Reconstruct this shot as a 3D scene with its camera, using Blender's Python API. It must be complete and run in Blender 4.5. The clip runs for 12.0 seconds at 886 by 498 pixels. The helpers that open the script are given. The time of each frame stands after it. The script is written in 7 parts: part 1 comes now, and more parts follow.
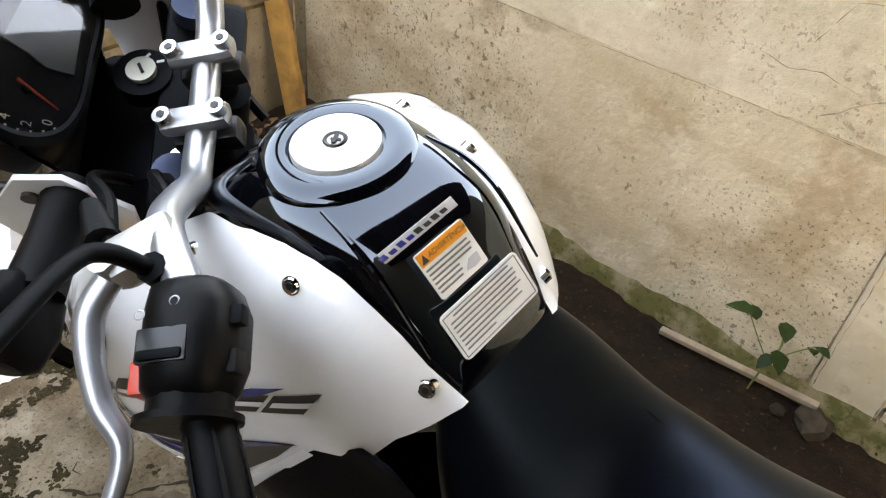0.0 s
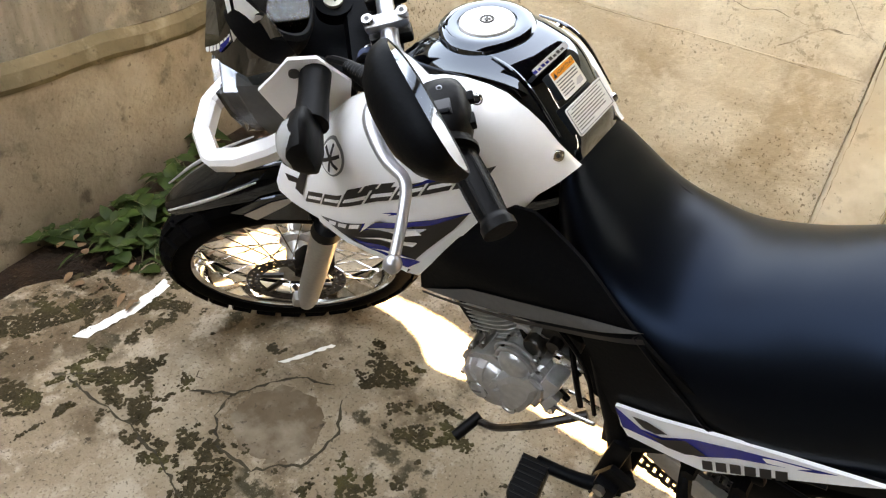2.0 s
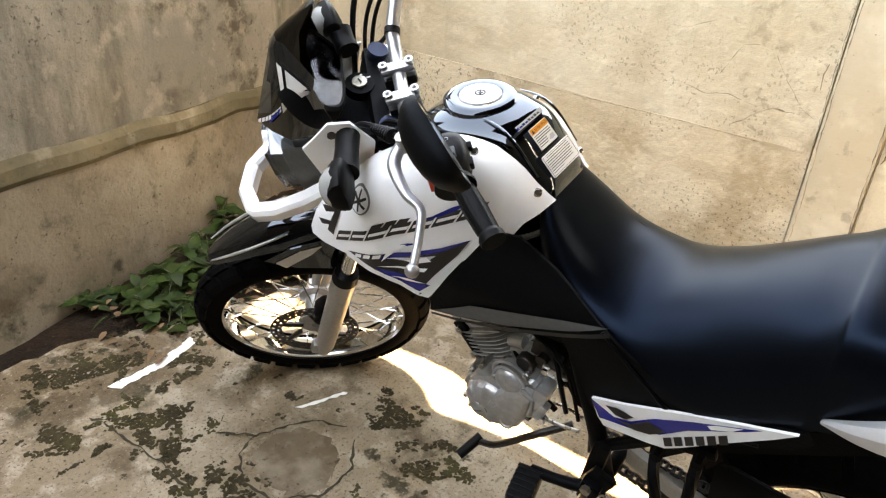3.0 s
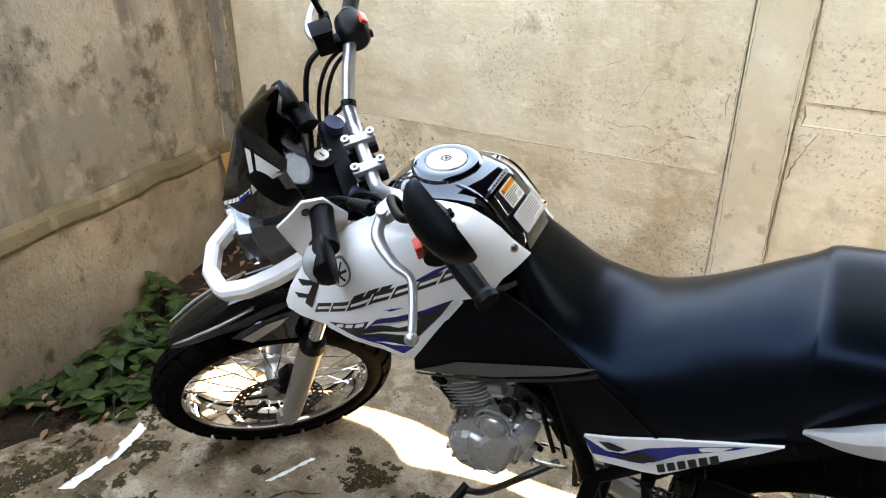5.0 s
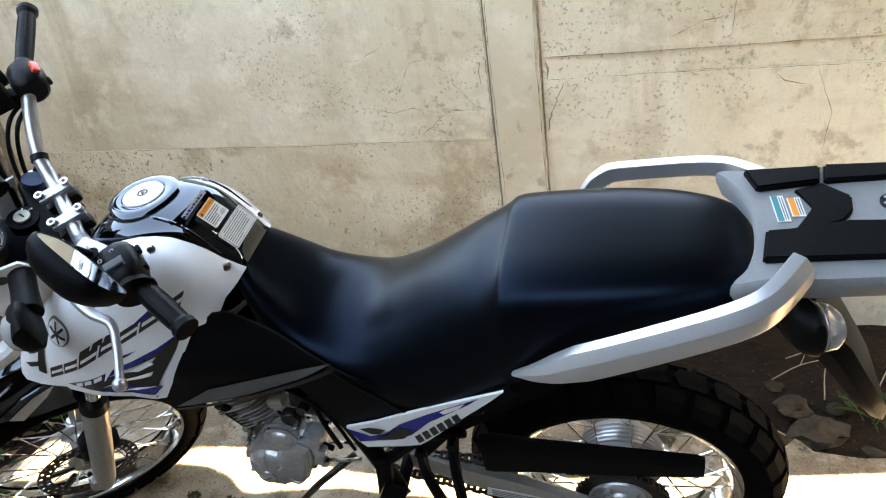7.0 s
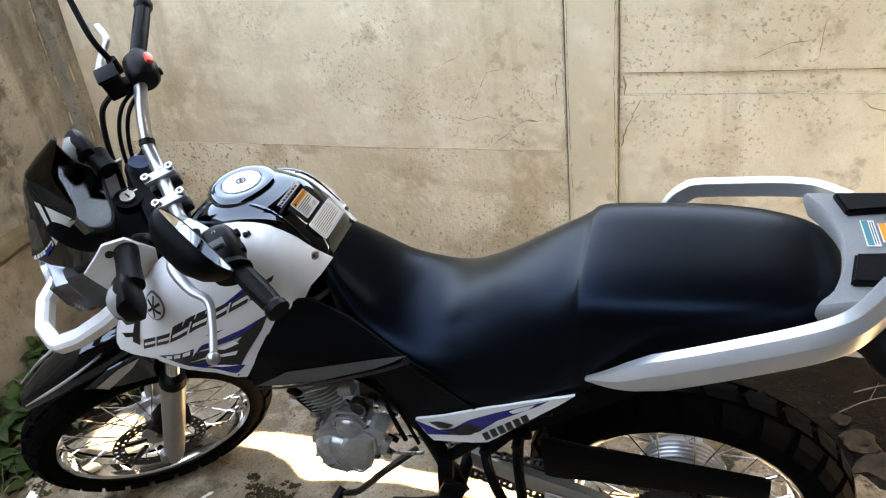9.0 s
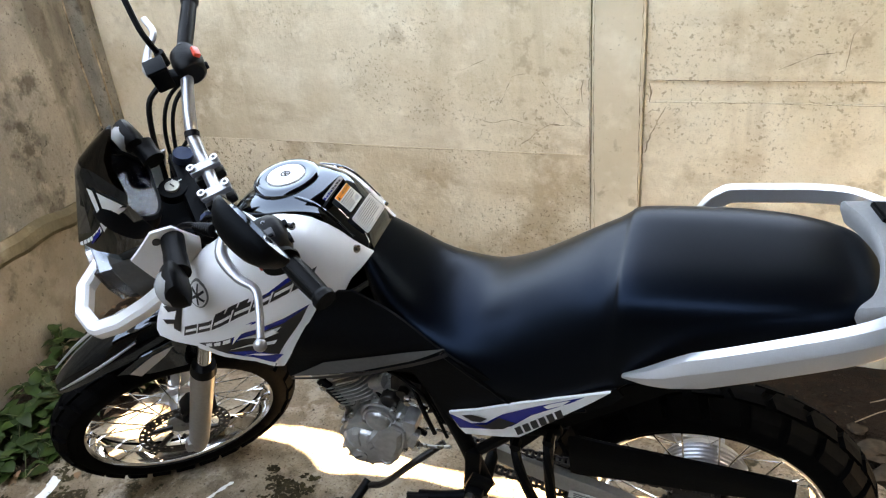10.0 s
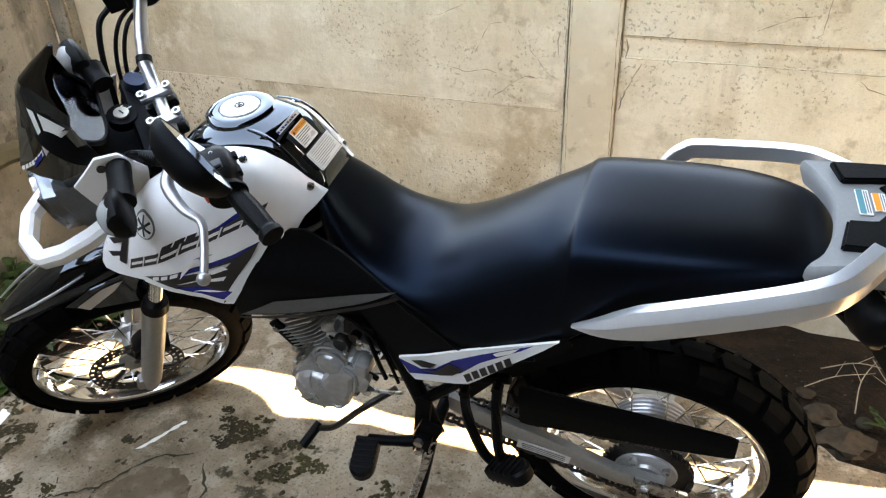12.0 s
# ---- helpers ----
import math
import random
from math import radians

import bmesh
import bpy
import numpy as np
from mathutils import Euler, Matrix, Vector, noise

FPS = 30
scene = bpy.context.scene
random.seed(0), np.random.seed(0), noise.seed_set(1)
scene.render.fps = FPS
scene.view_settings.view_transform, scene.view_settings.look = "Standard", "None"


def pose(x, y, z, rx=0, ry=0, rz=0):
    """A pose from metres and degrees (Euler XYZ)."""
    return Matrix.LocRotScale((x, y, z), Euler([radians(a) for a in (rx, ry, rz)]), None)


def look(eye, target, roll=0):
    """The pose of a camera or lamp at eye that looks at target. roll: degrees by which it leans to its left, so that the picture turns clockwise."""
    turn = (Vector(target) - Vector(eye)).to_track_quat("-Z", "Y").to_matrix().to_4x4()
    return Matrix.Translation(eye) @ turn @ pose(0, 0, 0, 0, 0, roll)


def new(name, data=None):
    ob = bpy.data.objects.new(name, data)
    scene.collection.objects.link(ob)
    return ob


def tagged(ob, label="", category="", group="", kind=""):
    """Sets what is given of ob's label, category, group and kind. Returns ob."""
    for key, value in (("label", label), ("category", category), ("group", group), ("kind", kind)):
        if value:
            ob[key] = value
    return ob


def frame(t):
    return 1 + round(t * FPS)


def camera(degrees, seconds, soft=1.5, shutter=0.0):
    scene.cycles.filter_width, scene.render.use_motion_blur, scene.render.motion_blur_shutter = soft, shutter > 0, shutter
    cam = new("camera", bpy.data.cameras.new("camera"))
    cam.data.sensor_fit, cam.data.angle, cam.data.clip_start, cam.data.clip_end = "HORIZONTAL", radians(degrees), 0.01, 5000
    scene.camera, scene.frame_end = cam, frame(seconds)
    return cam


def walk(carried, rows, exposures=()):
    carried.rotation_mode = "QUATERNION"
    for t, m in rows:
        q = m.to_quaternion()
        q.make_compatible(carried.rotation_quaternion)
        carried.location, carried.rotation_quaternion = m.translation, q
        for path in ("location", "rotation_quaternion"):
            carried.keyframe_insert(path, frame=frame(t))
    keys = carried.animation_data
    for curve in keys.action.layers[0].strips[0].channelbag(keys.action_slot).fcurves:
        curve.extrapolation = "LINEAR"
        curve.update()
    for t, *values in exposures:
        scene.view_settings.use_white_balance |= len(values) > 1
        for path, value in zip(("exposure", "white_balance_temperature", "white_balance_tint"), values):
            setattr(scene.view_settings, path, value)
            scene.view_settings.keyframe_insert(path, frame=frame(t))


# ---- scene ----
cam = camera(64.6, 12.0, soft=1.2)
# seconds, eye, point looked at, roll
ROWS = [
    (0, (0.107, -1.619, 1.326), (-0.931, -0.417, 0.111), 6.69),
    (0.5, (0.190, -1.672, 1.340), (-0.996, -0.574, 0.162), 0.44),
    (1, (0.253, -1.740, 1.363), (-0.974, -0.649, 0.220), -2.38),
    (1.5, (0.248, -1.844, 1.371), (-0.862, -0.668, 0.195), -0.15),
    (2, (0.250, -2.020, 1.356), (-0.751, -0.772, 0.156), 3.48),
    (2.5, (0.356, -2.145, 1.388), (-0.632, -0.788, 0.301), 5.56),
    (2.7, (0.397, -2.176, 1.395), (-0.664, -0.823, 0.373), 3.89),
    (4.3, (0.340, -2.301, 1.442), (-0.697, -0.839, 0.554), -2.58),
    (4.5, (0.331, -2.299, 1.455), (-0.696, -0.808, 0.605), -3.13),
    (5, (0.312, -2.292, 1.451), (-0.606, -0.752, 0.566), 0.11),
    (5.5, (0.314, -2.307, 1.448), (-0.613, -0.778, 0.551), -0.74),
    (6, (0.318, -2.287, 1.442), (-0.597, -0.743, 0.559), -3.38),
    (6.5, (0.387, -2.259, 1.435), (-0.214, -0.617, 0.465), -3.94),
    (7, (0.572, -2.194, 1.451), (-0.051, -0.530, 0.532), -8.69),
    (7.2, (0.624, -2.182, 1.452), (-0.045, -0.535, 0.537), -8.71),
    (8.8, (0.563, -2.224, 1.454), (-0.136, -0.588, 0.540), -6.90),
    (9, (0.540, -2.244, 1.459), (-0.222, -0.616, 0.583), -6.88),
    (9.5, (0.505, -2.286, 1.470), (-0.284, -0.648, 0.637), -4.94),
    (10, (0.496, -2.293, 1.465), (-0.278, -0.665, 0.599), -5.40),
    (10.5, (0.494, -2.296, 1.460), (-0.255, -0.664, 0.579), -4.11),
    (11, (0.502, -2.284, 1.435), (-0.258, -0.730, 0.431), -4.32),
    (11.5, (0.524, -2.255, 1.436), (-0.193, -0.673, 0.444), -3.47),
    (12, (0.522, -2.269, 1.432), (-0.173, -0.670, 0.453), -1.82),
]
walk(cam, [(t, look(eye, at, roll)) for t, eye, at, roll in ROWS],
     exposures=[(0.0, 4.58, 13000, 15), (1.5, 4.72, 14000, 16), (2.5, 4.88, 14300, 16), (4.5, 4.69, 11600, 13), (6.0, 4.59, 11000, 12), (7.0, 4.40, 9800, 10), (9.5, 4.47, 10800, 13), (12.0, 4.57, 11000, 12)])

# ---- daylight: open sky over a shaded yard, sun along the wall ----
SUN_ELEV, SUN_AZ = radians(42), math.atan2(0.19, 1.93)       # sun stands towards +x
sky_world = bpy.data.worlds.new("sky")
scene.world = sky_world
sky_world.use_nodes = True
wn = sky_world.node_tree
bg = wn.nodes["Background"]
sky = wn.nodes.new("ShaderNodeTexSky")
sky.sky_type, sky.sun_disc = "NISHITA", False
sky.sun_elevation, sky.sun_rotation = SUN_ELEV, radians(90) - SUN_AZ
wn.links.new(sky.outputs[0], bg.inputs[0])
bg.inputs[1].default_value = 0.15
sun_data = bpy.data.lights.new("sun", "SUN")
sun_data.energy, sun_data.angle, sun_data.color = 5.0, radians(0.3), (1.0, 0.965, 0.91)
sun = new("sun", sun_data)
sun_dir = Vector((math.cos(SUN_AZ) * math.cos(SUN_ELEV), math.sin(SUN_AZ) * math.cos(SUN_ELEV), math.sin(SUN_ELEV)))
sun.matrix_world = look(sun_dir * 30, (0, 0, 0))


# ---- materials ----
def mat(name, base, rough=0.5, metal=0.0, var=0.15, scale=30.0, bump=0.0, coat=0.0, second=None, second_scale=4.0, spec=0.5, island=False, piece=False, bump_scale=None, rough_var=0.06):
    """A painted, moulded or metal surface with fine and broad variation."""
    m = bpy.data.materials.new(name)
    m.use_nodes = True
    nt = m.node_tree
    b = nt.nodes["Principled BSDF"]
    b.inputs["Roughness"].default_value = rough
    b.inputs["Metallic"].default_value = metal
    b.inputs["Coat Weight"].default_value = coat
    b.inputs["Coat Roughness"].default_value = 0.04
    b.inputs["Specular IOR Level"].default_value = spec
    tc = nt.nodes.new("ShaderNodeTexCoord")
    n1 = nt.nodes.new("ShaderNodeTexNoise")
    n1.inputs["Scale"].default_value, n1.inputs["Detail"].default_value = scale, 6
    nt.links.new(tc.outputs["Object"], n1.inputs["Vector"])
    ramp = nt.nodes.new("ShaderNodeValToRGB")
    lo = [c * (1 - var) for c in base]
    hi = [min(1, c * (1 + var)) for c in base]
    ramp.color_ramp.elements[0].position, ramp.color_ramp.elements[0].color = 0.3, (*lo, 1)
    ramp.color_ramp.elements[1].position, ramp.color_ramp.elements[1].color = 0.7, (*hi, 1)
    nt.links.new(n1.outputs[0], ramp.inputs[0])
    out = ramp.outputs[0]
    if second:
        n2 = nt.nodes.new("ShaderNodeTexNoise")
        n2.inputs["Scale"].default_value, n2.inputs["Detail"].default_value = second_scale, 8
        n2.inputs["Roughness"].default_value = 0.65
        nt.links.new(tc.outputs["Object"], n2.inputs["Vector"])
        r2 = nt.nodes.new("ShaderNodeValToRGB")
        r2.color_ramp.elements[0].position, r2.color_ramp.elements[1].position = 0.47, 0.68
        nt.links.new(n2.outputs[0], r2.inputs[0])
        mx = nt.nodes.new("ShaderNodeMix")
        mx.data_type = "RGBA"
        nt.links.new(r2.outputs[0], mx.inputs[0])
        nt.links.new(out, mx.inputs[6])
        mx.inputs[7].default_value = (*second, 1)
        out = mx.outputs[2]
    if piece or island:
        src = nt.nodes.new("ShaderNodeObjectInfo" if piece else "ShaderNodeNewGeometry")
        hsv = nt.nodes.new("ShaderNodeHueSaturation")
        mr = nt.nodes.new("ShaderNodeMapRange")
        mr.inputs[3].default_value, mr.inputs[4].default_value = 0.7, 1.3
        nt.links.new(src.outputs["Random" if piece else "Random Per Island"], mr.inputs[0])
        nt.links.new(mr.outputs[0], hsv.inputs["Value"])
        nt.links.new(out, hsv.inputs["Color"])
        out = hsv.outputs[0]
    nt.links.new(out, b.inputs["Base Color"])
    rr = nt.nodes.new("ShaderNodeMapRange")
    rr.inputs[3].default_value, rr.inputs[4].default_value = max(0.02, rough - rough_var), min(1, rough + rough_var)
    nt.links.new(n1.outputs[0], rr.inputs[0])
    nt.links.new(rr.outputs[0], b.inputs["Roughness"])
    if bump:
        bn = nt.nodes.new("ShaderNodeBump")
        bn.inputs["Strength"].default_value = bump
        bn.inputs["Distance"].default_value = 0.004
        if bump_scale:
            n3 = nt.nodes.new("ShaderNodeTexNoise")
            n3.inputs["Scale"].default_value, n3.inputs["Detail"].default_value = bump_scale, 4
            nt.links.new(tc.outputs["Object"], n3.inputs["Vector"])
            nt.links.new(n3.outputs[0], bn.inputs["Height"])
        else:
            nt.links.new(n1.outputs[0], bn.inputs["Height"])
        nt.links.new(bn.outputs[0], b.inputs["Normal"])
    return m


def layered(name, layers, rough=0.85, bumps=((60, 0.5, 0.004), (350, 0.4, 0.0015))):
    """Weathered mineral surface. layers: (colour, noise scale, low, high, weight[, (patch scale, low, high)][, stretch]), the first one the ground colour."""
    m = bpy.data.materials.new(name)
    m.use_nodes = True
    nt = m.node_tree
    b = nt.nodes["Principled BSDF"]
    b.inputs["Roughness"].default_value = rough
    b.inputs["Specular IOR Level"].default_value = 0.2
    tc = nt.nodes.new("ShaderNodeTexCoord")

    def field(scale, seed, stretch=(1, 1, 1)):
        mp = nt.nodes.new("ShaderNodeMapping")
        mp.inputs["Scale"].default_value = stretch
        nt.links.new(tc.outputs["Object"], mp.inputs[0])
        n = nt.nodes.new("ShaderNodeTexNoise")
        n.noise_dimensions = "4D"
        n.inputs["W"].default_value = seed
        n.inputs["Scale"].default_value, n.inputs["Detail"].default_value, n.inputs["Roughness"].default_value = scale, 9, 0.62
        nt.links.new(mp.outputs[0], n.inputs["Vector"])
        return n.outputs[0]

    def ramped(src, lo, hi, w):
        r = nt.nodes.new("ShaderNodeMapRange")
        r.inputs[1].default_value, r.inputs[2].default_value, r.inputs[3].default_value, r.inputs[4].default_value = lo, hi, 0, w
        nt.links.new(src, r.inputs[0])
        return r.outputs[0]

    out = None
    for i, (col, sc, lo, hi, w, *more) in enumerate(layers):
        if out is None:
            rgb = nt.nodes.new("ShaderNodeRGB")
            rgb.outputs[0].default_value = (*col, 1)
            out = rgb.outputs[0]
            continue
        fac = ramped(field(sc, i * 3.7, more[1] if len(more) > 1 else (1, 1, 1)), lo, hi, w)
        if more and more[0]:
            mul = nt.nodes.new("ShaderNodeMath")
            mul.operation = "MULTIPLY"
            nt.links.new(fac, mul.inputs[0])
            nt.links.new(ramped(field(more[0][0], i * 5.3 + 1), more[0][1], more[0][2], 1.0), mul.inputs[1])
            fac = mul.outputs[0]
        mx = nt.nodes.new("ShaderNodeMix")
        mx.data_type = "RGBA"
        nt.links.new(fac, mx.inputs[0])
        nt.links.new(out, mx.inputs[6])
        mx.inputs[7].default_value = (*col, 1)
        out = mx.outputs[2]
    nt.links.new(out, b.inputs["Base Color"])
    prev = None
    for sc, st, di in bumps:
        n = nt.nodes.new("ShaderNodeTexNoise")
        n.inputs["Scale"].default_value, n.inputs["Detail"].default_value = sc, 6
        nt.links.new(tc.outputs["Object"], n.inputs["Vector"])
        bn = nt.nodes.new("ShaderNodeBump")
        bn.inputs["Strength"].default_value, bn.inputs["Distance"].default_value = st, di
        nt.links.new(n.outputs[0], bn.inputs["Height"])
        if prev:
            nt.links.new(prev, bn.inputs["Normal"])
        prev = bn.outputs[0]
    nt.links.new(prev, b.inputs["Normal"])
    return m


def glass(name, tint=(1, 1, 1), rough=0.02, haze=0.0, ior=1.5):
    """Thin clear plastic or glass: mostly see-through, glossy at a slant."""
    m = bpy.data.materials.new(name)
    m.use_nodes = True
    nt = m.node_tree
    nt.nodes.remove(nt.nodes["Principled BSDF"])
    tr = nt.nodes.new("ShaderNodeBsdfTransparent")
    tr.inputs[0].default_value = (*tint, 1)
    gl = nt.nodes.new("ShaderNodeBsdfGlossy")
    gl.inputs["Roughness"].default_value = rough
    fr = nt.nodes.new("ShaderNodeFresnel")
    fr.inputs[0].default_value = ior
    mx = nt.nodes.new("ShaderNodeMixShader")
    nt.links.new(fr.outputs[0], mx.inputs[0])
    if haze:
        df = nt.nodes.new("ShaderNodeBsdfDiffuse")
        df.inputs[0].default_value = (0.75, 0.74, 0.72, 1)
        hz = nt.nodes.new("ShaderNodeMixShader")
        hz.inputs[0].default_value = haze
        nt.links.new(tr.outputs[0], hz.inputs[1])
        nt.links.new(df.outputs[0], hz.inputs[2])
        nt.links.new(hz.outputs[0], mx.inputs[1])
    else:
        nt.links.new(tr.outputs[0], mx.inputs[1])
    nt.links.new(gl.outputs[0], mx.inputs[2])
    nt.links.new(mx.outputs[0], nt.nodes["Material Output"].inputs[0])
    return m


WHITE = mat("white_paint", (0.90, 0.885, 0.87), 0.22, var=0.02, coat=0.6)
BLACK = mat("gloss_black_paint", (0.0015, 0.0015, 0.002), 0.03, var=0.3, spec=0.5, coat=0.9)
BLACK.node_tree.nodes["Principled BSDF"].inputs["Coat IOR"].default_value = 1.5
# sky blue painted into the clear coat's gloss
BLACK.node_tree.nodes["Principled BSDF"].inputs["Coat Tint"].default_value = (0.75, 0.88, 1.0, 1)
SATIN = mat("satin_black_plastic", (0.0022, 0.0022, 0.0024), 0.5, spec=0.08, var=0.25, scale=200, bump=0.1)
DARK = mat("dark_grey_plastic", (0.0025, 0.0025, 0.0028), 0.42, spec=0.12, var=0.2, scale=150, bump=0.1)
GREYP = mat("grey_plastic", (0.085, 0.083, 0.08), 0.45, var=0.1, scale=120, spec=0.3)
RUBBER = mat("black_rubber", (0.003, 0.003, 0.0033), 0.46, var=0.25, scale=90, bump=0.10, spec=0.12)
TYRE = mat("tyre_rubber", (0.0022, 0.0022, 0.0024), 0.75, var=0.3, scale=60, bump=0.3, spec=0.04, second=(0.0042, 0.004, 0.0038), second_scale=9)
VINYL = mat("seat_vinyl", (0.0016, 0.0018, 0.0022), 0.31, var=0.2, scale=700, bump=0.05, spec=0.15)
# bluish sky sheen put into the specular tint of these blacks
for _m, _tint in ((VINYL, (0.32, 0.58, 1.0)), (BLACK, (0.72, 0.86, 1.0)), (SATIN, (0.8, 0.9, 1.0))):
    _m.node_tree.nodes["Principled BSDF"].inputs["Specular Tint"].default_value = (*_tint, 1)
SILVER = mat("silver_paint", (0.72, 0.72, 0.735), 0.34, metal=0.75, var=0.02, scale=300, rough_var=0.01)
ALLOY = mat("cast_aluminium", (0.46, 0.46, 0.455), 0.33, metal=0.6, var=0.14, scale=60, bump=0.12)
FORKM = mat("fork_silver", (0.42, 0.41, 0.39), 0.4, metal=0.7, var=0.08, scale=120)
BARM = mat("satin_bar_silver", (0.40, 0.40, 0.412), 0.3, metal=0.75, var=0.02, scale=300, rough_var=0.01)
CHROME = mat("chrome", (0.92, 0.92, 0.92), 0.09, metal=1.0, var=0.03)
STEEL = mat("steel", (0.5, 0.49, 0.47), 0.28, metal=1.0, var=0.15, scale=80)
DSTEEL = mat("dark_steel", (0.05, 0.047, 0.045), 0.4, metal=0.9, var=0.3, scale=80)
BLUE = mat("blue_graphic", (0.004, 0.014, 0.19), 0.25, var=0.05, coat=0.5)
INK = mat("black_graphic", (0.008, 0.008, 0.01), 0.3, var=0.1)
LGREY = mat("light_grey_graphic", (0.5, 0.5, 0.52), 0.3, var=0.05)
RED = mat("red_plastic", (0.75, 0.05, 0.02), 0.35, var=0.05)
ORANGE = mat("orange_print", (0.85, 0.28, 0.02), 0.5, var=0.05)
PAPER = mat("label_white", (0.78, 0.77, 0.74), 0.45, var=0.03)
PRINT = mat("grey_print", (0.16, 0.16, 0.16), 0.6, var=0.1)
TEAL = mat("teal_print", (0.03, 0.22, 0.26), 0.5, var=0.05)
AMBER = mat("amber_bulb", (0.85, 0.25, 0.06), 0.3, var=0.05)
LCD = mat("lcd_panel", (0.10, 0.115, 0.115), 0.14, var=0.04)
DIAL = mat("dial_face", (0.004, 0.004, 0.0045), 0.5, var=0.1, spec=0.1)
MIRROR = mat("mirror_glass", (0.92, 0.92, 0.92), 0.012, metal=1.0, var=0.005)
CLEAR = glass("clear_lens", (0.95, 0.96, 0.97))
LENS = glass("frosted_lens", (0.95, 0.96, 0.97), haze=0.45)
COVER_GLASS = glass("dial_cover", (0.95, 0.96, 0.97), ior=1.4)
SMOKE = glass("smoked_screen", (0.06, 0.06, 0.065))
WOOD = mat("weathered_plank", (0.42, 0.22, 0.06), 0.7, var=0.3, scale=14, bump=0.3, second=(0.2, 0.1, 0.035), second_scale=6)
BARE = mat("pale_batten", (0.36, 0.27, 0.19), 0.75, var=0.25, scale=25, bump=0.3)
LEAF = mat("weed_leaf", (0.015, 0.036, 0.006), 0.55, spec=0.2, var=0.4, scale=12, island=True, second=(0.032, 0.047, 0.010), second_scale=14)
TWIG = mat("dry_twig", (0.32, 0.25, 0.17), 0.8, var=0.3, scale=40)
STONE = mat("rubble_stone", (0.045, 0.036, 0.027), 0.95, spec=0.1, var=0.35, scale=35, bump=0.7, island=True, second=(0.07, 0.05, 0.034), second_scale=20)
BROWNLEAF = mat("dry_leaf", (0.16, 0.09, 0.045), 0.8, var=0.4, scale=20, island=True)
WALLM = layered("wall_plaster", [
    ((0.64, 0.535, 0.38), 1, 0, 1, 1), ((0.76, 0.66, 0.50), 1.1, 0.44, 0.56, 0.9), ((0.53, 0.42, 0.285), 1.5, 0.50, 0.64, 0.6), ((0.47, 0.36, 0.235), 3.0, 0.52, 0.63, 0.55, (0.9, 0.44, 0.54), (1, 1, 2.5)),
    ((0.40, 0.30, 0.19), 2.0, 0.54, 0.66, 0.5, None, (2.4, 1, 0.2)), ((0.80, 0.71, 0.555), 8, 0.53, 0.64, 0.6), ((0.36, 0.265, 0.165), 12, 0.545, 0.63, 0.55, (1.3, 0.47, 0.56)),
    ((0.26, 0.19, 0.115), 85, 0.56, 0.61, 0.6, (1.7, 0.545, 0.60)), ((0.15, 0.11, 0.07), 30, 0.735, 0.75, 0.8), ((0.44, 0.345, 0.23), 190, 0.56, 0.63, 0.45)],
    bumps=((7, 0.4, 0.02), (45, 0.6, 0.006), (260, 0.5, 0.0015)))
WALLLOW = layered("splashed_plaster", [
    ((0.60, 0.485, 0.335), 1, 0, 1, 1), ((0.72, 0.61, 0.45), 1.3, 0.44, 0.56, 0.9), ((0.46, 0.345, 0.22), 1.9, 0.49, 0.61, 0.75, None, (1, 1, 2.2)), ((0.40, 0.29, 0.175), 3.4, 0.50, 0.60, 0.7, (1.1, 0.42, 0.54)),
    ((0.76, 0.66, 0.50), 9, 0.53, 0.64, 0.55), ((0.20, 0.135, 0.08), 34, 0.575, 0.60, 0.75, (2.2, 0.50, 0.56)), ((0.14, 0.095, 0.055), 95, 0.575, 0.61, 0.75, (1.5, 0.48, 0.55)), ((0.10, 0.07, 0.045), 30, 0.70, 0.72, 0.8), ((0.42, 0.32, 0.21), 190, 0.56, 0.63, 0.45)],
    bumps=((7, 0.4, 0.02), (45, 0.7, 0.008), (260, 0.5, 0.0015)))
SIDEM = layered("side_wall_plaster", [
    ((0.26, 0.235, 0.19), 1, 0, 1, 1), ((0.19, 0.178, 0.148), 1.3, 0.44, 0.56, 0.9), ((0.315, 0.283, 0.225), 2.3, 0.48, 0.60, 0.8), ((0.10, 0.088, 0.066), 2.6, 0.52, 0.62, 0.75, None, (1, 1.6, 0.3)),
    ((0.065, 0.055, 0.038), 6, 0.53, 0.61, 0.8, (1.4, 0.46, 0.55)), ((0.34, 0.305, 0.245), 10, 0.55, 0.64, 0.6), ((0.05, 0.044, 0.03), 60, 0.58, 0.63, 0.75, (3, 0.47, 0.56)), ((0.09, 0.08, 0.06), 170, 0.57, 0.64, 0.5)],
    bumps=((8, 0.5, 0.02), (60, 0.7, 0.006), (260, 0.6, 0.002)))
CONCM = layered("old_concrete", [
    ((0.27, 0.205, 0.14), 1, 0, 1, 1), ((0.16, 0.112, 0.068), 1.8, 0.44, 0.56, 0.9), ((0.37, 0.30, 0.22), 3.4, 0.48, 0.59, 0.8), ((0.42, 0.35, 0.27), 13, 0.53, 0.62, 0.7),
    ((0.09, 0.06, 0.033), 5.0, 0.50, 0.58, 0.8, (1.4, 0.45, 0.54)), ((0.032, 0.027, 0.012), 8, 0.54, 0.575, 0.92, (1.9, 0.50, 0.56)), ((0.03, 0.023, 0.013), 40, 0.62, 0.66, 0.9), ((0.07, 0.053, 0.033), 120, 0.55, 0.62, 0.7), ((0.48, 0.41, 0.32), 150, 0.61, 0.66, 0.7)],
    bumps=((12, 0.7, 0.02), (60, 0.9, 0.008), (260, 0.7, 0.0025)))
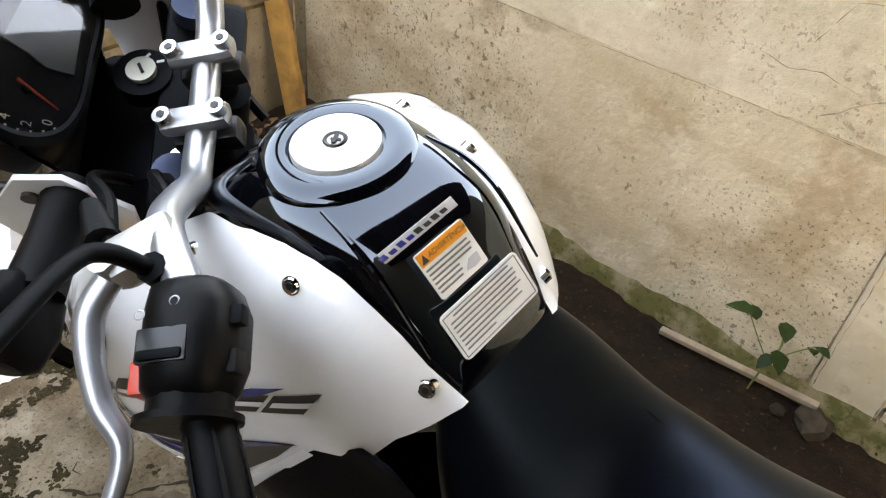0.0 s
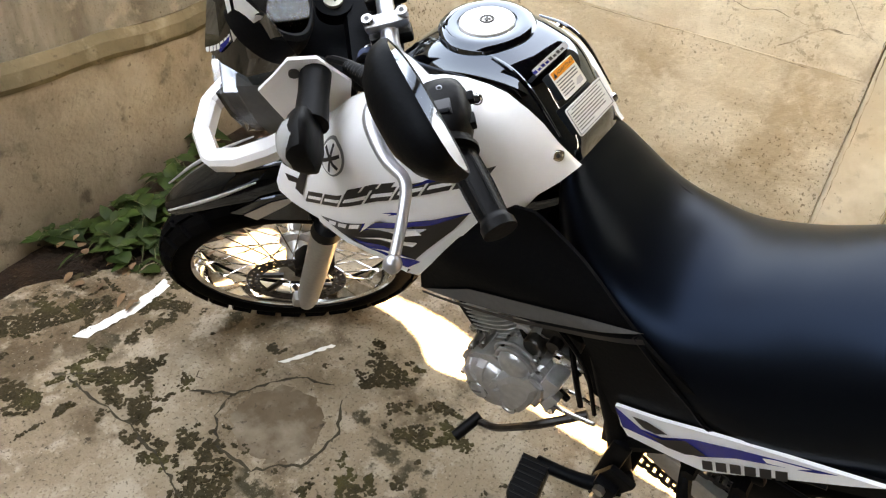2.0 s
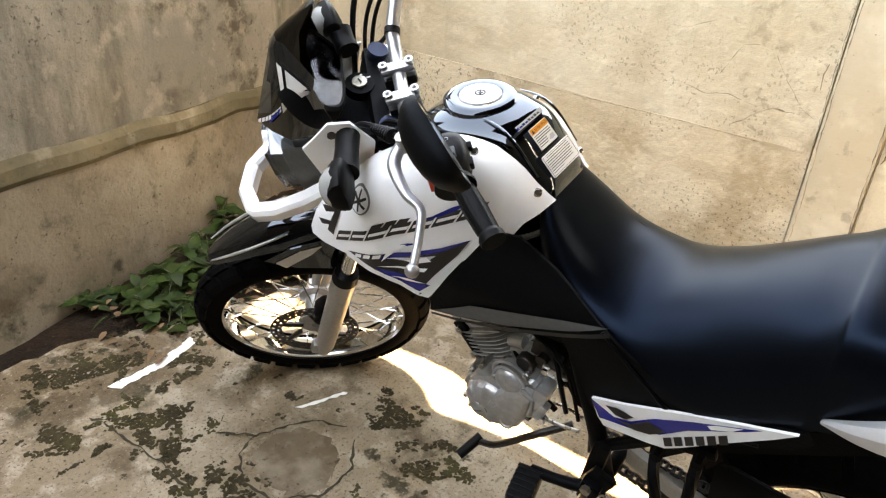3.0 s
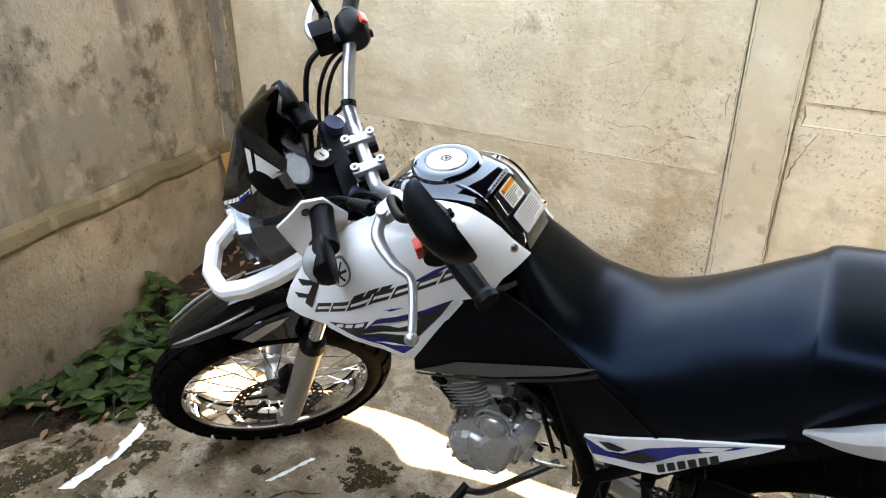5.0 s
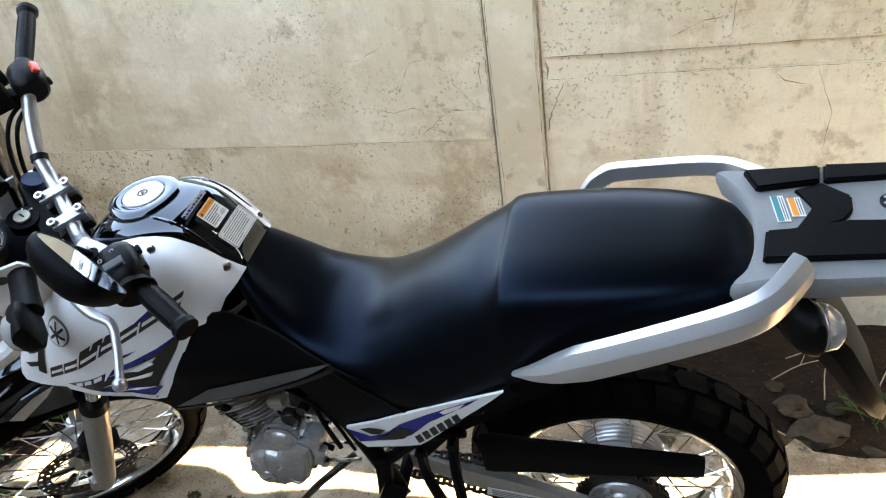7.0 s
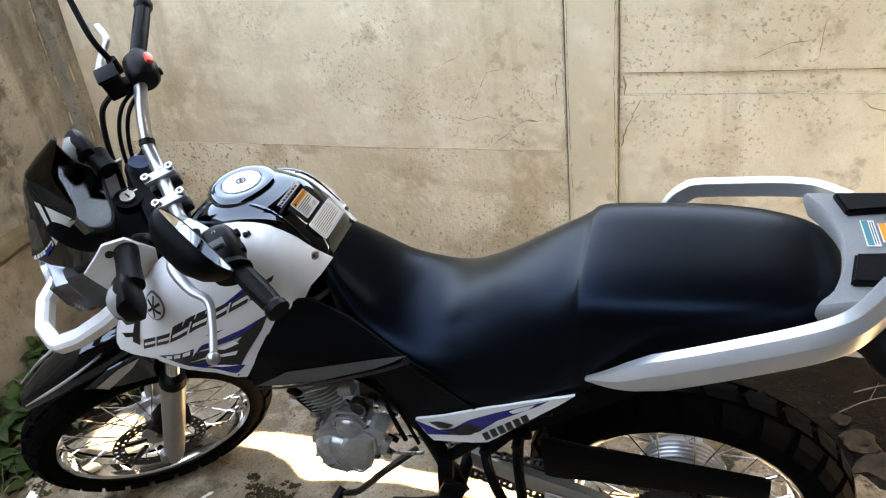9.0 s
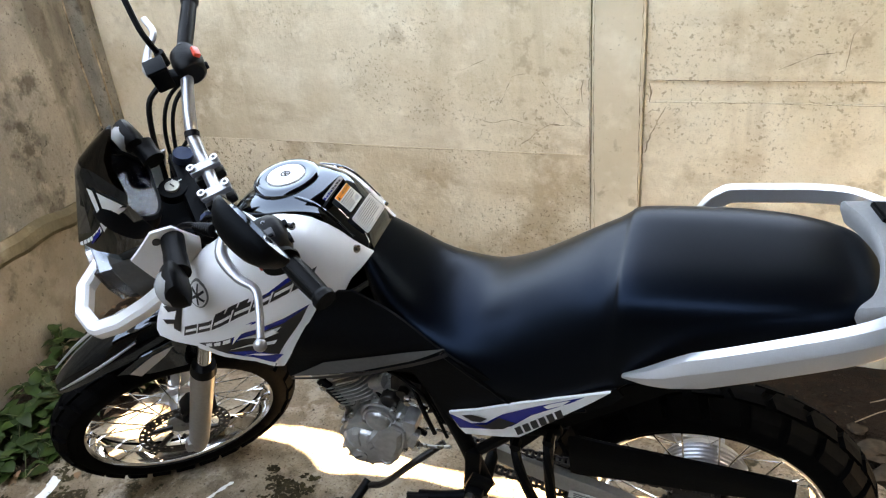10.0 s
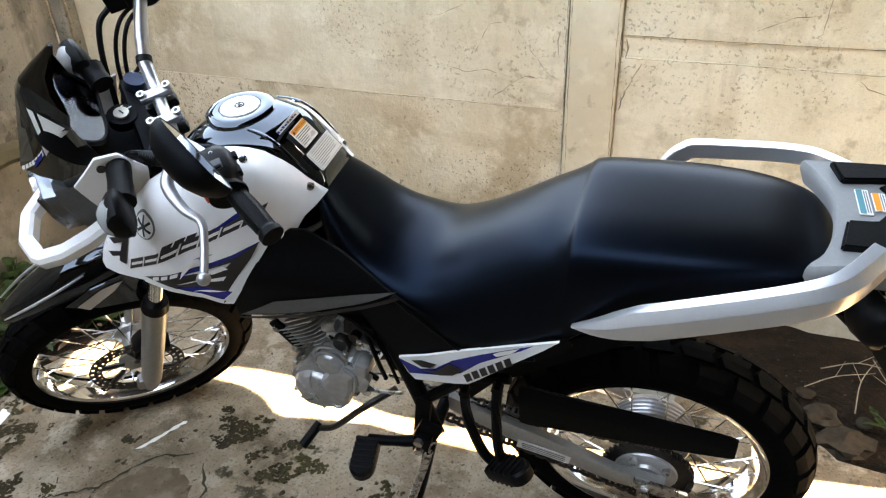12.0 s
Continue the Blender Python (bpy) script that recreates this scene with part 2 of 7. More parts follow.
SOILM = layered("red_soil", [
    ((0.022, 0.0105, 0.0052), 1, 0, 1, 1), ((0.013, 0.007, 0.004), 4, 0.42, 0.56, 0.9), ((0.040, 0.021, 0.010), 9, 0.5, 0.62, 0.7), ((0.015, 0.010, 0.006), 22, 0.53, 0.62, 0.85), ((0.11, 0.08, 0.052), 70, 0.62, 0.67, 0.8), ((0.011, 0.008, 0.005), 110, 0.56, 0.64, 0.7)],
    bumps=((25, 0.9, 0.02), (120, 0.9, 0.008), (400, 0.6, 0.002)))
MOSSM = layered("mossy_plaster", [((0.13, 0.105, 0.04), 1, 0, 1, 1), ((0.075, 0.085, 0.02), 8, 0.4, 0.6, 0.9), ((0.28, 0.22, 0.13), 10, 0.48, 0.6, 0.9), ((0.04, 0.035, 0.015), 50, 0.55, 0.66, 0.8)])
GROOVE = layered("dark_joint", [((0.30, 0.235, 0.16), 1, 0, 1, 1), ((0.11, 0.08, 0.055), 22, 0.46, 0.60, 0.9), ((0.50, 0.40, 0.28), 9, 0.47, 0.55, 1.0)])
BANDM = layered("damp_band", [((0.150, 0.118, 0.070), 1, 0, 1, 1), ((0.085, 0.070, 0.040), 4, 0.42, 0.6, 0.9), ((0.25, 0.205, 0.145), 9, 0.52, 0.66, 0.8), ((0.07, 0.055, 0.035), 40, 0.58, 0.68, 0.8)])
ASHM = layered("smooth_render", [((0.66, 0.56, 0.41), 1, 0, 1, 1), ((0.54, 0.44, 0.305), 2.2, 0.45, 0.65, 0.8), ((0.76, 0.67, 0.52), 6, 0.5, 0.62, 0.7), ((0.32, 0.25, 0.17), 18, 0.60, 0.70, 0.6), ((0.16, 0.12, 0.08), 60, 0.64, 0.70, 0.7)])


# ---- mesh helpers ----
def mesh_ob(name, bm, material, parent=None, label="", smooth=True, m=None, angle=40):
    if m is not None:
        bm.transform(m)
    bmesh.ops.recalc_face_normals(bm, faces=bm.faces[:])
    me = bpy.data.meshes.new(name)
    if smooth:
        for fc in bm.faces:
            fc.smooth = True
        for e in bm.edges:
            if len(e.link_faces) == 2 and e.calc_face_angle(0) > radians(angle):
                e.smooth = False
    bm.to_mesh(me)
    bm.free()
    me.materials.append(material)
    ob = new(name, me)
    if parent:
        ob.parent = parent
    if label:
        tagged(ob, label)
    return ob


def part(name, bm, material, parent, label="", smooth=True, m=None, angle=40):
    return mesh_ob(name, bm, material, parent, label, smooth, m, angle)


def smoothed(pts, n=6, closed=False):
    """Catmull-Rom through the points."""
    pts = [Vector(p) for p in pts]
    k = len(pts)
    out = []
    for i in range(k if closed else k - 1):
        p0 = pts[(i - 1) % k] if closed or i > 0 else pts[0] * 2 - pts[1]
        p1, p2 = pts[i], pts[(i + 1) % k]
        p3 = pts[(i + 2) % k] if closed or i + 2 < k else p2 * 2 - p1
        for j in range(n):
            s = j / n
            out.append(0.5 * ((2 * p1) + (p2 - p0) * s + (2 * p0 - 5 * p1 + 4 * p2 - p3) * s * s + (3 * p1 - p0 - 3 * p2 + p3) * s ** 3))
    if not closed:
        out.append(pts[-1])
    return out


def tube(bm, pts, r, n=12, curve=6, caps=True, closed=False, flat=1.0):
    """A round bar along a smooth line; r: one radius or one for each given point."""
    ctrl = [Vector(p) for p in pts]
    line = smoothed(ctrl, curve, closed) if curve > 1 else ctrl
    rads = r if isinstance(r, (list, tuple)) else [r] * len(ctrl)
    rings, up = [], Vector((0.13, 0.21, 0.97))
    total = len(line)
    for i, p in enumerate(line):
        a = line[(i - 1) % total] if closed or i > 0 else line[0]
        b = line[(i + 1) % total] if closed or i < total - 1 else line[-1]
        d = (b - a).normalized()
        u = d.cross(up).normalized()
        v = u.cross(d)
        s = i / max(1, curve) if curve > 1 else i
        k = min(int(s), len(rads) - 1)
        rr = rads[k] + (rads[min(k + 1, len(rads) - 1)] - rads[k]) * (s - k)
        rings.append([bm.verts.new(p + rr * (math.cos(2 * math.pi * j / n) * u + flat * math.sin(2 * math.pi * j / n) * v)) for j in range(n)])
    for i in range(total if closed else total - 1):
        for j in range(n):
            bm.faces.new((rings[i][j], rings[i][(j + 1) % n], rings[(i + 1) % total][(j + 1) % n], rings[(i + 1) % total][j]))
    if caps and not closed:
        bm.faces.new(rings[0])
        bm.faces.new(rings[-1])
    return bm


def rod(bm, a, b, r, r2=None, n=14):
    return tube(bm, [a, b], [r, r if r2 is None else r2], n, 1)


def loft(bm, rings, cap=True, closed=True):
    """Faces between rings of equally many points."""
    vs = [[bm.verts.new(p) for p in ring] for ring in rings]
    n = len(vs[0])
    for a, b in zip(vs, vs[1:]):
        for j in range(n if closed else n - 1):
            bm.faces.new((a[j], a[(j + 1) % n], b[(j + 1) % n], b[j]))
    if cap and closed:
        bm.faces.new(vs[0])
        bm.faces.new(vs[-1])
    return bm


def block(bm, c, size, rot=(0, 0, 0), bevel=0.0, seg=2):
    m = pose(*c, *rot) @ Matrix.Diagonal((*size, 1))
    r = bmesh.ops.create_cube(bm, size=1, matrix=m)
    if bevel:
        es = list({e for v in r["verts"] for e in v.link_edges})
        bmesh.ops.bevel(bm, geom=es, offset=bevel, segments=seg, affect="EDGES", profile=0.6)
    return bm


def lathe(bm, prof, c=(0, 0, 0), axis="y", n=48, closed=True):
    """Turn a profile of (radius, along) round an axis through c."""
    c = Vector(c)
    rings = []
    for i in range(n):
        a = 2 * math.pi * i / n
        ca, sa = math.cos(a), math.sin(a)
        if axis == "y":
            rings.append([c + Vector((r * ca, h, r * sa)) for r, h in prof])
        else:
            rings.append([c + Vector((r * ca, r * sa, h)) for r, h in prof])
    vs = [[bm.verts.new(p) for p in ring] for ring in rings]
    k = len(prof)
    for i in range(n):
        a, b = vs[i], vs[(i + 1) % n]
        for j in range(k if closed else k - 1):
            bm.faces.new((a[j], a[(j + 1) % k], b[(j + 1) % k], b[j]))
    if not closed:
        bmesh.ops.remove_doubles(bm, verts=bm.verts[:], dist=1e-5)
    return bm


def skin(bm, outline, depth, thick=0.003, levels=4, side=-1, offset=0.0, corner=0):
    """A sheet whose outline is given in x, z and that follows the surface y = depth(x, z)."""
    if corner:
        outline = [(p.x, p.y) for p in smoothed([(x, z, 0) for x, z in outline], corner, True)]
    vs = [bm.verts.new((x, 0, z)) for x, z in outline]
    fc = bm.faces.new(vs)
    bmesh.ops.triangulate(bm, faces=[fc])
    for _ in range(levels):
        long = [e for e in bm.edges if e.calc_length() > 0.016]
        if not long:
            break
        bmesh.ops.subdivide_edges(bm, edges=long, cuts=1, use_grid_fill=True)
        bmesh.ops.triangulate(bm, faces=[q for q in bm.faces if len(q.verts) > 3])
    for v in bm.verts:
        v.co.y = depth(v.co.x, v.co.z) + side * offset
    if thick:
        ext = bmesh.ops.extrude_face_region(bm, geom=bm.faces[:])
        for v in [g for g in ext["geom"] if isinstance(g, bmesh.types.BMVert)]:
            v.co.y -= side * thick
    return bm


def strip(bm, a, b, w, depth, side=-1, offset=0.002, skew=0.0):
    """A slanted bar of a graphic from a to b in x, z, w high."""
    (x0, z0), (x1, z1) = a, b
    n = max(2, int(math.hypot(x1 - x0, z1 - z0) / 0.012))
    rows = []
    for i in range(n + 1):
        s = i / n
        x, z = x0 + (x1 - x0) * s, z0 + (z1 - z0) * s
        rows.append([Vector((x, depth(x, z) + side * offset, z)), Vector((x + skew, depth(x + skew, z + w) + side * offset, z + w))])
    return loft(bm, rows, closed=False)


def BM():
    return bmesh.new()


# ---- yard: ground, walls ----

def ragged(pts, amp, step, seed, closed=True):
    """Break straight outlines into uneven ones."""
    rnd = random.Random(seed)
    out = []
    k = len(pts)
    for i in range(k if closed else k - 1):
        a, b = Vector(pts[i]), Vector(pts[(i + 1) % k])
        n = max(1, int((b - a).length / step))
        for j in range(n):
            p = a.lerp(b, j / n)
            out.append(p + Vector((rnd.uniform(-amp, amp), rnd.uniform(-amp, amp))))
    if not closed:
        out.append(Vector(pts[-1]))
    return out


def relief(bm, h, scale, z0=0.0):
    for v in bm.verts:
        v.co.z = z0 + h * (noise.noise(Vector((v.co.x, v.co.y, 0.3)) * scale) + 0.5 * noise.noise(Vector((v.co.x, v.co.y, 1.3)) * scale * 3.1))


def sheet(x0, x1, y0, y1, nx, ny):
    bm = BM()
    vs = [[bm.verts.new((x0 + (x1 - x0) * i / nx, y0 + (y1 - y0) * j / ny, 0)) for j in range(ny + 1)] for i in range(nx + 1)]
    for i in range(nx):
        for j in range(ny):
            bm.faces.new((vs[i][j], vs[i + 1][j], vs[i + 1][j + 1], vs[i][j + 1]))
    return bm


# red soil ground, fine near the walls, reaching far out
bm = sheet(-3, 3.5, -3.5, 0.4, 130, 80)
relief(bm, 0.012, 7.0, -0.022)
for v in bm.verts:
    if abs(v.co.x - 0.25) > 3.2 or v.co.y < -3.45 or v.co.y > 0.37:
        v.co.z = -0.03
far = [bm.verts.new(p) for p in ((-60, -60, -0.03), (60, -60, -0.03), (60, 60, -0.03), (-60, 60, -0.03))]
near = [bm.verts.new(p) for p in ((-3, -3.5, -0.03), (3.5, -3.5, -0.03), (3.5, 0.4, -0.03), (-3, 0.4, -0.03))]
for i in range(4):
    bm.faces.new((far[i], far[(i + 1) % 4], near[(i + 1) % 4], near[i]))
tagged(mesh_ob("ground", bm, SOILM), "bare red-brown soil ground with grit and small stones", "ground", kind="structure")

# old concrete slab with a broken edge
edge = ragged([(-1.62, -3.4), (3.0, -3.4), (3.0, -0.78), (0.95, -0.62), (0.62, -0.42), (-0.2, -0.5), (-0.95, -0.42), (-1.32, -0.6), (-1.42, -1.05), (-1.5, -1.35), (-1.62, -1.6)], 0.018, 0.06, 3)
bm = BM()
fc = bm.faces.new([bm.verts.new((p.x, p.y, 0)) for p in edge])
bmesh.ops.triangulate(bm, faces=[fc])
for _ in range(6):
    long = [e for e in bm.edges if e.calc_length() > 0.07]
    if long:
        bmesh.ops.subdivide_edges(bm, edges=long, cuts=1)
        bmesh.ops.triangulate(bm, faces=[q for q in bm.faces if len(q.verts) > 3])
relief(bm, 0.0025, 6.0)
ext = bmesh.ops.extrude_face_region(bm, geom=bm.faces[:])
for v in [g for g in ext["geom"] if isinstance(g, bmesh.types.BMVert)]:
    v.co.z -= 0.06
pavement = tagged(mesh_ob("pavement", bm, CONCM, angle=30), "worn cracked concrete slab stained with moss and dirt", "pavement", kind="structure")

MOSSF = layered("floor_moss", [((0.052, 0.038, 0.018), 1, 0, 1, 1), ((0.030, 0.023, 0.011), 22, 0.4, 0.6, 0.9), ((0.072, 0.062, 0.020), 7, 0.5, 0.66, 0.8), ((0.11, 0.085, 0.05), 60, 0.6, 0.7, 0.8)], bumps=((60, 0.9, 0.01), (250, 0.7, 0.004)))


def flat_patch(name, pts, seed, z, amp, material):
    """A thin ragged film on the slab."""
    bm = BM()
    fc = bm.faces.new([bm.verts.new((p.x, p.y, z)) for p in ragged(pts, amp, 0.012, seed)])
    bmesh.ops.triangulate(bm, faces=[fc])
    return part(name, bm, material, pavement, smooth=False)


def inside(pts, x, y):
    hit = False
    for (ax, ay), (bx, by) in zip(pts, pts[1:] + pts[:1]):
        if (ay > y) != (by > y) and x < (bx - ax) * (y - ay) / (by - ay) + ax:
            hit = not hit
    return hit


def patch(name, pts, seed, z=0.004, amp=0.012, material=None, grow=0.035):
    """A crust of many small ragged clumps, dense in the middle and frayed at the rim."""
    rnd = random.Random(seed)
    bm = BM()
    x0, x1 = min(q[0] for q in pts) - grow, max(q[0] for q in pts) + grow
    y0, y1 = min(q[1] for q in pts) - grow, max(q[1] for q in pts) + grow
    n = int((x1 - x0) * (y1 - y0) / 0.000022)
    for _ in range(n):
        x, y = rnd.uniform(x0, x1), rnd.uniform(y0, y1)
        k = noise.noise(Vector((x * 16, y * 16, seed))) + 0.6 * noise.noise(Vector((x * 45, y * 45, seed)))
        if k < (-0.22 if inside(pts, x, y) else 0.30) + rnd.uniform(-0.1, 0.1):
            continue
        r = rnd.uniform(0.002, 0.0075)
        m = rnd.randint(4, 6)
        a0 = rnd.uniform(0, 6.28)
        rim = [bm.verts.new((x + r * rnd.uniform(0.6, 1.25) * math.cos(a0 + 6.283 * j / m), y + r * rnd.uniform(0.6, 1.25) * math.sin(a0 + 6.283 * j / m), 0.0012)) for j in range(m)]
        mid = bm.verts.new((x, y, z * rnd.uniform(0.5, 1.2)))
        for j in range(m):
            bm.faces.new((rim[j], rim[(j + 1) % m], mid))
    return part(name, bm, material or MOSSF, pavement, smooth=True)


patch("moss_patch", [(-1.33, -1.36), (-1.22, -1.31), (-1.2, -1.34), (-1.25, -1.37), (-1.3, -1.42)], 1)
patch("moss_patch", [(-1.2, -1.66), (-1.12, -1.5), (-1.06, -1.53), (-0.98, -1.58), (-0.92, -1.63), (-1.02, -1.64), (-1.1, -1.66)], 2)
patch("moss_patch", [(-0.84, -1.58), (-0.76, -1.53), (-0.68, -1.56), (-0.64, -1.6), (-0.74, -1.66), (-0.8, -1.64)], 3)
patch("moss_patch", [(-0.74, -1.15), (-0.66, -1.08), (-0.56, -1.1), (-0.6, -1.16), (-0.68, -1.18)], 4)
patch("moss_patch", [(-1.3, -1.8), (-1.2, -1.74), (-1.14, -1.78), (-1.22, -1.86)], 5)
patch("moss_patch", [(-0.5, -1.24), (-0.42, -1.13), (-0.36, -1.14), (-0.4, -1.24)], 6)
patch("moss_patch", [(-0.5, -1.42), (-0.44, -1.36), (-0.38, -1.4), (-0.44, -1.47)], 7)
patch("moss_patch", [(-1.52, -1.18), (-1.3, -1.12), (-1.33, -1.28), (-1.45, -1.3)], 8)
patch("moss_patch", [(-1.55, -1.72), (-1.42, -1.45), (-1.36, -1.47), (-1.45, -1.75)], 9)
patch("moss_patch", [(-0.62, -1.72), (-0.55, -1.68), (-0.5, -1.74), (-0.58, -1.78)], 10)
patch("moss_patch", [(-0.2, -1.2), (-0.13, -1.17), (-0.1, -1.21), (-0.17, -1.25)], 11)
flat_patch("dirt_patch", [(-0.7, -1.3), (-0.62, -1.34), (-0.58, -1.43), (-0.64, -1.5), (-0.72, -1.52), (-0.8, -1.48), (-0.83, -1.4), (-0.79, -1.33)], 12, 0.002, 0.01, layered("dried_mud", [((0.165, 0.12, 0.078), 1, 0, 1, 1), ((0.12, 0.083, 0.05), 9, 0.4, 0.6, 0.9), ((0.27, 0.22, 0.165), 5, 0.5, 0.62, 0.9), ((0.04, 0.03, 0.02), 45, 0.6, 0.68, 0.8)]))


def crack(name, pts, w, seed, parent, up, mtl, lift=0.003):
    """A thin broken dark line on a surface; up gives the place of (a, b, lift)."""
    rnd = random.Random(seed)
    line = ragged(pts, w * 1.1, 0.016, seed, False)
    bm = BM()
    rows = []
    for i, p in enumerate(line):
        ww = w * rnd.uniform(0.15, 1.0) * (0.3 if i in (0, len(line) - 1) else 1)
        q = line[min(i + 1, len(line) - 1)] - line[max(i - 1, 0)]
        nrm = Vector((-q.y, q.x)).normalized() * ww
        rows.append([up(*(p + nrm), lift), up(*(p - nrm), lift)])
    loft(bm, rows, closed=False)
    return part(name, bm, mtl, parent, smooth=False)


on_floor = lambda a, b, h: Vector((a, b, h))
CRACKM = layered("crack_dirt", [((0.035, 0.027, 0.018), 1, 0, 1, 1), ((0.06, 0.05, 0.03), 30, 0.4, 0.6, 0.9)])
for i, pts in enumerate((
        [(-0.95, -1.5), (-0.86, -1.43), (-0.83, -1.36), (-0.78, -1.28), (-0.7, -1.24)],
        [(-1.2, -1.68), (-1.05, -1.66), (-0.92, -1.65), (-0.8, -1.66), (-0.7, -1.68)],
        [(-0.86, -1.42), (-0.84, -1.5), (-0.75, -1.55), (-0.65, -1.54), (-0.57, -1.44), (-0.58, -1.34), (-0.65, -1.26)],
        [(-1.25, -1.7), (-1.2, -1.66), (-1.16, -1.62), (-1.12, -1.52)],
        [(-0.65, -1.7), (-0.55, -1.6), (-0.45, -1.56), (-0.3, -1.58)],
        [(-0.42, -1.5), (-0.3, -1.35), (-0.2, -1.3)],
        [(-0.99, -1.44), (-0.97, -1.46), (-0.95, -1.45)], [(-0.05, -1.6), (0.1, -1.5), (0.3, -1.52)])):
    crack("crack", pts, 0.0048, 20 + i, pavement, on_floor, CRACKM)
# streaks of sunlight on the slab, painted as thin white films
SUN_WHITE = mat("sun_streak_white", (0.8, 0.79, 0.74), 0.7, var=0.06, scale=40)
flat_patch("sun_streak", [(-1.37, -1.3), (-1.33, -1.31), (-1.3, -1.42), (-1.3, -1.58), (-1.335, -1.6), (-1.33, -1.44)], 31, 0.003, 0.004, SUN_WHITE)
flat_patch("sun_streak", [(-0.865, -1.285), (-0.85, -1.28), (-0.8, -1.14), (-0.812, -1.145)], 32, 0.003, 0.003, SUN_WHITE)
rnd = random.Random(5)
for i in range(26):
    x, y = rnd.uniform(-1.3, 0.1), rnd.uniform(-1.9, -1.2)
    r = rnd.uniform(0.004, 0.012)
    patch("pit", [(x - r, y), (x, y - r * 0.7), (x + r, y), (x, y + r * 0.7)], 40 + i, 0.003, 0.004, None, 0.012)

# back wall of precast panels between posts
WALL_H = 1.56


def wall_block(name, x0, x1, y0, y1, z0, z1, material, parent=None, label="", bevel=0.004):
    bm = BM()
    block(bm, ((x0 + x1) / 2, (y0 + y1) / 2, (z0 + z1) / 2), (x1 - x0, y1 - y0, z1 - z0), bevel=bevel)
    return mesh_ob(name, bm, material, parent, label, smooth=False)


wall_back = tagged(wall_block("wall_back", -2.6, 5.0, 0.02, 0.12, -0.2, WALL_H, WALLM), "cream plastered precast concrete panel wall, stained and cracked", "wall", kind="structure")
part_panel = lambda x0, x1, y, z0, z1, mtl=WALLM: wall_block("panel", x0, x1, y, 0.022, z0, z1, mtl, wall_back, bevel=0.0015)
part_panel(-2.5, -0.004, 0.002, -0.15, 0.668, WALLLOW)
part_panel(-2.5, -0.004, 0.001, 0.6685, WALL_H)
part_panel(0.171, 2.4, 0.0, -0.15, 0.860)
part_panel(0.171, 2.4, 0.010, 0.8605, 0.926)
part_panel(0.171, 2.4, 0.003, 0.9265, WALL_H)
wall_block("post", 0.0, 0.166, -0.006, 0.022, -0.15, WALL_H, ASHM, wall_back, "smooth rendered concrete post", 0.008)
on_wall = lambda a, b, h: Vector((a, -h, b))
for x in (-0.004, 0.010, 0.158, 0.1695):
    crack("joint", [(x, 0.0), (x + 0.004, 0.5), (x - 0.003, 0.9), (x + 0.002, 1.4), (x, WALL_H)], 0.0017, int(x * 1000) + 60, wall_back, on_wall, GROOVE, 0.009)
for i, (pts, w) in enumerate((
        ([(0.24, 0.848), (0.215, 0.80), (0.19, 0.74), (0.178, 0.69)], 0.003),
        ([(-0.25, 0.70), (-0.2, 0.735), (-0.165, 0.763), (-0.14, 0.778), (-0.105, 0.775)], 0.004),
        ([(-0.42, 0.79), (-0.35, 0.775), (-0.28, 0.79), (-0.2, 0.772), (-0.05, 0.775)], 0.0016),
        ([(-0.17, 0.93), (-0.12, 0.86), (-0.06, 0.79), (-0.02, 0.77)], 0.0014),
        ([(-0.32, 0.84), (-0.27, 0.94), (-0.22, 0.95)], 0.0016), ([(-0.5, 0.96), (-0.45, 0.96), (-0.36, 1.0)], 0.0016),
        ([(0.55, 0.965), (0.6, 0.985), (0.65, 1.005), (0.69, 1.01)], 0.0025), ([(0.84, 0.845), (0.87, 0.82), (0.93, 0.805)], 0.0025),
        ([(0.72, 0.95), (0.73, 1.06), (0.8, 1.16)], 0.0018), ([(0.9, 1.0), (0.92, 1.1), (0.95, 1.2)], 0.003),
        ([(0.95, 0.86), (1.0, 0.72), (0.99, 0.62)], 0.002),
        ([(-1.5, 0.668), (-1.2, 0.672), (-0.8, 0.664), (-0.4, 0.67), (-0.02, 0.664)], 0.0013),
        ([(0.18, 0.93), (0.5, 0.928), (0.9, 0.93), (1.6, 0.926)], 0.0014), ([(0.18, 0.86), (0.5, 0.862), (1.0, 0.858), (1.6, 0.86)], 0.0012),
        ([(-0.03, 0.86), (-0.028, 0.9), (-0.026, 0.93)], 0.006), ([(0.183, 0.86), (0.186, 0.89), (0.184, 0.92)], 0.006))):
    crack("crack", pts, w * 0.8, 80 + i, wall_back, on_wall, GROOVE, 0.0085)
# chipped and mossy foot of the wall
bm = BM()
rows = []
rnd = random.Random(8)
for i in range(90):
    x = -1.9 + i * 0.03
    h = 0.045 + 0.03 * noise.noise(Vector((x * 4, 0, 0))) + rnd.uniform(-0.006, 0.006)
    rows.append([Vector((x, -0.004, h)), Vector((x, -0.014 - rnd.uniform(0, 0.006), h * 0.5)), Vector((x, -0.02 - rnd.uniform(0, 0.02), -0.03))])
loft(bm, rows, closed=False)
part("moss_edge", bm, MOSSM, wall_back, "green-yellow moss along the wall foot")
